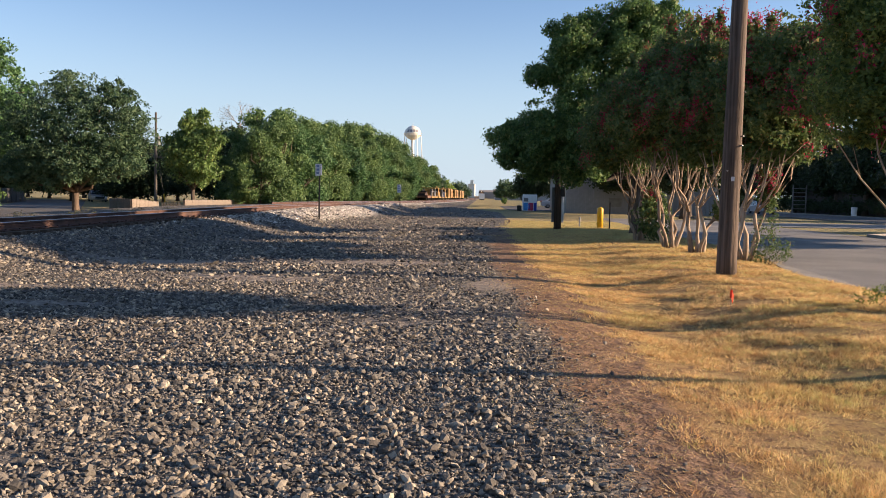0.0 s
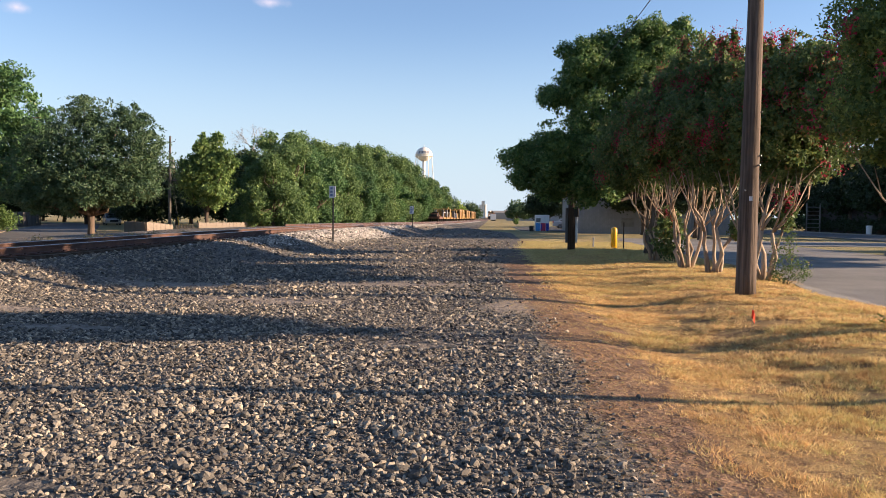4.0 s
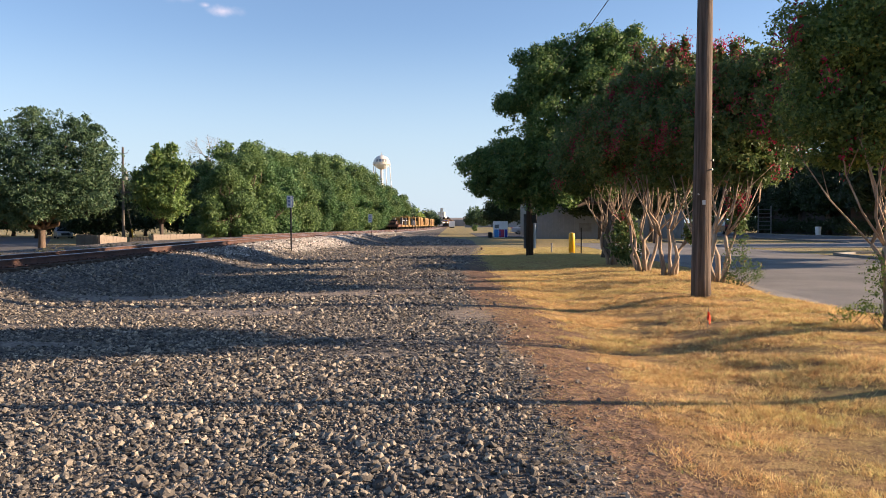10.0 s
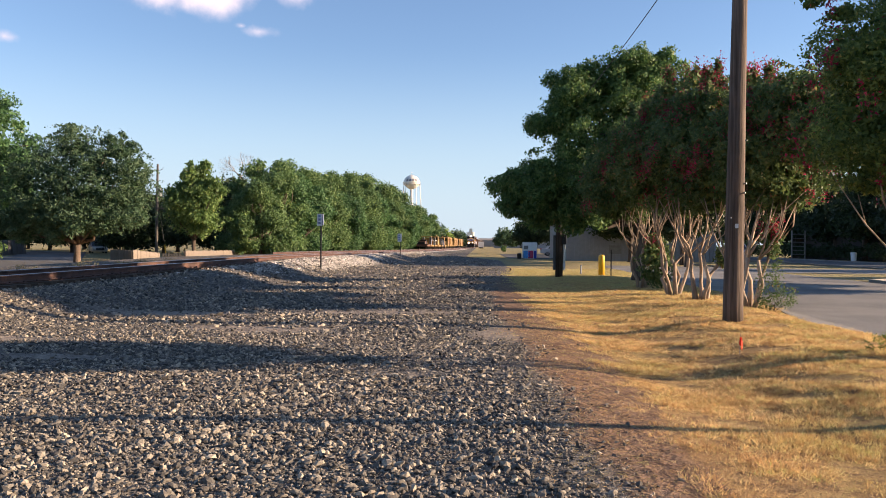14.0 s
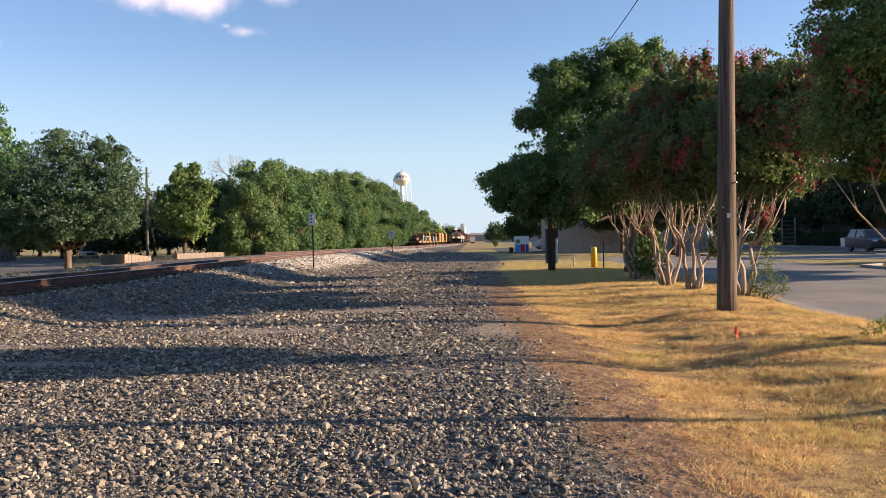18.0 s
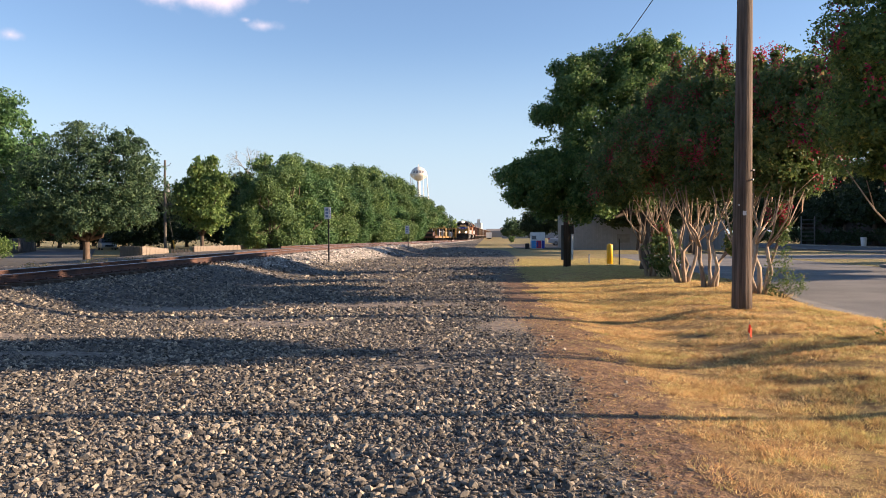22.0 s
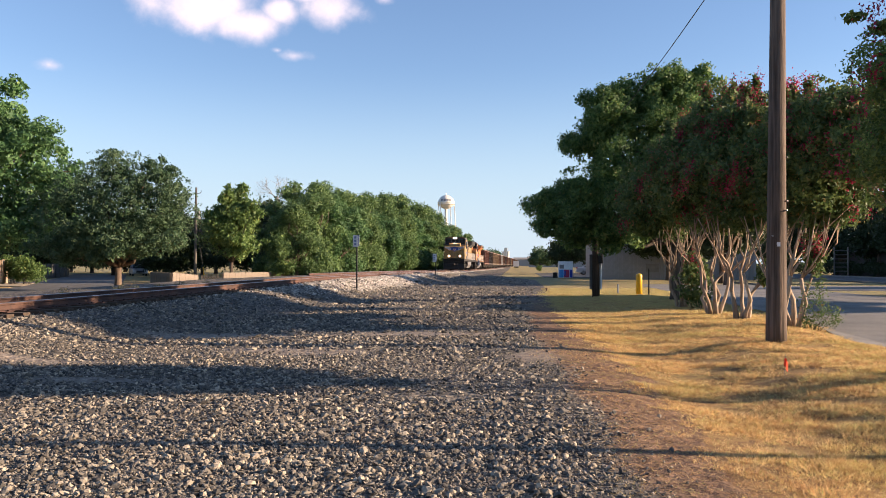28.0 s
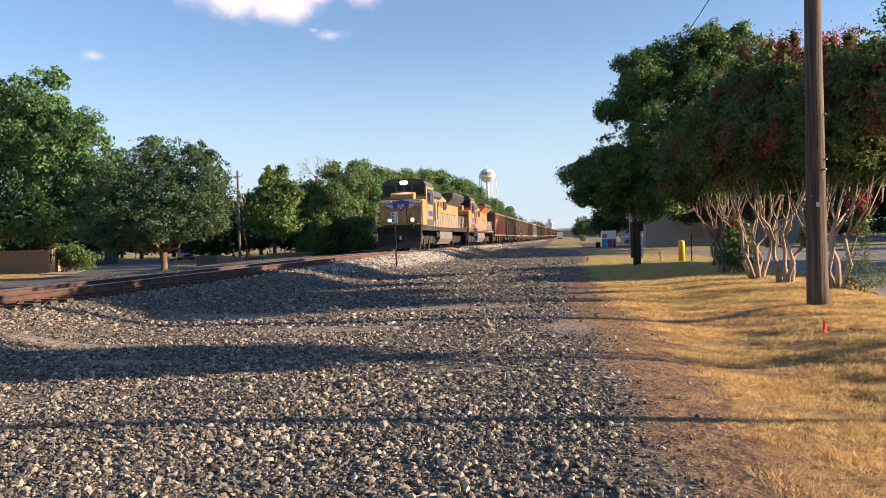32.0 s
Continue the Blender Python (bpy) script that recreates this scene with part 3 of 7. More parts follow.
gx = spaced((-3000, -600, 400), (-600, -100, 50), (-100, -24, 4), (-24, 8, 0.3), (8, 60, 2), (60, 300, 30), (300, 3000, 300))
gy = spaced((-600, -60, 60), (-60, 0, 3), (0, 44, 0.4), (44, 130, 1.0), (130, 600, 5), (600, 1200, 60), (1200, 4200, 300))
GX, GY = np.meshgrid(gx, gy)
GZ = ground_z(GX, GY)
nx, ny = len(gx), len(gy)
quad = (np.arange(ny - 1)[:, None] * nx + np.arange(nx - 1)[None, :]).ravel()
gm = soup("ground", np.stack([GX, GY, GZ], -1).reshape(-1, 3), np.stack([quad, quad + 1, quad + nx + 1, quad + nx], 1), M_GROUND, True)


def bare(x, y):
    """Patches of bare earth in the stone."""
    out = 0.0
    for cx, cy, rx, ry in ((-3.9, 13.9, 1.6, 0.8), (-2.7, 4.2, 0.45, 0.2), (-5.7, 7.7, 0.7, 0.3), (-5.6, 10.2, 1.3, 0.3), (-1.0, 9.4, 0.8, 0.22), (-6.5, 16.5, 2.0, 0.7), (0.2, 13.5, 0.5, 1.2), (-4.6, 4.9, 0.7, 0.16), (-2.2, 17.5, 2.2, 0.6), (-7.5, 12.0, 1.6, 0.4)):
        out = out + 1.0 * np.exp(-(((x - cx) / rx) ** 2 + ((y - cy) / ry) ** 2))
    return out


def fresh(u, y):
    """How much clean ballast lies at u metres beside the track."""
    return (0.36 * sstep(23, 32, y) + 0.64 * sstep(34, 43, y)) * (1 - sstep(230, 300, y)) * sstep(0.4, 1.0, u) * (1 - sstep(2.5 - 0.9 * sstep(50, 70, y), 4.2 - 1.5 * sstep(50, 70, y), u + 0.12 * np.sin(y * 0.45)))


U = GX - track_x(GY)
grassy = sstep(-0.25, 0.45, GX - lawn_edge(GY)) + sstep(8.0, 9.5, -U) * 0.75
grassy = np.clip(grassy, 0, 1)
dirty = sstep(-0.3, 0.25, GX - lawn_edge(GY) + lerp(GY, [0, 5, 8, 13, 20, 40], [0.45, 0.5, 0.8, 1.2, 0.95, 0.6])) * 0.95 * (1 - 0.6 * sstep(22, 40, GY)) + sstep(8, 9, -U) * 0.2
# greener with distance; the far-left term stands in for tree shade
lush_shaded = np.clip(sstep(24, 42, GY) * 0.55 * (U > -8) * (1 + 0.25 * sstep(50, 70, GY)) + 0.75 * sstep(14, 24, -U) * sstep(60, 74, GY) + 0.6 * sstep(7.5, 9, GX), 0, 0.75)
for key, val in (("grass", grassy), ("fresh", fresh(U, GY)), ("thatch", 1 - sstep(13, 22, GY)), ("lush_shaded", lush_shaded), ("dirt", np.clip(dirty, 0, 1)), ("sand", np.clip(bare(GX, GY) + 0.25 * sstep(10, 30, GY) * (U > 2), 0, 1))):
    layer = gm.attributes.new(key, "FLOAT", "POINT")
    layer.data.foreach_set("value", val.astype(np.float32).ravel())
tagged(new("ground", gm), "gravel lot and dry lawn beside a railway", "ground", kind="structure")

rng = np.random.default_rng(7)
BOXF = np.array([(0, 3, 2, 1), (4, 5, 6, 7), (0, 1, 5, 4), (1, 2, 6, 5), (2, 3, 7, 6), (3, 0, 4, 7)])
BOXV = np.array([(-1, -1, -1), (1, -1, -1), (1, 1, -1), (-1, 1, -1), (-1, -1, 1), (1, -1, 1), (1, 1, 1), (-1, 1, 1)], float)


def unit(n):
    v = rng.normal(0, 1, (n, 3))
    return v / np.linalg.norm(v, axis=1)[:, None]


def turn_all(n, flat=0.5):
    """n random turns; flat keeps things lying rather than standing."""
    a = rng.uniform(0, 2 * np.pi, n)
    tx, ty = rng.normal(0, flat, n), rng.normal(0, flat, n)
    ca, sa, cx, sx, cy, sy = np.cos(a), np.sin(a), np.cos(tx), np.sin(tx), np.cos(ty), np.sin(ty)
    z = np.zeros(n)
    o = np.ones(n)
    ra = np.stack([ca, -sa, z, sa, ca, z, z, z, o], 1).reshape(n, 3, 3)
    rx = np.stack([o, z, z, z, cx, -sx, z, sx, cx], 1).reshape(n, 3, 3)
    ry = np.stack([cy, z, sy, z, o, z, -sy, z, cy], 1).reshape(n, 3, 3)
    return rx @ ry @ ra


GOLD = (1 + 5 ** 0.5) / 2
ICOV = np.array([(-1, GOLD, 0), (1, GOLD, 0), (-1, -GOLD, 0), (1, -GOLD, 0), (0, -1, GOLD), (0, 1, GOLD), (0, -1, -GOLD), (0, 1, -GOLD), (GOLD, 0, -1), (GOLD, 0, 1), (-GOLD, 0, -1), (-GOLD, 0, 1)]) / 1.9
ICOF = np.array([(0, 11, 5), (0, 5, 1), (0, 1, 7), (0, 7, 10), (0, 10, 11), (1, 5, 9), (5, 11, 4), (11, 10, 2), (10, 7, 6), (7, 1, 8),
                 (3, 9, 4), (3, 4, 2), (3, 2, 6), (3, 6, 8), (3, 8, 9), (4, 9, 5), (2, 4, 11), (6, 2, 10), (8, 6, 7), (9, 8, 1)])
OCTV = np.array([(1.15, 0, 0), (0, 1.15, 0), (-1.15, 0, 0), (0, -1.15, 0), (0, 0, 1), (0, 0, -1)], float)
OCTF = np.array([q for k in range(4) for q in ((k, (k + 1) % 4, 4), ((k + 1) % 4, k, 5))])


def stones(xs, ys, size, fine=True):
    """Broken stones: uneven lumps with a few sides split off flat; far ones have fewer faces."""
    n = len(xs)
    base, face = (ICOV, ICOF) if fine else (OCTV, OCTF)
    m = len(base)
    k = base[None] * rng.uniform(0.82, 1.12, (n, m, 1))
    if fine:
        for _ in range(4):
            w = unit(n)
            over = np.einsum("nmi,ni->nm", k, w) - rng.uniform(0.32, 0.78, (n, 1))
            k = k - np.maximum(over, 0)[:, :, None] * w[:, None, :]
    else:
        k[:, :4] *= rng.uniform(0.75, 1.2, (n, 4, 1))
        k[:, 4:, :2] += rng.normal(0, 0.45, (n, 2, 2))
    dims = size[:, None] * np.stack([rng.uniform(0.85, 1.35, n), rng.uniform(0.65, 1.05, n), rng.uniform(0.42, 0.85, n)], 1)
    v = np.einsum("nij,nkj->nki", turn_all(n, 0.42), k * dims[:, None, :])
    v += np.stack([xs, ys, ground_z(xs, ys) + size * rng.uniform(0.1, 0.5, n)], 1)[:, None, :]
    f = face[None] + m * np.arange(n)[:, None, None]
    return v.reshape(-1, 3), f.reshape(-1, 3)


def stone_limit(y):
    """How far the stones reach towards the lawn before the bare strip."""
    return lawn_edge(y) - lerp(y, [0, 5, 8, 13, 20, 40], [0.45, 0.5, 0.8, 1.2, 0.95, 0.6])


def stone_field():
    sets = []
    # from, to, count, size, whether near enough for full shape
    for y0, y1, n, s, fine in ((-6, 2.4, 1500, 0.02, False), (2.4, 7.5, 33000, 0.0135, True), (2.4, 7.5, 60000, 0.0075, False), (7.5, 14, 62000, 0.0125, False), (14, 26, 52000, 0.0175, False), (26, 50, 32000, 0.025, False), (50, 95, 13000, 0.036, False)):
        y = rng.uniform(y0, y1, n * 2)
        x = rng.uniform(-1, 1, n * 2) * (2 + 0.62 * np.abs(y)) - 0.05 * y
        edge = stone_limit(y) + rng.normal(0, 0.22, n * 2)
        stray = (x < lawn_edge(y) - 0.1) & (rng.uniform(0, 1, n * 2) < 0.10)
        thin = 0.5 + 0.5 * np.sin(x * 0.9 + 1.7 * np.sin(y * 0.5)) * np.sin(y * 0.8 + np.sin(x * 0.7))
        keep = ((x < edge) | stray) & (x > track_x(y) + 0.6) & (rng.uniform(0, 1, n * 2) < (0.4 + 0.75 * thin) * np.clip(0.35 + (edge - x) / 0.9, 0.35, 1.0) * np.clip(1.25 - 1.5 * bare(x, y), 0.06, 1))
        x, y = x[keep][:n], y[keep][:n]
        spread = 0.58
        sets.append(stones(x, y, s * np.clip(np.exp(rng.normal(-0.05, spread, len(x))), 0.35, 3.2) * np.clip(0.55 + 0.5 * (lawn_edge(y) - x), 0.5, 1.0), fine))
    o, vs, fs = 0, [], []
    for v, f in sets:
        vs.append(v), fs.append(f + o)
        o += len(v)
    return soup("loose_stone", np.concatenate(vs), np.concatenate(fs), M_STONE)


def fresh_ballast():
    """Clean pale stone heaped on the shoulder of the track."""
    n = 26000
    y = 20 + 86 * rng.uniform(0, 1, n) ** 1.25
    u = rng.uniform(0.95, 3.9, n)
    keep = fresh(u, y) + rng.normal(0, 0.16, n) > 0.42
    y, u = y[keep], u[keep]
    v, f = stones(track_x(y) + u, y, (0.022 + 0.0003 * y) * np.exp(rng.normal(0, 0.35, len(y))), False)
    return soup("fresh_ballast", v, f, M_STONE_W)


tagged(new("fresh_ballast", fresh_ballast()), "clean whitish ballast on the track shoulder", "ballast", kind="stuff")
tagged(new("loose_stone", stone_field()), "crushed grey and tan stones strewn over the lot", "gravel", kind="stuff")


def lot_edge(y):
    """Where the lawn meets the asphalt."""
    return lerp(y, [12.9, 13.0, 13.4, 14.3, 15.2, 16.4, 20.0, 23.0, 60.0], [9.0, 7.4, 6.6, 6.05, 5.95, 6.1, 7.0, 7.6, 8.4])


def grass_field():
    """Dry tufts, thick in some places and thin in others, and loose straw on the bare strip."""
    nt = 32000
    ty = 2.6 + 20 * rng.uniform(0, 1, nt) ** 1.55
    tx = rng.uniform(0.2, 8.4, nt)
    patch = np.sin(tx * 2.1 + np.sin(ty * 1.9)) * np.sin(ty * 2.7 + np.sin(tx * 1.3)) + 0.5 * np.sin(tx * 6 + ty * 5)
    keep = (tx > lawn_edge(ty) + rng.normal(0.12, 0.2, nt)) & (tx < lot_edge(ty) - 0.05 + 0.08 * np.sin(ty * 2.3) + 0.06 * np.sin(ty * 7)) & (patch + rng.normal(0, 0.6, nt) > -0.3)
    tx, ty, patch = tx[keep], ty[keep], patch[keep]
    per = 34
    m = len(tx) * per
    spread = 0.03 + 0.011 * np.repeat(ty, per) ** 0.5
    ox, oy = rng.normal(0, 1, m) * spread, rng.normal(0, 1, m) * spread
    x, y = np.repeat(tx, per) + ox, np.repeat(ty, per) + oy
    h = rng.uniform(0.008, 0.031, m) * (1 + 0.02 * y) * np.repeat(np.clip(0.8 + 0.7 * patch + rng.normal(0, 0.45, len(tx)), 0.3, 2.6), per)
    lean = np.stack([ox, oy], 1) / spread[:, None] * 0.5 * h[:, None] + rng.normal(0, 0.65, (m, 2)) * h[:, None]
    nf = 9000
    fy = rng.uniform(17, 50, nf)
    fx = rng.uniform(-3.2, 8.2, nf)
    ok = (fx > lawn_edge(fy) + rng.normal(0.2, 0.3, nf)) & (fx < lot_edge(fy) - 0.1)
    fx, fy = np.repeat(fx[ok], 16), np.repeat(fy[ok], 16)
    nf = len(fx)
    x, y, h = np.concatenate([x, fx + rng.normal(0, 0.11, nf)]), np.concatenate([y, fy + rng.normal(0, 0.11, nf)]), np.concatenate([h, rng.uniform(0.015, 0.05, nf)])
    lean = np.concatenate([lean, rng.normal(0, 0.04, (nf, 2))])
    ns = 17000
    sy = 2.6 + 14 * rng.uniform(0, 1, ns) ** 1.4
    sx = lawn_edge(sy) + rng.normal(-0.3, 0.5, ns)
    x, y, h = np.concatenate([x, sx]), np.concatenate([y, sy]), np.concatenate([h, rng.uniform(0.004, 0.016, ns)])
    lean = np.concatenate([lean, rng.normal(0, 0.05, (ns, 2))])
    m = len(x)
    a = rng.uniform(0, 2 * np.pi, m)
    w = 0.0010 + 0.00045 * y
    z = ground_z(x, y)
    p0 = np.stack([x - np.cos(a) * w, y - np.sin(a) * w, z - 0.004], 1)
    p1 = np.stack([x + np.cos(a) * w, y + np.sin(a) * w, z - 0.004], 1)
    p2 = np.stack([x + lean[:, 0], y + lean[:, 1], z + h], 1)
    return soup("grass", np.stack([p0, p1, p2], 1).reshape(-1, 3), np.arange(3 * m).reshape(-1, 3), M_BLADE)


tagged(new("grass", grass_field()), "short sun-dried golden lawn", "grass", kind="stuff")


# ---------------------------------------------------------------- paving
def strip(name, xs, ys, mat, label, category, lift=0.02, thick=0.12):
    """A slab with the four corners xs, ys (in turn), lying on the ground."""
    m = Mesh()
    top = [(x, y, float(ground_z(x, y)) + lift) for x, y in zip(xs, ys)]
    n = len(top)
    m.add(top + [(x, y, z - thick) for x, y, z in top], [tuple(range(n)), tuple(range(n, 2 * n))[::-1]] + [(i, n + i, n + (i + 1) % n, (i + 1) % n) for i in range(n)])
    return tagged(part(name, m, mat), label, category, kind="structure")


def ribbon(name, left, right, y0, y1, mat, label, category, lift=0.03, step=10.0):
    """A long slab along y between the lines left(y) and right(y), following the ground."""
    m = Mesh()
    ys = list(np.arange(y0, y1, step)) + [y1]
    vs, fs = [], []
    for y in ys:
        xl, xr = left(y), right(y)
        z = float(max(ground_z(xl, y), ground_z(xr, y))) + lift
        vs += [(xl, y, z), (xr, y, z), (xr, y, z - 0.3), (xl, y, z - 0.3)]
    for k in range(len(ys) - 1):
        fs += [(4 * k + i, 4 * k + (i + 1) % 4, 4 * k + 4 + (i + 1) % 4, 4 * k + 4 + i) for i in range(4)]
    fs += [(0, 1, 2, 3), tuple(4 * len(ys) - 4 + i for i in (3, 2, 1, 0))]
    m.add(vs, fs)
    return tagged(part(name, m, mat), label, category, kind="structure")


strip("parking_lot", (16.6, 9.0, 7.4, 6.6, 6.05, 5.95, 6.1, 7.0, 7.6, 8.4, 16.6), (12.6, 12.9, 13.0, 13.4, 14.3, 15.2, 16.4, 20, 23, 60, 60), M_ASPHALT, "worn grey asphalt parking lot", "parking lot", 0.012)
strip("driveway", (16.6, 27.5, 27.5, 16.6), (47, 47, 56, 56), M_ASPHALT, "asphalt driveway between lot and street", "driveway", 0.03)
ribbon("street", lambda y: 27.5, lambda y: 37.5, -60, 420, M_ROAD, "two-lane asphalt street", "street")
strip("kiosk_apron", (8.4, 26, 26, 3.0, 3.0), (86, 86, 130, 130, 90), M_ROAD, "pale paved apron behind the metal building", "pavement", 0.03)


def kerb(xs, ys):
    m = Mesh()
    for k in range(len(xs) - 1):
        a, b = Vector((xs[k], ys[k], 0)), Vector((xs[k + 1], ys[k + 1], 0))
        d = b - a
        z = float(ground_z(xs[k], ys[k]))
        mt = Matrix.Translation((a.x, a.y, z)) @ Matrix.Rotation(math.atan2(d.y, d.x), 4, "Z")
        m.box(0, d.length, -0.075, 0.075, -0.1, 0.11, mt)
    tagged(part("kerb", m, M_CONC, bevel=0.02), "weathered concrete kerb of the lot", "kerb", kind="structure")


kerb((16.7, 16.7), (-30, 34)), kerb((16.7, 16.9, 18.5, 24.0), (34, 36.5, 38, 38.5)), kerb((16.7, 16.7), (57, 90)), kerb((27.4, 27.4), (-30, 38)), kerb((27.4, 27.4), (57, 300)), kerb((37.6, 37.6), (-30, 300))
ribbon("frontage_road", lambda y: -31.5 + 0.0268 * y, lambda y: -24.6 + 0.0268 * y, -40, 46, M_ROAD, "asphalt frontage road beyond the track", "road")
strip("side_street", (-23.2, -30.8, -33.0, -66, -56), (46, 44, 52, 118, 114), M_ROAD, "asphalt side street running away", "road", 0.05)

strip("verge", (-33.4, -37.2, -41.6, -40.0), (52.8, 54.6, 66.0, 66.0), M_VERGE, "bare sunlit dirt verge beside the side street", "verge", 0.06)

# ---------------------------------------------------------------- track
RAIL_PROFILE = [(-0.07, 0), (0.07, 0), (0.07, 0.012), (0.014, 0.03), (0.012, 0.12), (0.036, 0.132), (0.036, 0.165), (-0.036, 0.165), (-0.036, 0.132), (-0.012, 0.12), (-0.014, 0.03), (-0.07, 0.012)]
TOP_PROFILE = [(-0.034, 0.165), (0.034, 0.165), (0.028, 0.175), (-0.028, 0.175)]


def sweep(profile, offset, ys, side=0.0):
    m = Mesh()
    n = len(profile)
    vs = []
    for y in ys:
        x, z = track_x(y) + offset, float(rail_z(y)) - 0.175
        vs += [(x + px, y, z + pz) for px, pz in profile]
    fs = [(k * n + i, k * n + (i + 1) % n, (k + 1) * n + (i + 1) % n, (k + 1) * n + i) for k in range(len(ys) - 1) for i in range(n)]
    fs += [tuple(range(n))[::-1], tuple(range((len(ys) - 1) * n, len(ys) * n))]
    return m.add(vs, fs)


RAIL_Y = list(np.arange(-40, 130, 2.0)) + list(np.arange(130, 701, 15.0))


def track(name, off, label, ties_from, ties_to):
    ys = [q for q in RAIL_Y if q >= ties_from - 40]
    t = thing(name, pose(0, 0, 0), label, "railway track", kind="structure")
    for s in (-0.7525, 0.7525):
        r = part("rail", sweep(RAIL_PROFILE, off + s, ys), M_RUST, t, "rusty steel rail")
        part("railhead", sweep(TOP_PROFILE, off + s, ys), M_RAILTOP, r, "bright worn running surface")
    tie = Mesh().box(-1.3, 1.3, -0.115, 0.115, -0.17, 0.0).data("tie", M_TIE)
    plate = Mesh().box(-0.19, 0.19, -0.1, 0.1, 0.0, 0.018).box(-0.13, -0.09, -0.06, -0.03, 0.018, 0.05).box(0.09, 0.13, 0.03, 0.06, 0.018, 0.05).data("tie_plate", M_RUST)
    y = ties_from
    while y < ties_to:
        yaw = -math.atan(0.0268 - 2.1e-5 * y)
        o = part("tie", tie, None, t, at=Matrix.Translation((track_x(y) + off, y, float(rail_z(y)) - 0.193)) @ Matrix.Rotation(yaw, 4, "Z"))
        if y < 45:
            for s in (-0.7525, 0.7525):
                part("tie_plate", plate, None, o, at=Matrix.Translation((s, 0, 0)))
        y += 0.53 if y < 60 else 1.06
    return t


track("railway_track", 0.0, "main line with rusty rails on dark wooden ties", 6.0, 130)
track("siding_track", -4.4, "second track beside the main line", 100.0, 150)

# ---------------------------------------------------------------- foliage
def leaf_tris(p, size, face=None):
    """Pointed leaves at the points p, turned roughly towards face where it is given."""
    n = len(p)
    w = unit(n) if face is None else face + unit(n) * 1.0
    w /= np.linalg.norm(w, axis=1)[:, None] + 1e-9
    a = np.cross(w, unit(n))
    a /= np.linalg.norm(a, axis=1)[:, None] + 1e-9
    b = np.cross(w, a)
    s = (size * rng.uniform(0.6, 1.35, n))[:, None]
    v = np.stack([p + a * s * 1.15, p - a * s * 0.6 + b * s * 0.62, p - a * s * 0.75 - b * s * 0.55], 1)
    return v.reshape(-1, 3), np.arange(3 * n).reshape(-1, 3)


def crown(blobs, n, size, clump=0.5, fill=0.3, ragged=0.13):
    """Leaves on many small rounded boughs, which sit over a heap of ovals (cx, cy, cz, rx, ry, rz)."""
    bl = np.array(blobs, float)
    area = bl[:, 3] * bl[:, 4] + bl[:, 4] * bl[:, 5] + bl[:, 3] * bl[:, 5]
    r = clump * 1.3
    nb = int(np.clip(area.sum() * 3.0 / (r * r), 14, 1400))
    which = rng.choice(len(bl), nb, p=area / area.sum())
    d = unit(nb)
    reach = rng.uniform(0.62, 1.0, nb) + np.abs(rng.normal(0, ragged, nb)) * (d[:, 2] > -0.2)
    small = np.minimum(r, 0.6 * bl[which, 3:].min(1)) * rng.uniform(0.4, 1.3, nb)
    c = bl[which, :3] + d * np.maximum(bl[which, 3:] * reach[:, None] - small[:, None] * 0.75, 0.02)
    k = rng.choice(nb, n, p=small ** 2 / (small ** 2).sum())
    e = unit(n)
    e = e + d[k] * 0.55 + np.array([0, 0, 0.25])
    e /= np.linalg.norm(e, axis=1)[:, None]
    out = c[k] + e * (small[k] * rng.uniform(0.35, 1.0, n) ** 0.5)[:, None] * np.array([1, 1, 0.72]) + rng.normal(0, size * 0.6, (n, 3))
    tip = rng.uniform(0, 1, n) < 0.06
    out[tip] += e[tip] * (small[k][tip] * rng.uniform(0.1, 0.5, tip.sum()))[:, None]
    nf = int(n * fill)
    w2 = rng.choice(len(bl), nf, p=area / area.sum())
    inner = bl[w2, :3] + unit(nf) * (rng.uniform(0.1, 0.8, nf) ** 0.5)[:, None] * bl[w2, 3:] * 0.78
    v1, f1 = leaf_tris(out, size, e)
    v2, f2 = leaf_tris(inner, size * 2.0)
    return np.concatenate([v1, v2]), np.concatenate([f1, f2 + len(v1)])


def lumpy(blobs, m, r0, r1):
    """The ovals with m smaller boughs standing out of them."""
    out = list(blobs)
    for _ in range(m):
        q = blobs[int(rng.integers(0, len(blobs)))]
        d = unit(1)[0]
        r = rng.uniform(r0, r1)
        out.append((*(q[i] + d[i] * q[3 + i] * rng.uniform(0.85, 1.05) for i in range(3)), r, r, r * 0.8))
    return out


def bent(a, b, k=4, wob=0.12):
    a, b = Vector(a), Vector(b)
    l = (b - a).length
    return [a.lerp(b, i / k) + (Vector(rng.normal(0, 1, 3)) * wob * l * (0 < i < k)) for i in range(k + 1)]


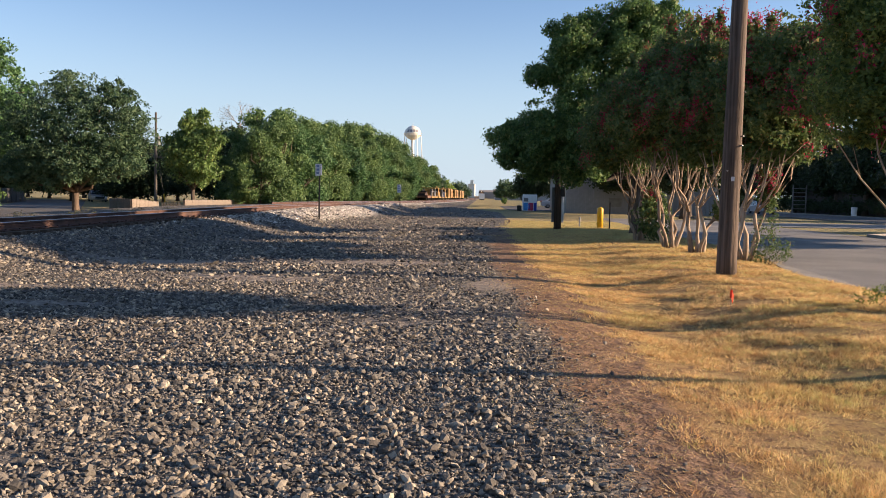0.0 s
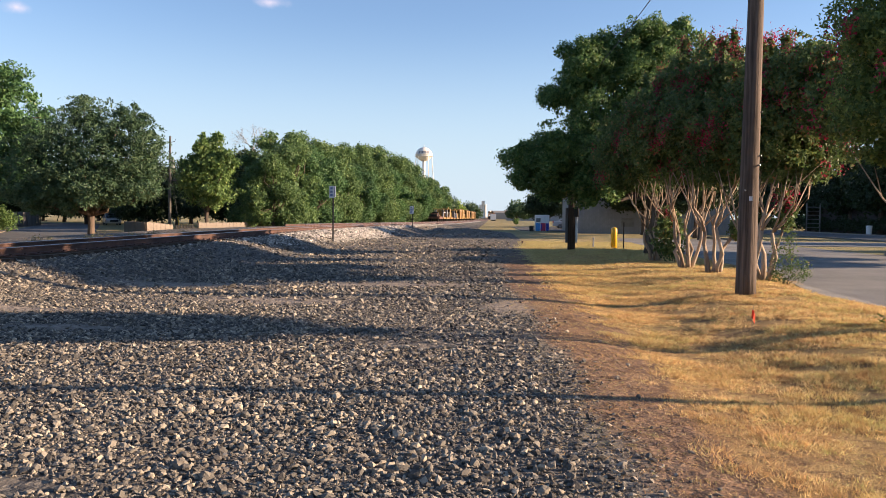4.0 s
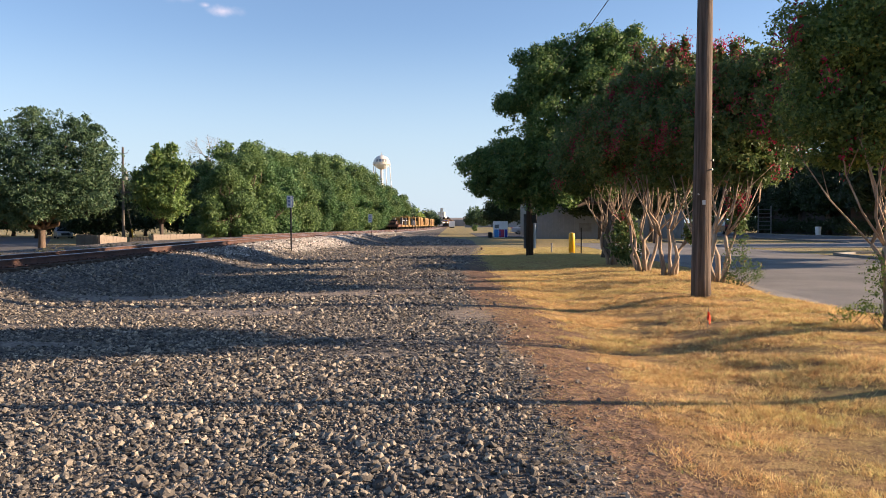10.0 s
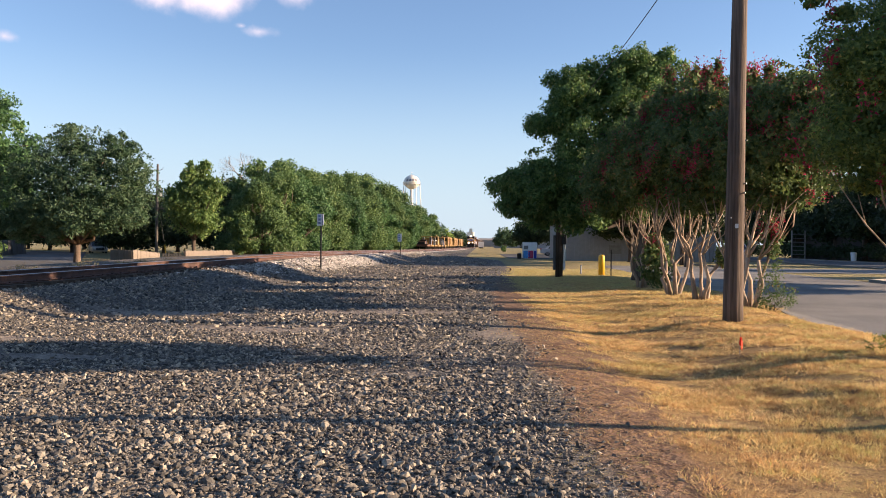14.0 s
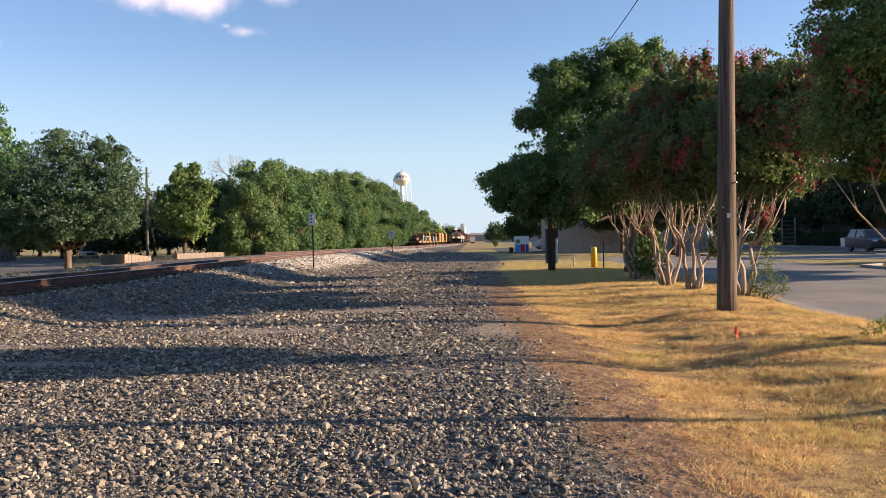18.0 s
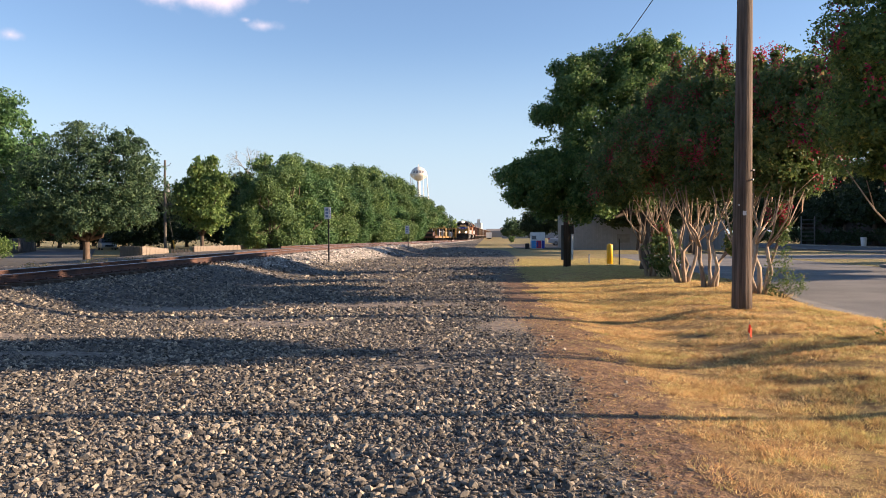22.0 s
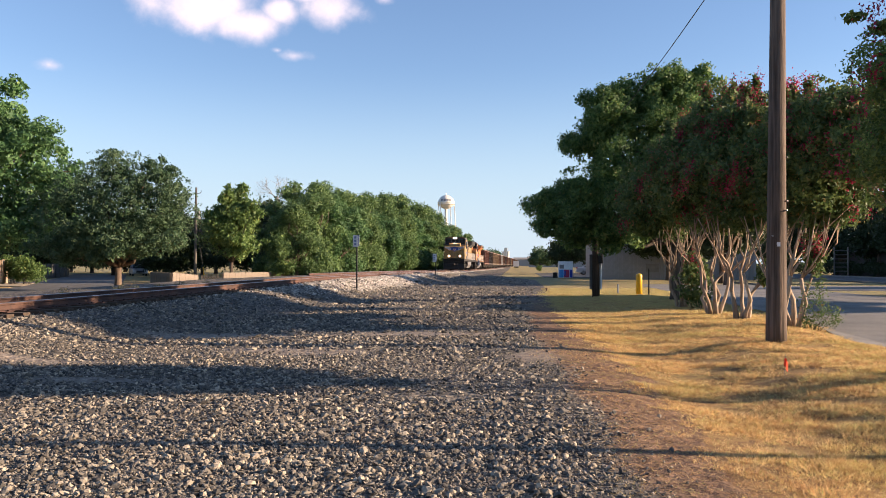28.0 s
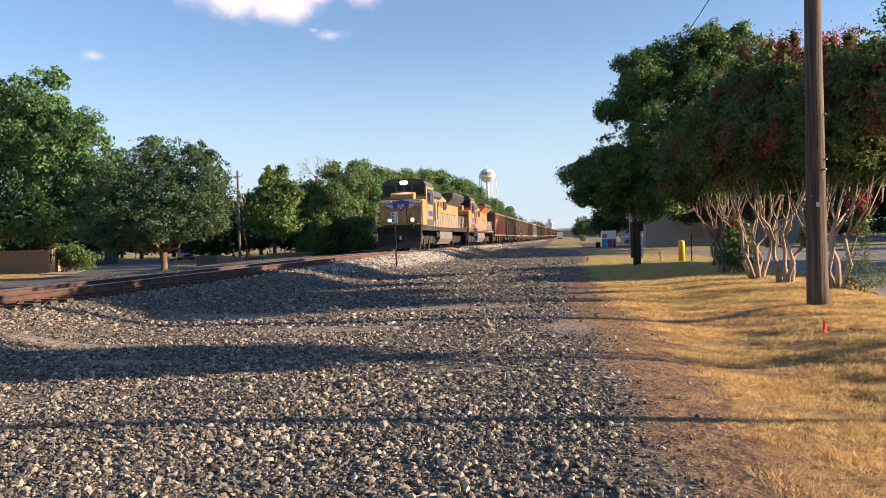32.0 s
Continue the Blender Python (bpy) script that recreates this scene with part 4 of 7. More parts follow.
def tree(name, x, y, label, blobs, n, size, leaf, bark, trunk_r=0.25, fork=2.0, clump=0.5, limbs=True, fill=0.25, z=None, group="", ragged=0.13, lean=(0, 0), lumps=None):
    z = float(ground_z(x, y)) if z is None else z
    t = thing(name, pose(x, y, z - 0.03), label, "tree", group)
    m = Mesh()
    top = Vector((lean[0], lean[1], fork))
    m.tube([(0, 0, -0.1), (top.x * 0.2, top.y * 0.2, fork * 0.15), (top.x * 0.5, top.y * 0.5, fork * 0.55), top], [trunk_r * 1.5, trunk_r * 1.08, trunk_r * 0.88, trunk_r * 0.95], 12)
    part("trunk", m, bark, t, smooth=True)
    if limbs:
        for b in blobs:
            for _ in range(2):
                end = Vector(b[:3]) + Vector(rng.normal(0, 0.35, 3)) * Vector(b[3:]).length * 0.5
                lm = Mesh().tube(bent(top, end, 4, 0.06), [trunk_r * 0.6, trunk_r * 0.45, trunk_r * 0.3, trunk_r * 0.18, trunk_r * 0.06], 6)
                part("limb", lm, bark, t, smooth=True)
    v, f = crown(lumpy(blobs, *lumps) if lumps else blobs, n, size, clump, fill, ragged)
    part("crown", soup("crown", v, f, leaf), None, t)
    return t


def bush(name, x, y, label, blobs, n, size, leaf, clump=0.3, z=None):
    z = float(ground_z(x, y)) if z is None else z
    t = thing(name, pose(x, y, z), label, "bush")
    m = Mesh()
    for b in blobs:
        for _ in range(3):
            st = Mesh().tube(bent((rng.normal(0, 0.2) * b[3], rng.normal(0, 0.2) * b[3], -0.05), Vector(b[:3]) + Vector(rng.normal(0, 0.25, 3)) * b[3], 3, 0.05), [0.03 * b[3], 0.02 * b[3], 0.015 * b[3], 0.008 * b[3]], 5)
            part("stem", st, M_BARK, t)
    v, f = crown(blobs, n, size, clump, 0.04, 0.2)
    v[:, 2] = np.maximum(v[:, 2], 0.01)
    part("foliage", soup("foliage", v, f, leaf), None, t)
    return t


# the thicket along the track
def thicket():
    kinds = []
    for k in range(4):
        blobs = [(0, 0, 4.4, 1.7, 1.7, 3.0)]
        for q in range(10):
            a, rr = q * 2.4 + k, 1.05 + 0.14 * q + rng.uniform(-0.3, 0.3)
            blobs.append((math.cos(a) * rr, math.sin(a) * rr * 1.15, 7.35 - 0.6 * q + rng.normal(0, 0.45), rng.uniform(1.1, 1.6), rng.uniform(1.1, 1.6), rng.uniform(1.1, 1.5)))
        blobs += [(1.3, 0.4, 1.3, 1.7, 1.8, 1.2), (-1.2, -0.5, 1.4, 1.7, 1.8, 1.3), (0.2, 1.2, 1.1, 1.6, 1.5, 1.0)]
        kinds.append((blobs, M_LEAF_HEDGE if k != 2 else M_LEAF_ELM))
    made = []
    spots = [(68.5, 0.0, 0.88), (74.5, -0.8, 1.1), (79, 0.9, 1.0), (84, -0.6, 1.13), (89.5, 0.8, 0.92), (95, -0.8, 1.2), (101.5, 0.9, 0.98), (107, -0.7, 1.22), (113, 0.8, 1.06), (119, -0.8, 1.4),
             (126, 0.8, 1.12), (133, -0.9, 1.4), (141, 0.8, 1.16), (149, -0.8, 1.46), (158, 0.8, 1.2), (168, -0.6, 1.36), (180, 0.6, 1.18), (194, -0.5, 1.3), (209, 0.4, 1.14), (226, -0.3, 1.22), (243, 0, 1.08),
             (77, -3.6, 0.92), (92, -3.8, 0.98), (104, -4.0, 1.2), (117, -3.8, 1.2), (131, -4.0, 1.28), (146, -4.0, 1.3), (163, -4, 1.3), (187, -4, 1.25)]
    for i, (y, dx, s) in enumerate(spots):
        x = track_x(y) - 8.6 + dx
        z = float(ground_z(x, y)) - 0.1
        if i < 4:
            blobs, leaf = kinds[i]
            t = tree("thicket_tree", x, y, "dense bright-green tree of the trackside thicket", blobs, 24000, 0.094, leaf, M_BARK, 0.18, 1.6, 0.6, group="thicket trees", z=z, lumps=(16, 0.5, 0.95))
            t.scale = (s, s, s)
            made.append(t)
        else:
            t = copy_thing(made[i % 4], Matrix.Identity(4))
            t.matrix_basis = pose(x, y, z, 0, 0, (137 * i) % 360) @ Matrix.Diagonal((s, s, s, 1))
    # trees behind, darker because shade is put into their leaf colour
    src = tree("shade_tree", -27.5, 88, "tall dark shaded tree behind the thicket", [(0, 0, 5.6, 4.2, 3.8, 3.2), (1.5, 0, 3, 4.2, 3.4, 2.8), (-2.2, 0, 3.4, 3.4, 3.4, 2.8), (0.5, 0, 7.6, 2.2, 2.2, 1.4)], 6000, 0.19, M_SHADELEAF, M_BARK, 0.25, 2.0, group="background trees")
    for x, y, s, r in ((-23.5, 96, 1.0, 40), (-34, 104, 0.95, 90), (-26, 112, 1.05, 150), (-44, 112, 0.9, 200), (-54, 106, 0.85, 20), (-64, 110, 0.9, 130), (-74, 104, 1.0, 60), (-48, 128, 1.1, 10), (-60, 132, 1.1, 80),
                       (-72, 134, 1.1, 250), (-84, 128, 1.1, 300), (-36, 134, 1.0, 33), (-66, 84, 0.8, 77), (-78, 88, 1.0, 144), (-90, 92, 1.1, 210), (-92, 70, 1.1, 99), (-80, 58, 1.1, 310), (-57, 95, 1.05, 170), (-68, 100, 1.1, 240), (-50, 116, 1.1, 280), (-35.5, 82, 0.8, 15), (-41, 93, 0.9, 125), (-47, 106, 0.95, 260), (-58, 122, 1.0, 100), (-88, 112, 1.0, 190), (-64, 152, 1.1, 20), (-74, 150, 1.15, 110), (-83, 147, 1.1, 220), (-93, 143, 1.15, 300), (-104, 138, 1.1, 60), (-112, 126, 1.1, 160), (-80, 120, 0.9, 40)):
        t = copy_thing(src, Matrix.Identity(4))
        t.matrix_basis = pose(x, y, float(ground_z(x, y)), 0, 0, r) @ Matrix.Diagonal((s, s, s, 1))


thicket()
pale = tree("pale_tree", -22.9, 64.3, "yellow-green tree beside the fence", [(0, 0, 5.2, 2.3, 2.2, 2.3), (0.8, 0, 3.4, 2.1, 2.2, 1.8), (-1.2, 0, 4.4, 1.8, 2.0, 2.2), (0.5, 0, 7.0, 1.5, 1.3, 1.3), (1.4, -0.5, 5.4, 1.4, 1.3, 1.4)], 14000, 0.12, M_LEAF_PALE, M_BARK, 0.2, 1.8, 0.34, lumps=(26, 0.5, 0.9))
pale.scale = (0.82, 0.82, 0.95)
tree("live_oak", -23.3, 46.2, "broad grey-green oak standing by the road", [(0, 0, 5.2, 3.3, 3.2, 2.6), (-2.1, 0.2, 4.4, 2.8, 2.7, 2.3), (2.2, 0, 4.4, 2.5, 2.6, 2.2), (3.2, 0, 5.5, 1.3, 1.5, 1.6), (-0.3, 0, 7.2, 1.8, 1.9, 1.1), (0.8, -1.7, 2.9, 2.8, 1.7, 1.2), (-2.7, -0.6, 2.8, 2.5, 1.9, 1.2), (2.0, 0, 7.0, 1.0, 1.0, 0.9), (3.3, -0.6, 3.1, 1.5, 1.4, 1.1), (0.2, -0.9, 2.7, 1.7, 1.3, 0.8), (-0.6, 0.9, 2.7, 2.0, 1.4, 0.8), (1.6, -1.2, 2.35, 2.0, 1.2, 0.7), (-3.4, -0.4, 2.4, 1.8, 1.4, 0.9), (-1.5, -1.4, 2.3, 1.6, 1.0, 0.6)],
     42000, 0.07, M_LEAF_OAK, M_BARKD, 0.21, 1.45, 0.27, ragged=0.2, lumps=(46, 0.35, 0.8))
tree("elm_tree", -41.0, 52.5, "tall leafy green tree beside the side street", [(5.0, -2, 8.6, 5.0, 4.0, 4.6), (0, -2, 8.8, 4.6, 4.0, 4.6), (8.7, -2, 7.6, 3.6, 3.2, 3.6), (6.1, -2, 11.8, 2.6, 2.4, 2.2), (1.5, -2, 12.2, 2.8, 2.8, 2.0), (9.9, -2, 9.6, 1.8, 1.8, 1.7), (11.3, -2, 6.4, 2.0, 1.8, 2.0), (6.0, -3.5, 4.0, 5.4, 2.6, 1.9), (0, -3.0, 4.6, 3.6, 2.6, 1.9), (8.6, -2.6, 3.6, 3.6, 2.4, 1.8), (11.2, -2.2, 4.2, 2.2, 1.8, 2.0)],
     52000, 0.11, M_LEAF_ELM, M_BARK, 0.35, 3.0, 0.4, lumps=(50, 0.6, 1.3))
tree("elm_tree", -48.0, 54, "tall leafy green tree beside the side street", [(0, 0, 8, 5, 4.4, 4.4), (-4, 0, 7, 4, 4, 4), (3, 0, 5, 3.4, 3, 2.8)], 14000, 0.16, M_LEAF_ELM, M_BARK, 0.35, 2.4, 0.5)
tree("lime_tree", track_x(290) - 9.0, 290, "small lime-green tree far along the track", [(0, 0, 4.2, 4.4, 3.8, 3.4), (-2, 0, 3, 3.4, 3, 2.6)], 2500, 0.32, M_LEAF_LIME, M_BARK, 0.2, 1.5)
tree("shade_tree", track_x(262) - 9.5, 262, "grey-green tree far along the track", [(0, 0, 5.2, 4.4, 3.8, 3.8), (-2, 0, 4, 3.4, 3, 3.6)], 2500, 0.32, M_LEAF_OAK, M_BARK, 0.2, 1.5)
tree("shade_tree", -11.5, 420, "round dark tree far beside the line", [(0, 0, 5, 5.0, 4.0, 4.4), (3, 0, 3.2, 4, 3, 3)], 2500, 0.4, M_LEAF_OAK, M_BARK, 0.25, 1.5)
tree("shade_tree", 9.2, 300, "round green tree far beside the street", [(0, 0, 4.4, 4.0, 4.0, 3.4), (-2.4, 0, 3.0, 2.2, 3, 2.2), (2.6, 0, 3.0, 3.0, 3, 2.4)], 3000, 0.35, M_LEAF_OAK, M_BARK, 0.25, 1.2)
tree("shade_tree", 6.6, 118, "dark shaded tree behind the kiosk", [(0, 0, 3.2, 2.6, 2.6, 2.2), (2.4, 0, 3.4, 2.8, 2.4, 2.2)], 3500, 0.2, M_SHADELEAF, M_BARK, 0.2, 1.4)
tree("shade_tree", 12.5, 135, "dark shaded tree behind the kiosk", [(0, 0, 4, 4, 3, 3), (4, 0, 4, 4, 3, 3)], 3500, 0.26, M_SHADELEAF, M_BARK, 0.2, 1.4)
# added trees that throw shade over the service pole and the lawn
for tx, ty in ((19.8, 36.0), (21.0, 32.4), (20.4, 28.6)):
    tree("lot_tree", tx, ty, "tree added beside the parking lot to cast shade", [(0, 0, 3.5, 2.5, 2.6, 1.7), (1.2, 0.5, 4.9, 2.0, 2.2, 1.2)], 16000, 0.15, M_SHADELEAF, M_BARK, 0.12, 1.7, 0.4, group="lot trees")
# more added trees, to shade the ground farther back
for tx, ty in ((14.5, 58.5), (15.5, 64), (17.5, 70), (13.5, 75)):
    tree("lot_tree", tx, ty, "tree added beside the parking lot to cast shade", [(0, 0, 4.2, 3.2, 3.0, 2.2), (1.2, 0.5, 6.0, 2.4, 2.4, 1.6), (-1.6, 0, 3.4, 2.4, 2.4, 1.6)], 9000, 0.16, M_SHADELEAF, M_BARK, 0.2, 2.2, 0.4, group="lot trees")
bush("yellowing_shrub", 4.6, 165, "small yellowing roadside shrub", [(0, 0, 0.7, 0.6, 0.6, 0.7)], 500, 0.12, M_LEAF_PALE)
for bx, by in ((-38.4, 59.6), (-36.9, 58.9)):
    bush("green_shrub", bx, by, "sunlit green shrub by the fence", [(0, 0, 1.2, 0.9, 0.9, 1.0), (0.8, 0, 0.8, 0.8, 0.8, 0.8), (-0.5, 0, 1.7, 0.5, 0.5, 0.6), (0.4, 0.1, 1.8, 0.45, 0.4, 0.45)], 3200, 0.075, M_LEAF_PALE)


for k in range(7):
    wx = -14.2 + rng.normal(0, 0.6)
    wy = 26.0 + 1.5 * k + rng.normal(0, 0.6)
    bush("dry_weed", wx, wy, "low pale dry weeds between the tracks and the road", [(0, 0, 0.1, 0.26, 0.26, 0.12), (0.3, 0.2, 0.08, 0.22, 0.22, 0.1)], 190, 0.022, M_WEED, 0.08)


def bare_tree(x, y):
    z = float(ground_z(x, y))
    t = thing("bare_tree", pose(x, y, z), "dead bare tree rising over the thicket", "tree")
    part("trunk", Mesh().tube(bent((0, 0, -0.1), (0.3, 0, 9.7), 4, 0.02), [0.22, 0.2, 0.18, 0.16, 0.13], 7), M_BARE, t)

    def grow(p, d, l, r, depth):
        e = p + d * l
        m.tube(bent(p, e, 2, 0.05), [r, r * 0.8, r * 0.6], 5, False)
        if depth:
            for _ in range(2 + (depth > 2)):
                nd = (d + Vector(rng.normal(0, 0.45, 3)) + Vector((0, 0, 0.08))).normalized()
                grow(e, nd, l * 0.72, r * 0.58, depth - 1)

    for a in range(5):
        m = Mesh()
        grow(Vector((0.3, 0, 9.5)), Vector((math.cos(a * 1.26) * 1.1, math.sin(a * 1.26) * 0.6, 0.9)).normalized(), 1.2, 0.06, 4)
        part("limb", m, M_BARE, t)


bare_tree(-29.7, 99)

# ---------------------------------------------------------------- right-hand side: oak, crape myrtles, poles
tree("pistache_tree", 6.3, 33.5, "large dark green spreading shade tree", [(-1.7, 0, 5.9, 2.6, 3.2, 2.8), (0.2, 0, 6.3, 2.1, 3.0, 2.5), (-3.7, 0, 4.0, 1.7, 2.2, 1.5), (-1.7, 0, 8.2, 1.6, 1.8, 0.95), (0.4, 0, 8.3, 1.4, 1.6, 0.95), (-3.0, 0, 7.2, 1.15, 1.5, 1.15), (-0.9, -1.5, 4.0, 3.2, 2.0, 1.5), (-5.0, 0, 3.5, 0.8, 1.2, 0.7), (-3.0, -0.8, 2.8, 1.7, 1.2, 0.6)],
     110000, 0.058, M_LEAF_RED, M_BARK, 0.24, 2.4, 0.34, fill=0.22, ragged=0.1, lumps=(80, 0.4, 0.9))


def crape(x, y, label, stems, blobs, n, bloom, slim=1.0, size=0.06, leaf=None, sway=0.8):
    z = float(ground_z(x, y))
    t = thing("crape_myrtle", pose(x, y, z - 0.02), label, "tree", "crape myrtle row")
    mains = (stems + 1) // 2
    for k in range(mains):
        a = 2 * math.pi * k / mains + rng.uniform(-0.35, 0.35)
        foot = Vector((math.cos(a) * 0.13, math.sin(a) * 0.11, -0.05))
        knee = Vector((math.cos(a) * rng.uniform(0.16, 0.42) + rng.normal(0, 0.08), math.sin(a) * rng.uniform(0.14, 0.36), rng.uniform(0.4, 0.65)))
        fork = Vector((math.cos(a) * rng.uniform(0.2, 0.5) + rng.normal(0, 0.1), math.sin(a) * rng.uniform(0.2, 0.45), rng.uniform(0.95, 1.35)))
        r = rng.uniform(0.034, 0.055) * slim
        m = Mesh().tube([foot, foot.lerp(knee, 0.5) + Vector(rng.normal(0, 0.03, 3)), knee, knee.lerp(fork, 0.5) + Vector(rng.normal(0, 0.05, 3)), fork], [r * 1.55, r * 1.25, r, r * 0.95, r * 0.9], 8)
        for q in range(3):
            b = blobs[(3 * k + q) % min(4, len(blobs))]
            end = Vector(b[:3]) * 0.75 + Vector((math.cos(a) * sway + rng.normal(0, 0.3), math.sin(a) * sway + rng.normal(0, 0.3), rng.uniform(-0.3, 0.4)))
            end.z = max(end.z, 2.6)
            bow = fork.lerp(end, 0.4) + Vector((math.cos(a) * 0.16, math.sin(a) * 0.16, 0)) + Vector(rng.normal(0, 0.08, 3))
            w = r * rng.uniform(0.42, 0.66)
            m.tube([fork, fork.lerp(bow, 0.5) + Vector(rng.normal(0, 0.04, 3)), bow, end], [w * 1.1, w, w * 0.8, w * 0.35], 6)
            side = bow.lerp(end, 0.3) + Vector((rng.normal(0, 0.3), rng.normal(0, 0.3), rng.uniform(0.5, 0.9)))
            m.tube([bow, bow.lerp(side, 0.5) + Vector(rng.normal(0, 0.04, 3)), side], [w * 0.55, w * 0.4, w * 0.2], 5)
        part("stem", m, M_CRAPE, t, smooth=True)
    sprays = []
    for k in range(9):
        b = blobs[int(rng.integers(0, min(2, len(blobs))))]
        a, q = rng.uniform(0, 2 * math.pi), rng.uniform(0.1, 0.75)
        sprays.append((b[0] + math.cos(a) * b[3] * q, b[1] + math.sin(a) * b[4] * q, b[2] + b[5] * (1.0 - 0.35 * q) + 0.15, 0.13, 0.13, rng.uniform(0.3, 0.5)))
    blobs = list(blobs) + sprays
    v, f = crown(blobs, n, size, 0.2, 0.22, 0.14)
    part("crown", soup("crown", v, f, leaf or M_LEAF_CRAPE), None, t)
    if bloom:
        bl = np.array(blobs, float)
        nb = int(bloom * 2.2)
        share = bl[:, 3] * bl[:, 5] + 0.06
        w = rng.choice(len(bl), nb, p=share / share.sum())
        d = unit(nb)
        d[:, 2] = np.abs(d[:, 2]) * 0.9 - 0.25
        c = bl[w, :3] + d * bl[w, 3:] * rng.uniform(0.92, 1.14, nb)[:, None]
        p = np.repeat(c, 46, 0) + rng.normal(0, 1, (nb * 46, 3)) * np.array([0.06, 0.06, 0.13])
        v, f = leaf_tris(p, 0.026)
        part("blossom", soup("blossom", v, f, M_BLOSSOM), None, t, "crimson pink flower panicles")
    return t


crape(5.15, 26.9, "crape myrtle with slender pale stems and pink blossom", 10, [(-0.4, 0, 3.5, 1.7, 1.7, 1.5), (0.5, 0, 4.6, 1.5, 1.6, 1.3), (-0.9, 0, 2.75, 1.0, 1.1, 0.7), (0.2, -1.7, 4.1, 1.3, 1.2, 1.3), (0.3, -0.3, 1.2, 0.4, 0.4, 0.6)], 40000, 57, size=0.05)
crape(5.3, 23.2, "crape myrtle with slender pale stems and pink blossom", 10, [(-0.3, 0, 3.7, 1.7, 1.5, 1.5), (0.4, 0, 5.0, 1.3, 1.3, 1.1), (0.2, 0, 2.8, 1.2, 1.1, 0.7)], 36000, 60, size=0.05)
crape(5.55, 21.3, "crape myrtle with crooked pale stems and pink blossom", 8, [(0.1, 0, 3.6, 1.6, 1.4, 1.4), (0.4, 0, 4.75, 1.2, 1.2, 1.0), (0.2, -0.2, 2.75, 1.1, 1.0, 0.65), (0.55, -0.1, 1.15, 0.24, 0.25, 0.4)], 36000, 67, size=0.05)
crape(6.1, 19.2, "crape myrtle with leaning stems and red blossom", 10, [(0.2, 0, 3.5, 1.5, 1.4, 1.3), (0.4, 0, 4.35, 1.1, 1.2, 1.0), (0.6, 0, 2.75, 1.1, 1.0, 0.65), (1.3, 0.4, 3.2, 0.9, 1.0, 1.0), (0.9, -1.9, 3.9, 1.1, 1.3, 1.0), (0.6, -1.2, 4.5, 1.0, 1.2, 0.8), (0.45, -0.1, 1.7, 0.28, 0.3, 0.6)], 46000, 100, size=0.05)
crape(5.55, 10.4, "near crape myrtle with arching branches over the lawn", 12, [(-0.67, 0, 2.9, 0.9, 1.0, 1.0), (-0.17, 0.2, 3.9, 1.2, 1.2, 1.0), (0.63, 0, 3.3, 1.4, 1.4, 1.3), (1.93, 0, 4.2, 1.8, 1.6, 1.7), (-0.37, 0.4, 2.62, 0.75, 0.7, 0.32), (0.53, 0.2, 2.57, 0.7, 0.7, 0.32), (1.53, 0.3, 2.72, 0.9, 0.8, 0.38), (0.13, 1.0, 2.8, 0.9, 0.8, 0.8), (1.33, 0, 4.9, 1.1, 1.2, 0.9), (-0.87, -0.2, 3.6, 0.7, 0.7, 0.5), (-1.17, 0, 4.3, 0.35, 0.22, 0.12), (-1.57, -0.05, 4.42, 0.25, 0.16, 0.08), (-0.6, 0.2, 2.2, 0.6, 0.5, 0.22), (0.3, 0.1, 1.95, 0.5, 0.45, 0.2)], 120000, 60, size=0.027, leaf=M_LEAF_NEAR, slim=0.72, sway=0.25)
bush("root_suckers", 5.4, 10.35, "leafy low shoots of the near crape myrtle", [(0, 0, 0.35, 0.3, 0.25, 0.35), (-0.15, 0, 0.75, 0.18, 0.16, 0.3), (0.15, 0.05, 1.1, 0.2, 0.15, 0.3), (-0.3, 0, 0.3, 0.14, 0.12, 0.1)], 1300, 0.017, M_LEAF_NEAR, 0.06)
bush("root_suckers", 6.35, 18.6, "leafy green suckers round a crape myrtle's foot", [(0.0, 0, 0.5, 0.3, 0.35, 0.6), (0.35, 0, 0.3, 0.35, 0.3, 0.32), (-0.2, -0.1, 0.2, 0.25, 0.25, 0.25), (0.15, 0, 1.0, 0.15, 0.15, 0.35)], 1500, 0.022, M_LEAF_CRAPE, 0.08)
bush("root_suckers", 5.5, 26.2, "leafy green suckers round a crape myrtle's foot", [(0.0, 0, 0.7, 0.55, 0.5, 0.75)], 1500, 0.06, M_LEAF_CRAPE, 0.14)
bush("weed", 5.1, 10.8, "small green weed in the dry lawn", [(0, 0, 0.15, 0.14, 0.12, 0.13), (0.22, 0, 0.2, 0.13, 0.12, 0.09), (0.36, 0, 0.24, 0.1, 0.1, 0.06), (-0.2, 0, 0.1, 0.1, 0.1, 0.07)], 330, 0.019, M_LEAF_YEL, 0.05)
# unseen slim tree, added so that its long thin shadow crosses the lot
tree("young_tree", 10.2, 7.1, "unseen slender tree added for its long thin shadow", [(0, 0, 7.0, 1.0, 0.9, 0.9)], 1500, 0.09, M_LEAF_ELM, M_BARK, 0.1, 6.0, 0.25)


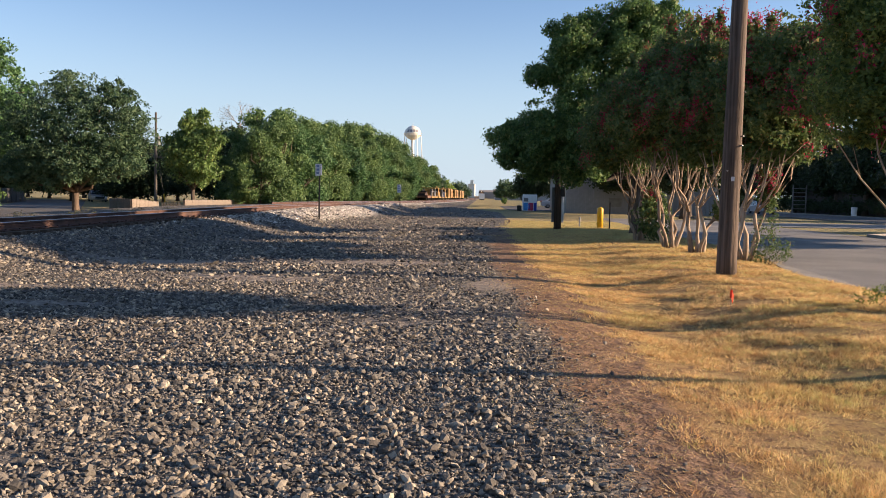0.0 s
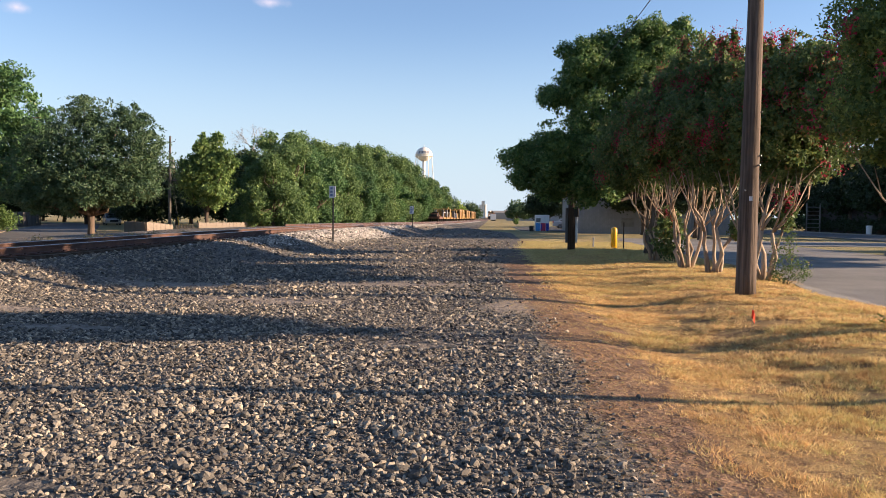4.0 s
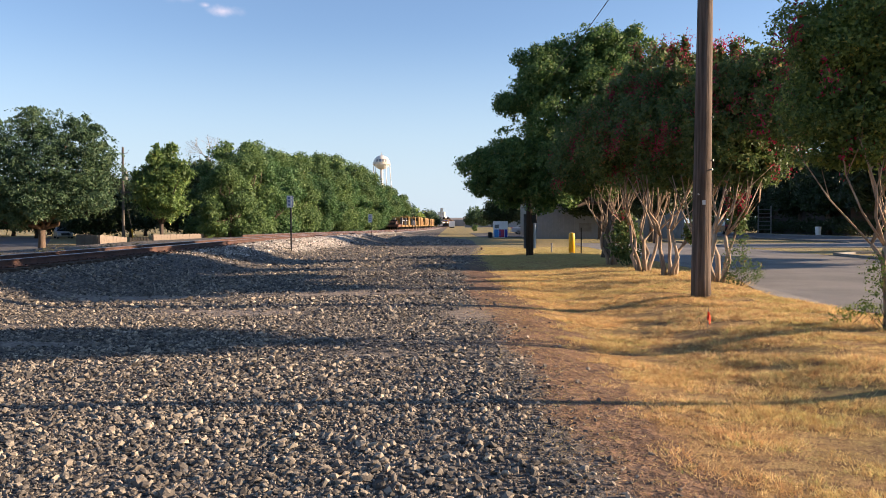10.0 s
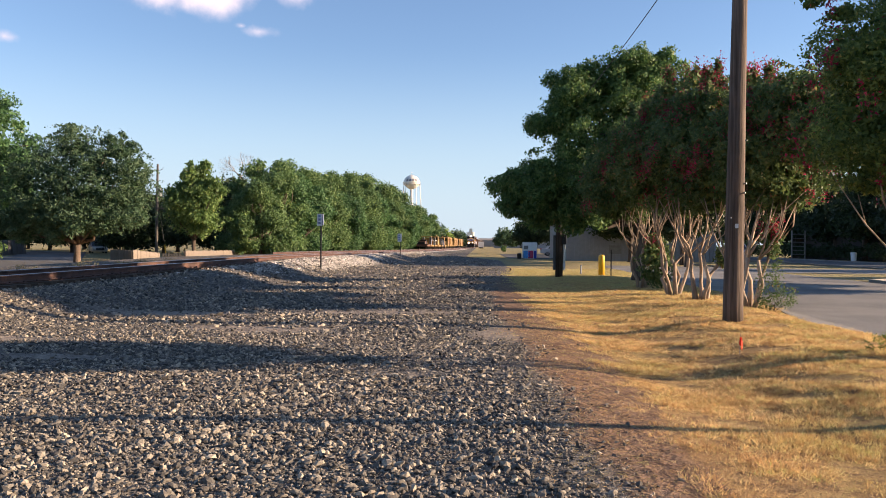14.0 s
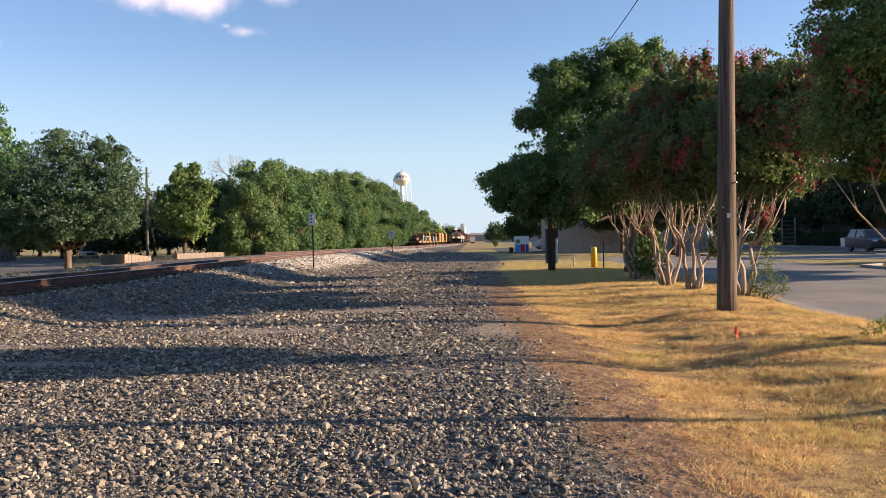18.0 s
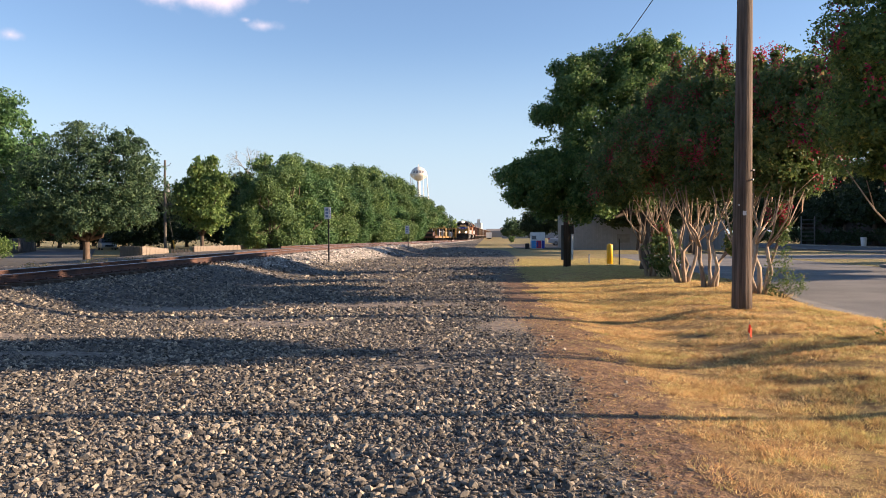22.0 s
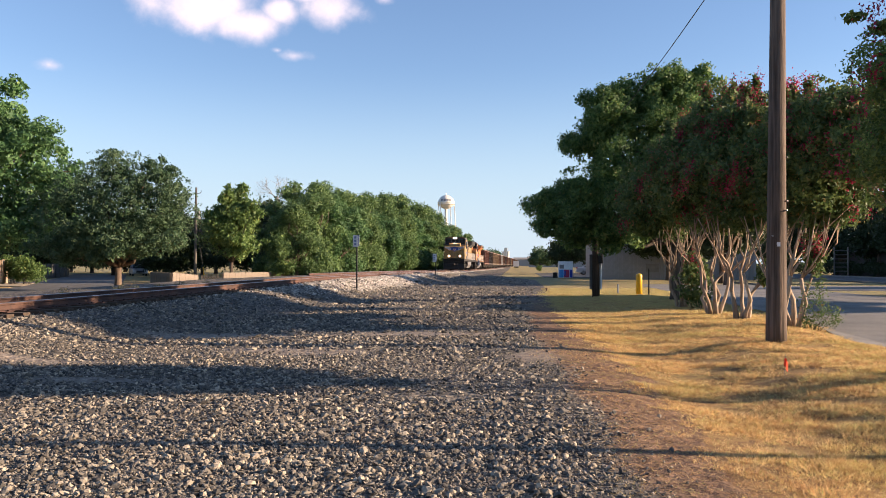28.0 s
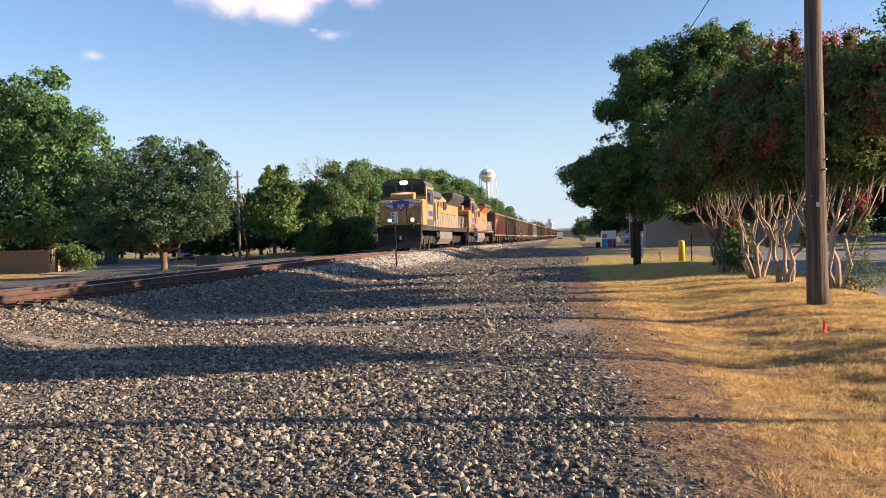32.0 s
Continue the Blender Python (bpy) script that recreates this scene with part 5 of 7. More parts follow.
def utility_pole():
    z = float(ground_z(4.48, 15.1))
    t = thing("utility_pole", pose(4.48, 15.1, z - 0.02), "weathered brown wooden utility pole on the lawn", "pole")
    part("shaft", Mesh().tube([(0, 0, -0.2), (0, 0, 0.4), (0.02, 0, 2.5), (0.05, 0, 5.3), (0.09, 0, 8.85)], [0.185, 0.178, 0.16, 0.137, 0.11], 20), M_POLE, t, smooth=True)
    for h, a in ((2.35, 0.7), (2.52, -0.5), (3.3, 0.3), (1.9, 2.2)):
        part("pole_step", Mesh().tube([(0.12 * math.cos(a), -0.12 * abs(math.sin(a)), h), (0.2 * math.cos(a), -0.2 * abs(math.sin(a)) - 0.03, h + 0.01)], 0.014, 6), M_STEEL, t)
    part("tag", Mesh().box(-0.03, 0.03, -0.166, -0.158, 1.72, 1.8), M_SIGNW, t)


utility_pole()


def second_pole():
    z = float(ground_z(3.42, 36.9))
    t = thing("service_pole", pose(3.42, 36.9, z - 0.02), "dark wooden service pole with meter boxes", "pole")
    part("shaft", Mesh().tube([(0, 0, -0.2), (0, 0, 3), (0.02, 0, 7.15)], [0.17, 0.155, 0.12], 16), M_POLE2, t, smooth=True)
    part("meter_cabinet", Mesh().box(-0.27, -0.16, -0.12, 0.12, 0.35, 1.9), M_GREY_L, t, "grey metal cabinet", bevel=0.02)
    part("conduit", Mesh().tube([(0.21, -0.06, 0.35), (0.21, -0.06, 3.0)], 0.055, 8), M_SIGNW, t, "pale conduit pipe")
    part("meter_box", Mesh().box(0.1, 0.3, -0.16, -0.02, 1.5, 1.95), M_BLACK, t, bevel=0.02)


second_pole()


def wire(a, b, sag, r=0.012, label="thin black overhead cable"):
    a, b = Vector(a), Vector(b)
    pts = [a.lerp(b, i / 24) - Vector((0, 0, sag * 4 * (i / 24) * (1 - i / 24))) for i in range(25)]
    tagged(part("overhead_cable", Mesh().tube(pts, r, 5), M_BLACK), label, "cable")


wire((4.58, 15.1, 8.25), (3.44, 36.9, 7.00), 0.30)


def bollard():
    z = float(ground_z(5.72, 39.7))
    t = thing("bollard", pose(5.72, 39.7, z), "bright yellow bollard on the lawn", "bollard")
    part("sleeve", Mesh().lathe([(0.15, -0.05), (0.15, 0.9), (0.135, 0.96), (0.07, 1.0), (0.0, 1.01)], 18), M_YELLOW, t, smooth=True)
    p = thing("marker_post", pose(6.0, 38.6, z), "thin dark metal post beside the bollard", "post")
    part("shaft", Mesh().box(-0.025, 0.025, -0.02, 0.02, -0.1, 1.25), M_BLACK, p)
    q = thing("pipe_stub", pose(4.9, 41.0, z), "short pale vent pipe in the grass", "pipe")
    part("pipe", Mesh().tube([(0, 0, -0.05), (0, 0, 0.42)], 0.04, 8), M_METALW, q)
    part("cap", Mesh().tube([(0, 0, 0.42), (0, 0, 0.47)], 0.055, 8), M_METALW, q)
    h = thing("hydrant_stub", pose(1.55, 45.0, float(ground_z(1.55, 45.0))), "tiny brown valve cap in the lawn", "valve")
    part("stem", Mesh().tube([(0, 0, -0.05), (0, 0, 0.11)], 0.03, 8), M_RUST, h)
    part("cap", Mesh().lathe([(0.05, 0.09), (0.06, 0.12), (0.035, 0.16), (0, 0.165)], 10), M_RUST, h)


bollard()


def marker_flag():
    z = float(ground_z(3.42, 11.3))
    t = thing("marker_flag", pose(3.42, 11.3, z), "small orange marking flag stuck in the lawn", "flag")
    part("wire_stake", Mesh().tube([(0, 0, -0.1), (0, 0, 0.15), (0.015, 0, 0.3)], 0.003, 5), M_STEEL, t)
    m = Mesh()
    cols = [(0.0, 0.0, 0.25), (0.018, -0.03, 0.235), (0.03, 0.0, 0.205), (0.05, 0.02, 0.16)]
    vs = []
    for x, y, z1 in cols:
        vs += [(x, y, z1), (x - 0.01, y, z1 - 0.11)]
    m.add(vs, [(2 * i, 2 * i + 1, 2 * i + 3, 2 * i + 2) for i in range(3)])
    ob = part("pennant", m, M_FLAG, t, "crumpled orange plastic")
    s = ob.modifiers.new("thick", "SOLIDIFY")
    s.thickness = 0.002


marker_flag()


def trackside_sign(x, y, base, top, w, h, label):
    z = float(ground_z(x, y))
    t = thing("trackside_sign", pose(x, y, z), label, "sign", "trackside signs")
    part("post", Mesh().box(-0.03, 0.03, -0.025, 0.025, -0.1, top - z), M_BLACK, t)
    a = Mesh().box(-w, 0.05, -0.045, -0.03, top - z - h, top - z)
    part("plate", a, M_SIGNW, t, "white plate seen on the slant")
    part("backing", Mesh().box(0.0, 0.10, -0.03, 0.08, top - z - h * 0.95, top - z), M_SIGN, t)
    for k in range(3):
        zz = top - z - h * (0.2 + 0.28 * k)
        part("mark", Mesh().box(-w * 0.75, -w * 0.1, -0.05, -0.046, zz - 0.05, zz + 0.05), M_SIGN, t)


trackside_sign(-7.5, 37.75, 0.2, 2.81, 0.18, 0.55, "thin post with small white and blue-grey plates")
trackside_sign(-7.5, 75.7, 0.3, 2.37, 0.26, 0.75, "thin post with a small blue-grey plate")
trackside_sign(-6.3, 140, 0.2, 2.0, 0.2, 0.9, "short post with a white plate")


def metal_building():
    t = thing("metal_building", pose(0, 0, float(base_z(80))), "white corrugated metal building in tree shade", "building")
    part("wall", Mesh().box(8.0, 22.0, 78.0, 96.0, -0.2, 3.7), M_METALW, t)
    for k in range(40):
        part("rib", Mesh().box(8.1 + 0.35 * k, 8.2 + 0.35 * k, 77.93, 77.998, 0.02, 3.66), M_METALW, t)
    part("roof", Mesh().prism([(7.7, 3.7), (22.3, 3.7), (22.3, 3.85), (15, 4.9), (7.7, 3.85)], 77.7, 96.3, "y"), M_ROOF, t)
    part("vent", Mesh().box(12.0, 13.2, 77.92, 77.995, 0.7, 1.5), M_STEEL, t, "grey louvre")
    part("wall_door", Mesh().box(15.0, 16.0, 77.92, 77.995, 0.0, 2.1), M_GREY_L, t)


metal_building()


def kiosk():
    z = float(ground_z(5.2, 88))
    t = thing("vending_kiosk", pose(5.22, 88, z), "white kiosk with blue and red front panels", "kiosk")
    part("cabinet", Mesh().box(-0.74, 0.74, 0, 1.5, 0, 1.76), M_WHITE, t, bevel=0.03)
    part("top_panel", Mesh().box(-0.66, -0.2, -0.02, -0.003, 1.0, 1.4), M_STEEL, t, "grey notice")
    for x0, x1, mt, l in ((-0.7, -0.22, M_CYAN, "light blue panel"), (-0.18, 0.36, M_REDP, "red panel"), (0.40, 0.7, M_BLUE, "dark blue panel")):
        part("panel", Mesh().box(x0, x1, -0.02, -0.003, 0.05, 0.88), mt, t, l)
    part("mark", Mesh().box(-0.16, -0.02, -0.03, -0.021, 0.2, 0.75, taper=0.0), M_BLUE, t)
    b = thing("litter_bin", pose(4.05, 87.6, z), "black litter bin beside the kiosk", "bin")
    part("drum", Mesh().lathe([(0.2, 0), (0.24, 0.5), (0.25, 0.55), (0.1, 0.6), (0.0, 0.6)], 12), M_BLACK, b)
    c = thing("traffic_cone", pose(8.3, 90.5, z), "faded red traffic cone", "cone")
    part("cone_body", Mesh().lathe([(0.2, 0.05), (0.06, 0.95), (0.0, 0.96)], 12), M_STRIPE_R, c)
    part("cone_base", Mesh().box(-0.25, 0.25, -0.25, 0.25, 0, 0.05), M_BLACK, c)
    w = thing("white_trailer", pose(0.3, 352, float(ground_z(0.3, 352))), "white box trailer parked by the line", "trailer")
    part("box_body", Mesh().box(-1.2, 1.2, 0, 8, 0.5, 2.9), M_WHITE, w)
    part("axle_box", Mesh().box(-1.0, 1.0, 2, 6, 0, 0.5), M_BLACK, w)


kiosk()

# ---------------------------------------------------------------- left-hand side
def lpole():
    x, y = -29.0, 72.0
    z = float(ground_z(x, y))
    t = thing("utility_pole", pose(x, y, z), "old grey wooden utility pole with guy and crossarm", "pole")
    part("shaft", Mesh().tube([(0, 0, -0.2), (0.02, 0, 4), (0.06, 0, 8.5)], [0.14, 0.12, 0.09], 10), M_FENCE_D, t)
    part("transformer", Mesh().lathe([(0.0, 5.6), (0.2, 5.62), (0.22, 6.3), (0.15, 6.4), (0, 6.42)], 12, (0.3, -0.1, 0)), M_STEEL, t)
    part("bracket", Mesh().tube([(0.0, -0.1, 7.9), (0.5, -0.1, 8.0), (0.6, -0.1, 8.2)], 0.03, 6), M_STEEL, t)
    part("crossarm", Mesh().box(-0.1, 1.0, -0.16, -0.08, 4.5, 4.6), M_FENCE_D, t)
    part("guy", Mesh().tube([(0.05, 0, 5.6), (1.1, -0.4, 0.0)], 0.02, 5), M_BLACK, t)
    part("guy_guard", Mesh().tube([(0.85, -0.3, 1.3), (1.1, -0.4, 0.0)], 0.06, 6), M_YELLOW, t)


lpole()


def plank_fence(x0, y0, x1, y1, h, mat, label, step=0.16, gap=0.012, pointed=False, h2=None):
    """Planks on two stringers; h and h2 are the heights at the two ends."""
    h2 = h if h2 is None else h2
    d = Vector((x1 - x0, y1 - y0, 0))
    z = float(min(ground_z(x0, y0), ground_z(x1, y1)))
    t = thing("plank_fence", Matrix.Translation((x0, y0, z)) @ Matrix.Rotation(math.atan2(d.y, d.x), 4, "Z"), label, "fence")
    n = int(d.length / step)
    w = step - gap
    prof = [(0, 0.02), (w, 0.02), (w, h - 0.04), (w / 2, h), (0, h - 0.04)] if pointed else [(0, 0.02), (w, 0.02), (w, h - 0.03), (w - 0.03, h), (0.03, h), (0, h - 0.03)]
    plank = Mesh().prism(prof, -0.012, 0.012, "y").data("plank", mat)
    for k in range(n):
        part("plank", plank, None, t, at=Matrix.Translation((k * step, rng.normal(0, 0.004), rng.normal(0, 0.01) + (h2 - h) * k / n)))
    for hh in (0.22, h - 0.25):
        q = Mesh().prism([(0, hh), (d.length, hh + h2 - h), (d.length, hh + h2 - h + 0.09), (0, hh + 0.09)], 0.014, 0.06, "y")
        part("stringer", q, mat, t)
    for k in range(int(d.length / 2.4) + 1):
        part("post", Mesh().box(k * 2.4, k * 2.4 + 0.1, 0.062, 0.16, -0.3, (h + (h2 - h) * k * 2.4 / d.length) - 0.05), mat, t)


plank_fence(-25.0, 57.8, -24.3, 61.0, 0.98, M_FENCE, "weathered tan plank fence beyond the track", h2=0.74)
plank_fence(-24.2, 61.2, -22.8, 61.6, 0.74, M_FENCE_D, "dark wooden picket fence", 0.2, 0.08, True)
plank_fence(-22.6, 61.7, -19.0, 69.5, 0.86, M_FENCE, "weathered tan plank fence beyond the track")
plank_fence(-18.9, 69.7, -17.0, 74.8, 0.84, M_FENCE, "shaded grey plank fence under the thicket")
plank_fence(-28.6, 62.0, -25.2, 58.0, 0.95, M_FENCE_D, "grey plank fence beside the side street")
plank_fence(-38.4, 58.3, -40.0, 61.5, 1.9, M_FENCE_L, "short tan plank fence by the road")
plank_fence(-45.2, 59.1, -38.6, 58.2, 1.8, M_FENCE, "brown plank fence panels by the road")
plank_fence(-53.0, 93.0, -48.4, 80.0, 1.6, M_FENCE_D, "grey plank fence beside the side street")


def house(x, y, w, d, h, rz, label):
    t = thing("house", pose(x, y, float(ground_z(x, y)) - 0.1, 0, 0, rz), label, "house")
    part("wall", Mesh().box(-w / 2, w / 2, -d / 2, d / 2, 0, h), M_BRICKD, t)
    part("roof", Mesh().prism([(-d / 2 - 0.4, h), (d / 2 + 0.4, h), (0, h + d * 0.28)], -w / 2 - 0.4, w / 2 + 0.4, "x"), M_ROOF, t)
    for k in range(int(w / 3)):
        xx = -w / 2 + 1.6 + 3 * k
        wd = part("window", Mesh().box(xx - 0.5, xx + 0.5, -d / 2 - 0.05, -d / 2 - 0.003, 0.9, 2.1), M_WHITE, t)
        part("pane", Mesh().box(xx - 0.42, xx + 0.42, -d / 2 - 0.06, -d / 2 - 0.051, 0.98, 2.02), M_GLASS, wd)
    part("front_door", Mesh().box(-0.2, 0.7, -d / 2 - 0.05, -d / 2 - 0.003, 0.05, 2.1), M_GREY_L, t)


house(-84, 96, 12, 8, 2.8, 30, "low dark house under the trees")
house(50, 104, 26, 12, 3.2, 90, "long low dark brick building across the street")

# trees across the street, their shade put into the leaf colour
src = tree("street_tree", 44, 84, "tall tree with shade-darkened leaves across the street", [(0, 0, 6.0, 4.2, 3.8, 3.0), (1.5, 0.5, 4, 4.0, 3.6, 2.4), (-2.0, -0.4, 4.2, 3.0, 3.2, 2.2), (0, 0, 8.2, 2.6, 2.4, 1.6)], 6000, 0.19, M_SHADELEAF, M_BARK, 0.3, 2.6, 0.5, group="street trees")
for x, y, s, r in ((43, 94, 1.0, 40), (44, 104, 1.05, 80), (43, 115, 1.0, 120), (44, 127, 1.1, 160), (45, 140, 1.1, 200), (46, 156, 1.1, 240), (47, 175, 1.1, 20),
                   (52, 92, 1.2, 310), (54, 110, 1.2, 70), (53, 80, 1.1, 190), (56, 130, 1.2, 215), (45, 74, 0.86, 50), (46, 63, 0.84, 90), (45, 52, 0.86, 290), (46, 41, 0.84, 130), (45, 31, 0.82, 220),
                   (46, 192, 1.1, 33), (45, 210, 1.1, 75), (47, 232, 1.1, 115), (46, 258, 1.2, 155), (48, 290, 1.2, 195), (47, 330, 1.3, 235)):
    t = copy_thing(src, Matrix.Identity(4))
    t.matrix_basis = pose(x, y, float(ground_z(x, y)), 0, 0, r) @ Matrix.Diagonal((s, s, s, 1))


# hedge row in the same leaf colour with shade put in
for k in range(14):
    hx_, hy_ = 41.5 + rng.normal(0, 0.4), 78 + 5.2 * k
    bush("dark_hedge", hx_, hy_, "clipped shrub with shade-darkened leaves across the street", [(0, -1.2, 0.9, 0.9, 1.6, 0.9), (0, 1.2, 1.0, 0.9, 1.6, 1.0)], 900, 0.13, M_SHADELEAF, 0.35)


def street_sign():
    x, y = 27.0, 78.0
    t = thing("street_sign", pose(x, y, float(ground_z(x, y))), "tall thin post with a small white sign", "sign")
    part("post", Mesh().box(-0.04, 0.04, -0.03, 0.03, -0.1, 3.3), M_STEEL, t)
    part("plate", Mesh().box(-0.3, 0.3, -0.06, -0.035, 2.6, 3.2), M_SIGNW, t)
    x, y = 39.5, 104.0
    t = thing("ladder_rack", pose(x, y, float(ground_z(x, y))), "pale ladder-like frame across the street", "rack")
    for s in (-0.8, 0.8):
        part("upright", Mesh().box(s - 0.06, s + 0.06, -0.06, 0.06, -0.1, 3.6), M_STEEL, t)
    for k in range(6):
        part("rung", Mesh().box(-0.74, 0.74, -0.04, 0.04, 0.6 + 0.5 * k, 0.7 + 0.5 * k), M_STEEL, t)
    x, y = 40.0, 90.0
    t = thing("litter_bin", pose(x, y, float(ground_z(x, y))), "white bin standing across the street", "bin")
    part("drum", Mesh().lathe([(0.26, 0), (0.32, 0.9), (0.33, 1.0), (0.0, 1.02)], 12), M_WHITE, t)


street_sign()

# ---------------------------------------------------------------- far things
def water_tower():
    x, y, zc = -35.5, 420.0, 32.7
    z0 = float(ground_z(x, y))
    t = thing("water_tower", pose(x, y, z0), "cream spheroid water tower on slender legs", "water tower")
    h = zc - z0
    prof = [(0.0, h + 3.7), (1.2, h + 3.6), (2.6, h + 2.9), (3.7, h + 1.7), (4.3, h + 0.2), (4.35, h - 0.2), (4.2, h - 0.8), (3.4, h - 2.0), (2.1, h - 2.9), (1.1, h - 3.4), (0.0, h - 3.5)]
    part("tank", Mesh().lathe(prof[::-1], 28), M_TOWER, t, smooth=True)
    part("catwalk", Mesh().lathe([(4.0, h - 1.0), (4.62, h - 1.0), (4.62, h - 0.9), (4.0, h - 0.9)], 28), M_TOWER, t)
    part("catwalk_rail", Mesh().lathe([(4.58, h - 0.1), (4.63, h - 0.1), (4.63, h - 0.05), (4.58, h - 0.05)], 28), M_TOWER, t)
    part("riser", Mesh().tube([(0, 0, 0), (0, 0, h - 3.3)], 0.8, 14), M_TOWER, t, smooth=True)
    for k in range(5):
        a = 2 * math.pi * k / 5 + 0.3
        part("leg", Mesh().tube([(6.4 * math.cos(a), 6.4 * math.sin(a), 0), (4.3 * math.cos(a), 4.3 * math.sin(a), h - 1.0)], 0.2, 8), M_TOWER, t)
    part("finial", Mesh().tube([(0, 0, h + 3.6), (0, 0, h + 5.2)], [0.2, 0.08], 6), M_TOWER, t)
    for k in range(4):
        a = -math.pi / 2 + (k - 1.5) * 0.38 + 0.08
        c = Vector((math.cos(a) * 4.05, math.sin(a) * 4.05, h + 0.95))
        part("mark", Mesh().box(-0.5, 0.5, -0.06, 0.06, -0.7, 0.7, Matrix.Translation(c) @ Matrix.Rotation(a + math.pi / 2, 4, "Z") @ Matrix.Rotation(-0.42, 4, "X")), M_TOWER_INK, t, "dark unreadable letter")


water_tower()


def grain_elevator():
    t = thing("grain_elevator", pose(-10.5, 900, float(ground_z(-10, 900))), "pale concrete grain elevator on the horizon", "grain elevator")
    for k in range(3):
        part("silo", Mesh().tube([(-2.6 + 2.6 * k, 0, 0), (-2.6 + 2.6 * k, 0, 15)], 1.5, 14), M_TOWER, t)
    part("head_house", Mesh().box(-1.5, 1.9, -2, 2, 15, 19), M_TOWER, t)


grain_elevator()
for sx, sy, sw, sd, sh in ((22, 420, 30, 14, 4), (-40, 640, 30, 16, 5), (12, 640, 26, 14, 5), (45, 560, 40, 20, 6)):
    t = thing("far_shed", pose(sx, sy, float(ground_z(sx, sy))), "low pale shed far off beside the line", "shed")
    part("wall", Mesh().box(-sw / 2, sw / 2, 0, sd, 0, sh), M_METALW, t)
    part("roof", Mesh().prism([(-0.5, sh), (sd + 0.5, sh), (sd / 2, sh + 1.6)], -sw / 2 - 0.5, sw / 2 + 0.5, "x"), M_CONC, t)
# distant woods closing the horizon
src = tree("distant_tree", -70, 330, "distant round tree on the horizon", [(0, 0, 4.5, 6, 4, 4), (4, 0, 3.4, 5, 4, 3.2), (-5, 0, 3.4, 5, 4, 3.2)], 1800, 0.55, M_LEAF_OAK, M_BARK, 0.3, 2.0, 0.9, group="distant trees")
for k in range(46):
    a = -1.25 + 2.5 * k / 45
    if abs(a + 0.0) < 0.035:
        continue
    r = 560 + 120 * math.sin(k * 2.3)
    x, y = r * math.sin(a), r * math.cos(a)
    s = 1.0 + 0.35 * math.sin(k * 1.7)
    t = copy_thing(src, Matrix.Identity(4))
    t.matrix_basis = pose(x, y, float(ground_z(x, y)) - 0.2, 0, 0, 37 * k) @ Matrix.Diagonal((s * 1.7, s, s, 1))

# ---------------------------------------------------------------- rolling stock (front at y = 0, rail level at z = 0, tail towards +y)
WHEEL = Mesh().lathe([(0.0, -0.07), (0.50, -0.07), (0.53, -0.065), (0.53, -0.03), (0.50, -0.02), (0.50, 0.06), (0.47, 0.065), (0.43, 0.03), (0.16, 0.03), (0.14, 0.09), (0.0, 0.09)], 22, axis="x")


def wheelset(parent, y, r=0.51):
    """An axle with two wheels, a part that turns on its thing."""
    k = r / 0.51
    m = Mesh().tube([(-0.75, 0, 0), (0.75, 0, 0)], 0.08, 8)
    for s in (-0.75, 0.75):
        m.add([(s + v[0] * math.copysign(1, s), v[1] * k, v[2] * k) for v in WHEEL.v], WHEEL.f)
        for a in range(4):
            c, sn = math.cos(a * math.pi / 2), math.sin(a * math.pi / 2)
            m.box(-0.02, 0.02, -0.05, 0.05, 0.2 * k, 0.4 * k, Matrix.Translation((s + math.copysign(0.04, s), 0, 0)) @ Matrix.Rotation(a * math.pi / 2, 4, "X"))
    ob = part("wheelset", m, M_UNDER, parent, "steel wheels on their axle", smooth=False, at=pose(0, y, r))
    return ob


def truck_frame(parent, y0, y1, axles, z=0.55):
    for s in (-1, 1):
        m = Mesh()
        m.prism([(y0, 0.55), (y0 + 0.3, 0.42), (y1 - 0.3, 0.42), (y1, 0.55), (y1, 0.75), (y1 - 0.5, 0.95), (y0 + 0.5, 0.95), (y0, 0.75)], s * 0.98, s * 1.12, "x")
        for a in axles:
            m.box(s * 1.05 - 0.13, s * 1.05 + 0.13, a - 0.2, a + 0.2, 0.35, 0.72)
            m.tube([(s * 1.1, a + 0.5, 0.5), (s * 1.1, a + 0.5, 0.95)], 0.1, 8)
        part("truck_frame", m, M_UNDER, parent, "dark cast truck side frame")


M_FLANK = plain("faded_red_marks", (0.27, 0.12, 0.05), 0.6)


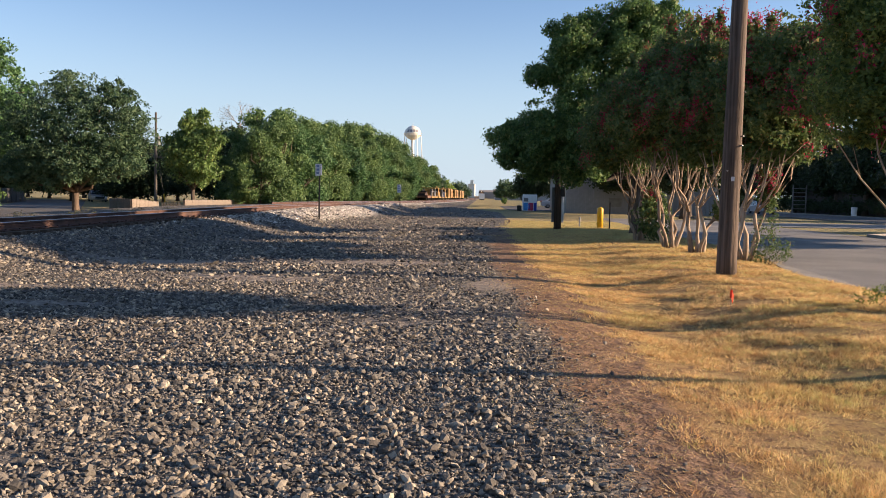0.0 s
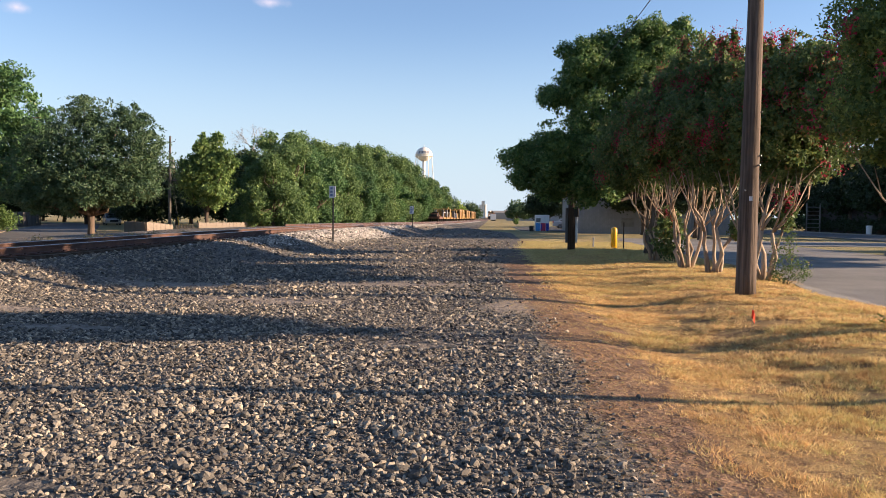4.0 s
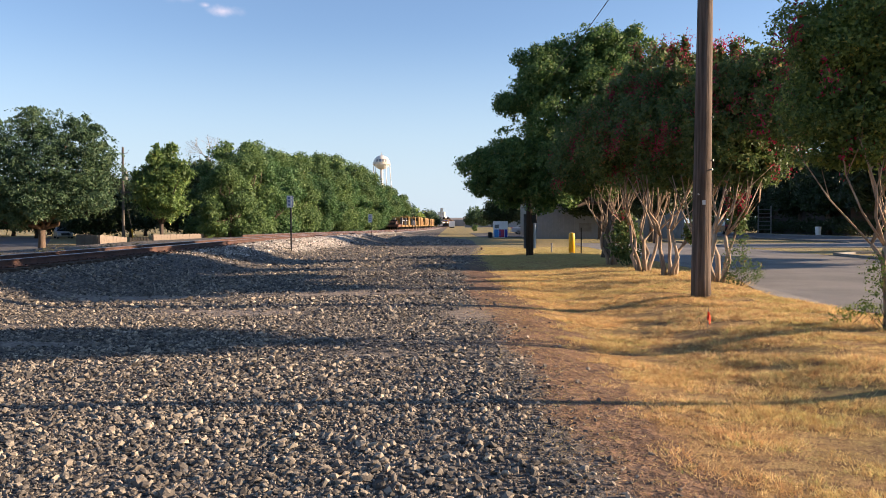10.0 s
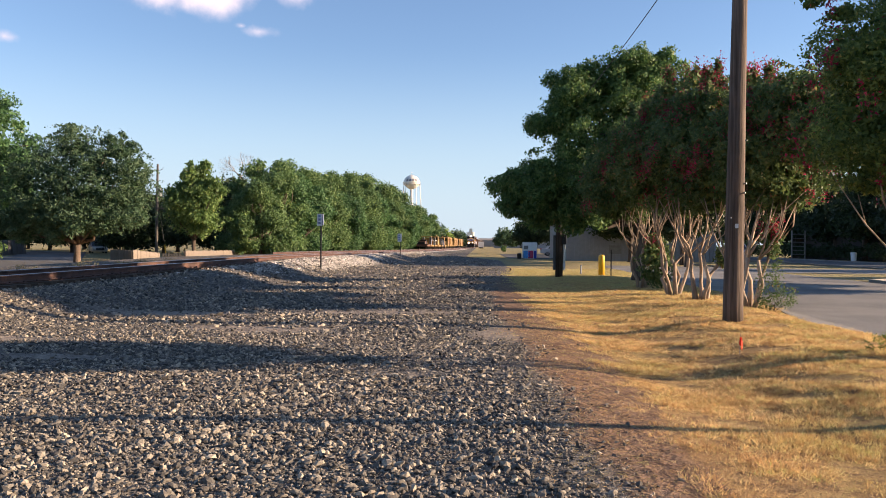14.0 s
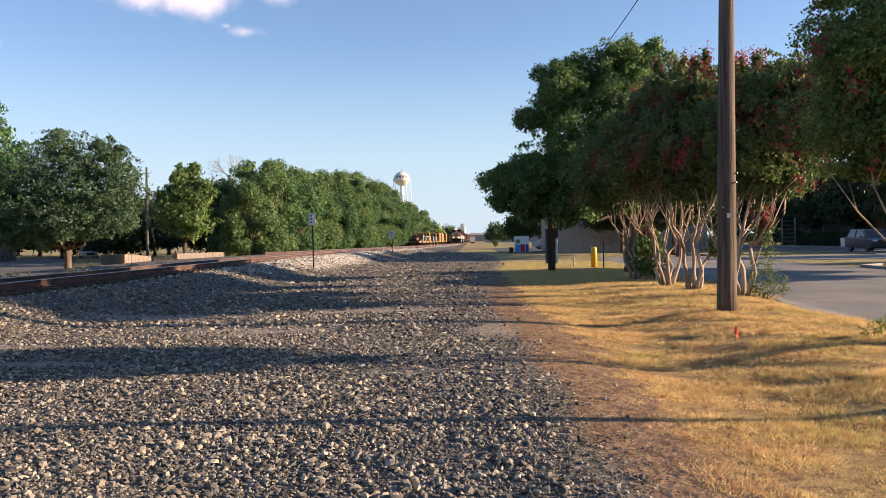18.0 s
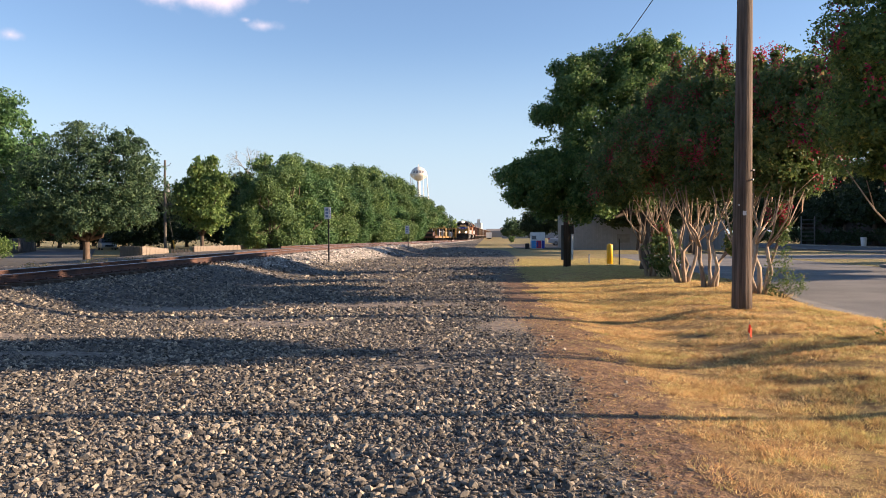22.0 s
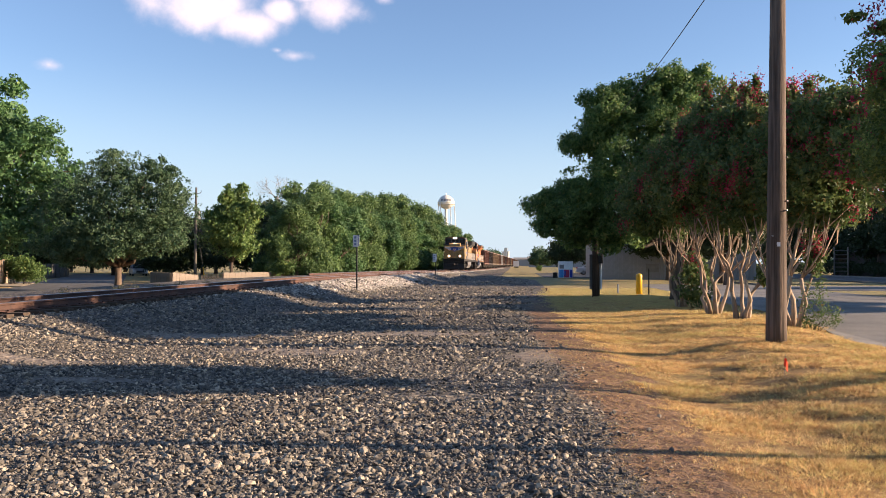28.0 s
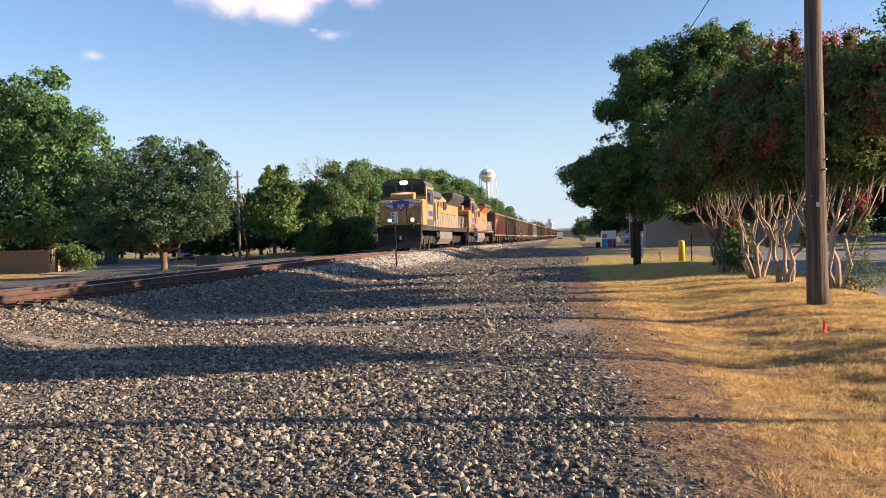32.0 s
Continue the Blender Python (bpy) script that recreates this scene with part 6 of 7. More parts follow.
def locomotive(label, body, lead, group="train"):
    t = thing("locomotive", pose(0, 0, 0), label, "locomotive", group)
    part("deck", Mesh().box(-1.52, 1.52, 0.5, 22.2, 1.32, 1.62), M_UNDER, t, "dark grey frame", bevel=0.03)
    part("sill_stripe", Mesh().box(-1.535, 1.535, 0.48, 22.22, 1.5, 1.56), M_UNDER if lead else body, t)
    for e, s in ((0.0, 1), (22.7, -1)):
        m = Mesh()
        m.prism([(e + s * 0.1, 0.18), (e + s * 0.55, 0.18), (e + s * 0.75, 0.95), (e + s * 0.75, 1.3), (e + s * 0.5, 1.3), (e + s * 0.45, 0.9)], -1.45, 1.45, "x")
        part("plow", m, M_UNDER, t, "black pilot plow")
        part("coupler", Mesh().box(-0.16, 0.16, e - 0.15 if s > 0 else e - 0.5, e + 0.5 if s > 0 else e + 0.15, 0.72, 1.0), M_UNDER, t, bevel=0.04)
        for q in (-1, 1):
            st = Mesh()
            for k in range(4):
                st.box(q * 1.5 - 0.26, q * 1.5 + 0.05, e + s * 0.5 - 0.18, e + s * 0.5 + 0.18, 0.35 + 0.3 * k, 0.39 + 0.3 * k)
            part("step_well", st, M_UNDER, t)
            part("corner_handrail", Mesh().tube([(q * 1.52, e + s * 0.42, 0.5), (q * 1.54, e + s * 0.42, 1.6), (q * 1.5, e + s * 0.5, 2.65), (q * 1.4, e + s * 0.9, 2.7)], 0.018, 6), M_TANK, t)
            part("uncoupling_hose", Mesh().tube([(q * 0.5, e + s * 0.1, 1.0), (q * 0.52, e - s * 0.05, 0.7), (q * 0.5, e + s * 0.1, 0.45)], 0.03, 5), M_BLACK, t)
    # nose
    nose = Mesh().prism([(1.35, 1.64), (2.6, 1.64), (2.6, 3.46), (1.62, 3.46), (1.42, 3.36), (1.3, 3.0)], -1.5, 1.5, "x")
    part("nose", nose, body, t, "broad yellow nose" if lead else "broad faded nose", bevel=0.09)
    part("nose_top", Mesh().prism([(1.6, 3.47), (2.6, 3.47), (2.6, 3.95), (2.0, 3.95), (1.68, 3.82)], -0.82, 0.82, "x"), body, t, bevel=0.05)
    part("nose_door", Mesh().box(-0.36, 0.36, 1.27, 1.31, 1.7, 3.0), body, t, bevel=0.02)
    for q in (-0.37, 0.37):
        part("door_seam", Mesh().box(q - 0.018, q + 0.018, 1.262, 1.30, 1.68, 3.02), M_BLACK, t)
    # cab
    cab = Mesh().prism([(-1.53, 1.64), (1.53, 1.64), (1.53, 4.4), (1.38, 4.7), (0.9, 4.84), (-0.9, 4.84), (-1.38, 4.7), (-1.53, 4.4)], 2.5, 5.3, "y")
    part("cab", cab, body, t, "cab with rounded roof", bevel=0.04)
    part("cab_roof", Mesh().prism([(-1.56, 4.38), (-1.4, 4.73), (-0.9, 4.89), (0.9, 4.89), (1.4, 4.73), (1.56, 4.38), (1.52, 4.37), (1.36, 4.68), (0.88, 4.82), (-0.88, 4.82), (-1.36, 4.68), (-1.52, 4.37)], 2.3, 5.4, "y"), M_GREY_L, t, "dark grey roof")
    part("visor", Mesh().box(-1.3, 1.3, 2.42, 2.5, 4.5, 4.66), M_GREY_L, t)
    part("front_band", Mesh().box(-1.51, 1.51, 2.44, 2.498, 3.66, 4.52), M_GREY_L, t, "dark window surround")
    for x0, x1 in ((-1.4, -0.62), (-0.5, -0.06), (0.06, 0.5), (0.62, 1.4)):
        part("windscreen", Mesh().box(x0, x1, 2.425, 2.443, 3.8 if abs(x0 + x1) > 1.5 else 4.08, 4.46), M_GLASS_D, t, bevel=0.01)
    for q in (-1, 1):
        for y0, y1 in ((2.85, 3.75), (3.85, 4.85)):
            part("side_window", Mesh().box(min(q * 1.532, q * 1.56), max(q * 1.532, q * 1.56), y0, y1, 3.15, 4.2), M_GLASS_D, t)
        part("cab_rear_panel", Mesh().box(min(q * 1.532, q * 1.55), max(q * 1.532, q * 1.55), 2.6, 5.2, 1.7, 2.1), M_GREY_L, t)
        part("cab_mirror", Mesh().box(min(q * 1.6, q * 1.75), max(q * 1.6, q * 1.75), 2.75, 2.82, 3.3, 3.9), M_GREY_L, t)
        part("cab_number", Mesh().box(min(q * 1.532, q * 1.545), max(q * 1.532, q * 1.545), 3.1, 4.6, 2.35, 2.7), M_WING, t)
        part("side_vent", Mesh().box(min(q * 1.532, q * 1.56), max(q * 1.532, q * 1.56), 4.9, 5.25, 2.0, 4.0), M_GREY_L, t)
        for k in range(3):
            part("locker_grille", Mesh().box(min(q * 1.3, q * 1.52), max(q * 1.3, q * 1.52), 5.42 + 0.62 * k, 5.95 + 0.62 * k, 2.2, 3.4), M_UNDER if k % 2 == 0 else body, t)
    # head and ditch lights
    for x, y, z, r in ((-0.13, 2.37, 4.66, 0.125), (0.13, 2.37, 4.66, 0.125), (-0.78, 1.12, 2.05, 0.12), (0.78, 1.12, 2.05, 0.12)):
        hous = part("light_housing", Mesh().lathe([(0.0, y + 0.2), (r + 0.05, y + 0.2), (r + 0.05, y + 0.02), (r, y + 0.02)], 14, (x, 0, z), "y"), M_GREY_L, t)
        part("headlight" if z > 4 else "ditch_light", Mesh().lathe([(0.0, y + 0.06), (r, y + 0.05), (r * 0.8, y), (0.0, y - 0.01)], 14, (x, 0, z), "y"), M_LAMP if lead else M_GLASS_D, hous, "glowing lamp" if lead else "")
    part("headlight_box", Mesh().box(-0.4, 0.4, 2.4, 2.6, 4.5, 4.82), M_GREY_L, t, bevel=0.03)
    if lead:
        # wings and shield
        for q in (-1, 1):
            part("wing_field", Mesh().prism([(q * 0.22, 3.34), (q * 0.22, 2.86), (q * 0.62, 2.9), (q * 1.05, 3.08), (q * 1.4, 3.3)], 1.235, 1.3, "y"), M_WING, t, "blue wing panel")
            for k in range(6):
                x0, x1, z0 = 0.62 - 0.02 * k, 1.5 - 0.15 * k, 3.34 - 0.085 * k
                m = Matrix.Translation((q * x0, 1.2 + 0.004 * k, z0)) @ Matrix.Rotation(-q * 0.03, 4, "Y")
                part("feather", Mesh().box(min(0, q * (x1 - x0)), max(0, q * (x1 - x0)), -0.02, 0.1, -0.024, 0.024, m), M_WINGW, t, "white wing bar")
        part("shield", Mesh().prism([(-0.3, 3.36), (-0.31, 2.92), (0, 2.66), (0.31, 2.92), (0.3, 3.36), (0, 3.42)], 1.19, 1.26, "y"), M_WING, t, "blue shield emblem")
        part("shield_face", Mesh().prism([(-0.2, 3.1), (-0.22, 2.97), (0, 2.79), (0.22, 2.97), (0.2, 3.1)], 1.18, 1.189, "y"), M_WINGW, t)
        for k in range(3):
            part("shield_bar", Mesh().box(-0.13 + 0.1 * k, -0.07 + 0.1 * k, 1.168, 1.179, 2.86, 3.08), M_STRIPE_R, t, "red shield bar")
    for q in (-1, 1):
        part("nose_grab", Mesh().tube([(q * 0.62, 1.24, 2.3), (q * 0.7, 1.2, 2.75), (q * 1.1, 1.22, 2.95)], 0.02, 5), M_UNDER, t)
        part("corner_step_plate", Mesh().box(min(q * 1.05, q * 1.5), max(q * 1.05, q * 1.5), 0.34, 0.4, 1.2, 1.6), M_UNDER, t)
    part("anticlimber", Mesh().box(-1.0, 1.0, 0.32, 0.7, 1.5, 1.72), M_UNDER, t, bevel=0.03)
    part("walkway_edge", Mesh().box(-1.3, 1.3, 0.3, 0.72, 1.725, 1.8), body, t)
    # long hood
    hood = Mesh().prism([(-0.92, 1.62), (0.92, 1.62), (0.92, 3.95), (0.6, 4.3), (-0.6, 4.3), (-0.92, 3.95)], 5.3, 21.2, "y")
    part("long_hood", hood, body, t, "long engine hood", bevel=0.03)
    part("hood_roof", Mesh().prism([(-0.7, 4.18), (0.7, 4.18), (0.6, 4.36), (-0.6, 4.36)], 5.3, 21.1, "y"), M_GREY_L, t, "dark roof")
    part("dynamic_brake", Mesh().prism([(-1.12, 3.95), (-0.93, 3.8), (0.93, 3.8), (1.12, 3.95), (1.12, 4.34), (-1.12, 4.34)], 6.6, 11.2, "y"), M_GREY_L, t, bevel=0.03)
    part("radiator", Mesh().prism([(-1.5, 4.1), (-0.93, 3.6), (0.93, 3.6), (1.5, 4.1), (1.5, 4.45), (-1.5, 4.45)], 14.6, 21.0, "y"), M_GREY_L if lead else body, t, "flared radiator section", bevel=0.03)
    part("radiator_top", Mesh().box(-1.52, 1.52, 14.5, 21.1, 4.45, 4.55), M_GREY_L, t)
    for q in (-1, 1):
        part("radiator_grille", Mesh().box(min(q * 1.5, q * 1.52), max(q * 1.5, q * 1.52), 15, 20.8, 4.12, 4.42), M_UNDER, t)
        for k in range(14):
            part("hood_door", Mesh().box(min(q * 0.92, q * 0.95), max(q * 0.92, q * 0.95), 7.4 + 0.95 * k, 8.27 + 0.95 * k, 1.8, 3.05), body, t)
        for k in range(7 if lead else 5):
            part("flank_mark", Mesh().box(min(q * 0.951, q * 0.965), max(q * 0.951, q * 0.965), 10.0 + 0.75 * k, 10.45 + 0.75 * k, 3.25, 3.7), M_FLANK, t)
        for k in range(17):
            part("handrail_post", Mesh().tube([(q * 1.47, 5.6 + 0.95 * k, 1.6), (q * 1.47, 5.6 + 0.95 * k, 2.68)], 0.028, 5), M_WINGW, t)
        part("handrail", Mesh().tube([(q * 1.47, 5.5, 2.66), (q * 1.47, 21.2, 2.66)], 0.025, 5), M_GREY_L, t)
    for q in (-1, 1):
        for k, (y0, y1, z0, z1) in enumerate(((5.5, 6.3, 2.5, 3.3), (5.5, 6.3, 3.4, 3.85), (7.6, 8.6, 3.25, 3.7), (12.9, 14.2, 3.1, 3.75))):
            part("intake_screen", Mesh().box(min(q * 0.951, q * 0.985), max(q * 0.951, q * 0.985), y0, y1, z0, z1), M_UNDER, t, "black mesh screen")
        part("walkway_shadow_box", Mesh().box(min(q * 0.95, q * 1.3), max(q * 0.95, q * 1.3), 6.4, 7.3, 1.64, 2.3), M_GREY_L, t, bevel=0.03)
    part("exhaust", Mesh().box(-0.35, 0.35, 11, 12.2, 4.3, 4.55), M_UNDER, t)
    for y in (9.8, 13.6, 14.6):
        part("roof_hatch", Mesh().lathe([(0.45, 4.36), (0.45, 4.5), (0.0, 4.52)], 12, (0, y, 0)), M_GREY_L, t)
    part("horn", Mesh().tube([(-0.3, 6.0, 4.45), (0.3, 6.0, 4.5)], [0.05, 0.09], 6), M_STEEL, t)
    part("fuel_tank", Mesh().prism([(-1.42, 0.75), (-1.1, 0.32), (1.1, 0.32), (1.42, 0.75), (1.42, 1.3), (-1.42, 1.3)], 8.3, 14.2, "y"), M_TANK, t, "grey fuel tank", bevel=0.05)
    for q in (-1, 1):
        part("air_reservoir", Mesh().tube([(q * 1.25, 7.0, 1.05), (q * 1.25, 8.2, 1.05)], 0.18, 10), M_UNDER, t)
    wheels = []
    for y0 in (2.2, 15.4):
        axles = [y0 + 0.9, y0 + 2.75, y0 + 4.6]
        truck_frame(t, y0, y0 + 5.4, axles)
        wheels += [wheelset(t, a) for a in axles]
    return t, wheels


def hopper(mat, label):
    t = thing("hopper_car", pose(0, 0, 0), label, "freight car", "train")
    L = 16.2
    body = Mesh().prism([(0.7, 3.75), (L - 0.7, 3.75), (L - 0.7, 2.3), (L - 3.0, 1.05), (3.0, 1.05), (0.7, 2.3)], -1.52, 1.52, "x")
    part("body", body, mat, t, "steel hopper body")
    part("top_chord", Mesh().box(-1.62, 1.62, 0.62, L - 0.62, 3.7, 3.86), mat, t)
    part("side_sill", Mesh().box(-1.58, 1.58, 0.5, L - 0.5, 1.0, 1.22), mat, t)
    for q in (-1, 1):
        for k in range(11):
            y = 1.0 + 1.42 * k
            part("side_rib", Mesh().box(min(q * 1.52, q * 1.62), max(q * 1.52, q * 1.62), y - 0.06, y + 0.06, 1.22, 3.7), mat, t)
        part("lettering", Mesh().box(min(q * 1.521, q * 1.528), max(q * 1.521, q * 1.528), 2.6, 3.8, 2.7, 3.1), M_WINGW, t)
        for e in (0.35, L - 0.35):
            lad = Mesh()
            for k in range(7):
                lad.box(q * 1.45 - 0.18, q * 1.45 + 0.1, e - 0.02, e + 0.02, 1.0 + 0.4 * k, 1.03 + 0.4 * k)
            lad.box(q * 1.55 - 0.03, q * 1.55 + 0.03, e - 0.03, e + 0.03, 0.8, 3.6)
            part("ladder", lad, mat, t)
    for e in (0.7, L - 0.7):
        part("end_post", Mesh().box(-1.5, 1.5, e - 0.08, e + 0.08, 3.1, 3.75), mat, t)
        part("end_platform", Mesh().box(-1.5, 1.5, min(e, 0.1 if e < 2 else L - 0.1), max(e, 0.1 if e < 2 else L - 0.1), 0.95, 1.15), M_UNDER, t)
        part("coupler", Mesh().box(-0.15, 0.15, -0.25 if e < 2 else L - 0.3, 0.3 if e < 2 else L + 0.25, 0.72, 0.98), M_UNDER, t)
    for k in range(3):
        part("discharge_chute", Mesh().prism([(4.0 + 3 * k, 1.05), (6.2 + 3 * k, 1.05), (5.5 + 3 * k, 0.4), (4.7 + 3 * k, 0.4)], -1.1, 1.1, "x"), M_UNDER, t)
    for y in (1.1, L - 3.1):
        truck_frame(t, y - 0.2, y + 2.2, [y + 0.2, y + 1.9])
        for a in (y + 0.2, y + 1.9):
            wheelset(t, a, 0.46)
    return t


def along(y, length, off=0.0):
    """The pose on the track of a vehicle whose front is at y."""
    a = Vector((track_x(y) + off, y, float(rail_z(y))))
    b = Vector((track_x(y + length) + off, y + length, float(rail_z(y + length))))
    d = b - a
    return Matrix.Translation(a) @ Matrix.Rotation(-math.atan2(d.x, d.y), 4, "Z") @ Matrix.Rotation(math.atan2(d.z, d.y), 4, "X")


def machine(kind, y, seed):
    """A yellow track-maintenance machine standing on the siding."""
    t = thing("track_machine", along(y, 8.0, -4.4), "yellow track maintenance machine parked on the siding" if kind else "rusty brown flat machine parked on the siding", "rail machine", "track machines")
    mat = M_MOW if kind else M_MOW2
    part("chassis", Mesh().box(-1.2, 1.2, 0.3, 7.8, 0.6, 0.95), mat, t, bevel=0.03)
    for a in (1.6, 6.2):
        part("wheelset", Mesh().tube([(-0.85, a, 0.38), (-0.65, a, 0.38)], 0.38, 14).tube([(0.65, a, 0.38), (0.85, a, 0.38)], 0.38, 14).tube([(-0.7, a, 0.38), (0.7, a, 0.38)], 0.06, 8), M_UNDER, t)
    if kind == 0:
        part("cargo_deck", Mesh().box(-1.3, 1.3, 0.2, 7.9, 0.95, 1.1), M_RUST, t)
        for k in range(4):
            part("tool_box", Mesh().box(-0.9 + 0.1 * k, 0.6, 0.8 + 1.7 * k, 1.9 + 1.7 * k, 1.1, 1.5 + 0.25 * (k % 3)), M_MOW2 if k % 2 else M_UNDER, t, bevel=0.03)
    elif kind == 1:
        part("operator_cab", Mesh().box(-1.0, 1.0, 0.9, 2.8, 0.95, 3.1), mat, t, "cab with dark windows", bevel=0.05)
        part("cab_window", Mesh().box(-0.85, 0.85, 0.88, 0.898, 1.9, 2.8), M_GLASS, t)
        part("engine_cover", Mesh().box(-0.9, 0.9, 3.6, 6.4, 0.95, 2.1), mat, t, bevel=0.06)
        part("boom", Mesh().tube([(0.2, 6.8, 1.0), (0.2, 6.2, 3.2), (0.3, 3.4, 3.4), (0.3, 2.9, 2.8)], 0.14, 6), mat, t)
        part("exhaust", Mesh().tube([(-0.5, 4.4, 2.1), (-0.5, 4.4, 2.9)], 0.07, 6), M_UNDER, t)
    elif kind == 2:
        for q in (-1, 1):
            part("work_head", Mesh().box(q * 0.8 - 0.25, q * 0.8 + 0.25, 2.4, 3.4, 0.6, 2.6), M_STEEL, t, bevel=0.03)
            part("guard_rail", Mesh().tube([(q * 1.15, 0.5, 0.95), (q * 1.15, 0.5, 2.0), (q * 1.15, 7.4, 2.0), (q * 1.15, 7.4, 0.95)], 0.04, 5), M_WINGW, t)
        part("hydraulic_tank", Mesh().box(-0.8, 0.8, 4.4, 6.6, 0.95, 2.5), mat, t, bevel=0.05)
        part("canopy", Mesh().box(-1.1, 1.1, 0.6, 2.2, 2.7, 2.82), mat, t)
        for q in (-1, 1):
            part("canopy_post", Mesh().tube([(q, 0.7, 0.95), (q, 0.7, 2.7)], 0.05, 5), M_UNDER, t)
    else:
        part("body", Mesh().box(-1.25, 1.25, 0.5, 7.6, 0.95, 3.3), mat, t, "tall boxy yellow body", bevel=0.06)
        for k in range(4):
            part("panel", Mesh().box(1.25, 1.27, 0.8 + 1.7 * k, 2.2 + 1.7 * k, 1.2, 2.8), M_MOW2 if k % 2 else mat, t)
        part("front_window", Mesh().box(-0.9, 0.9, 0.48, 0.498, 2.1, 3.0), M_GLASS, t)
        part("roof_rack", Mesh().box(-0.9, 0.9, 1.5, 6.5, 3.3, 3.5), M_UNDER, t)


for i, (kind, y) in enumerate(((0, 167), (2, 177), (2, 187), (1, 198), (2, 210), (1, 222), (3, 234), (3, 246), (1, 258), (3, 270), (3, 282), (1, 294), (3, 306), (3, 320), (3, 333))):
    machine(kind, y, i)

# ---------------------------------------------------------------- road vehicles (front at y = 0 facing -y)
def road_car(label, category, paint, tall, length=4.7, width=1.82):
    t = thing("car", pose(0, 0, 0), label, category)
    h = {"sedan": 1.44, "suv": 1.75, "van": 1.78}[tall]
    L, w = length, width / 2
    belt = 0.62 * h
    if tall == "sedan":
        body = [(0.05, 0.35), (0.0, 0.62), (0.15, 0.78), (1.35, 0.95), (L - 0.9, 1.0), (L - 0.05, 0.98), (L, 0.6), (L - 0.08, 0.3), (0.3, 0.22)]
        cabin = [(1.35, 0.94), (2.15, h), (3.3, h), (L - 0.75, 0.99)]
    else:
        body = [(0.05, 0.4), (0.0, 0.75), (0.2, 0.98), (1.15, 1.1), (L - 0.4, 1.14), (L - 0.03, 1.1), (L, 0.6), (L - 0.08, 0.34), (0.3, 0.28)]
        cabin = [(1.15, 1.09), (1.85, h), (L - 0.55, h), (L - 0.08, 1.12)]
    part("body", Mesh().prism(body, -w, w, "x"), paint, t, "glossy painted body", bevel=0.07)
    m = Mesh()
    n = len(cabin)
    vs = [(-w + (0.05 if p[1] < h - 0.05 else 0.2), p[0], p[1]) for p in cabin] + [(w - (0.05 if p[1] < h - 0.05 else 0.2), p[0], p[1]) for p in cabin]
    m.add(vs, [tuple(range(n))[::-1], tuple(range(n, 2 * n))] + [(i, (i + 1) % n, n + (i + 1) % n, n + i) for i in range(n)])
    part("greenhouse", m, M_GLASS, t, "dark tinted windows", bevel=0.04)
    r0, r1 = cabin[1][0], cabin[2][0]
    part("roof", Mesh().box(-w + 0.2, w - 0.2, r0 + 0.05, r1, h - 0.015, h + 0.03), paint, t, bevel=0.02)
    for q in (-1, 1):
        for p0, p1 in ((cabin[0], cabin[1]), (cabin[3], cabin[2]), (((cabin[1][0] + cabin[2][0]) / 2, belt + 0.1), ((cabin[1][0] + cabin[2][0]) / 2, h))):
            part("pillar", Mesh().tube([(q * (w - 0.05), p0[0], p0[1]), (q * (w - 0.19), p1[0], p1[1])], 0.045, 6), paint, t)
        part("mirror", Mesh().box(min(q * w, q * (w + 0.16)), max(q * w, q * (w + 0.16)), 1.55, 1.65, belt + 0.02, belt + 0.16), paint, t, bevel=0.02)
        part("headlight", Mesh().box(min(q * (w - 0.45), q * (w - 0.08)), max(q * (w - 0.45), q * (w - 0.08)), 0.0, 0.12, belt - 0.27, belt - 0.14), M_WINGW, t, bevel=0.02)
        part("tail_light", Mesh().box(min(q * (w - 0.3), q * (w - 0.03)), max(q * (w - 0.3), q * (w - 0.03)), L - 0.1, L + 0.01, belt - 0.12, belt + 0.12), M_STRIPE_R, t, bevel=0.02)
        for y in (0.85, L - 0.9):
            tyre = part("wheel", Mesh().lathe([(0.12, -0.1), (0.3, -0.1), (0.33, -0.06), (0.33, 0.06), (0.3, 0.1), (0.12, 0.1)], 18, (0, 0, 0), "x"), M_BLACK, t, at=pose(q * (w - 0.1), y, 0.33))
            part("rim", Mesh().lathe([(0.0, -0.04), (0.2, -0.05), (0.21, 0.0), (0.2, 0.105), (0.05, 0.115), (0.0, 0.1)] if q > 0 else [(0.0, -0.1), (0.05, -0.115), (0.2, -0.105), (0.21, 0.0), (0.0, 0.02)], 14, (0, 0, 0), "x"), M_STEEL, tyre)
    part("grille", Mesh().box(-0.5, 0.5, -0.015, 0.06, 0.42, belt - 0.2), M_BLACK, t)
    part("plate", Mesh().box(-0.2, 0.2, L, L + 0.015, 0.6, 0.72), M_WINGW, t)
    part("bumper", Mesh().box(-w + 0.05, w - 0.05, L - 0.12, L + 0.04, 0.36, 0.54), M_BLACK if tall != "sedan" else paint, t, bevel=0.03)
    return t


P_WHITE, P_GREY, P_DARK, P_BLUE, P_SILVER = (car_paint(n, c) for n, c in (("paint_white", (0.62, 0.62, 0.62)), ("paint_grey", (0.30, 0.31, 0.33)), ("paint_black", (0.007, 0.007, 0.009)), ("paint_navy", (0.05, 0.06, 0.085)), ("paint_silver", (0.45, 0.46, 0.48))))


def parked(x, y, rz, *a):
    c = road_car(*a)
    c.matrix_basis = pose(x, y, float(ground_z(x, y)) + 0.04, 0, 0, rz)


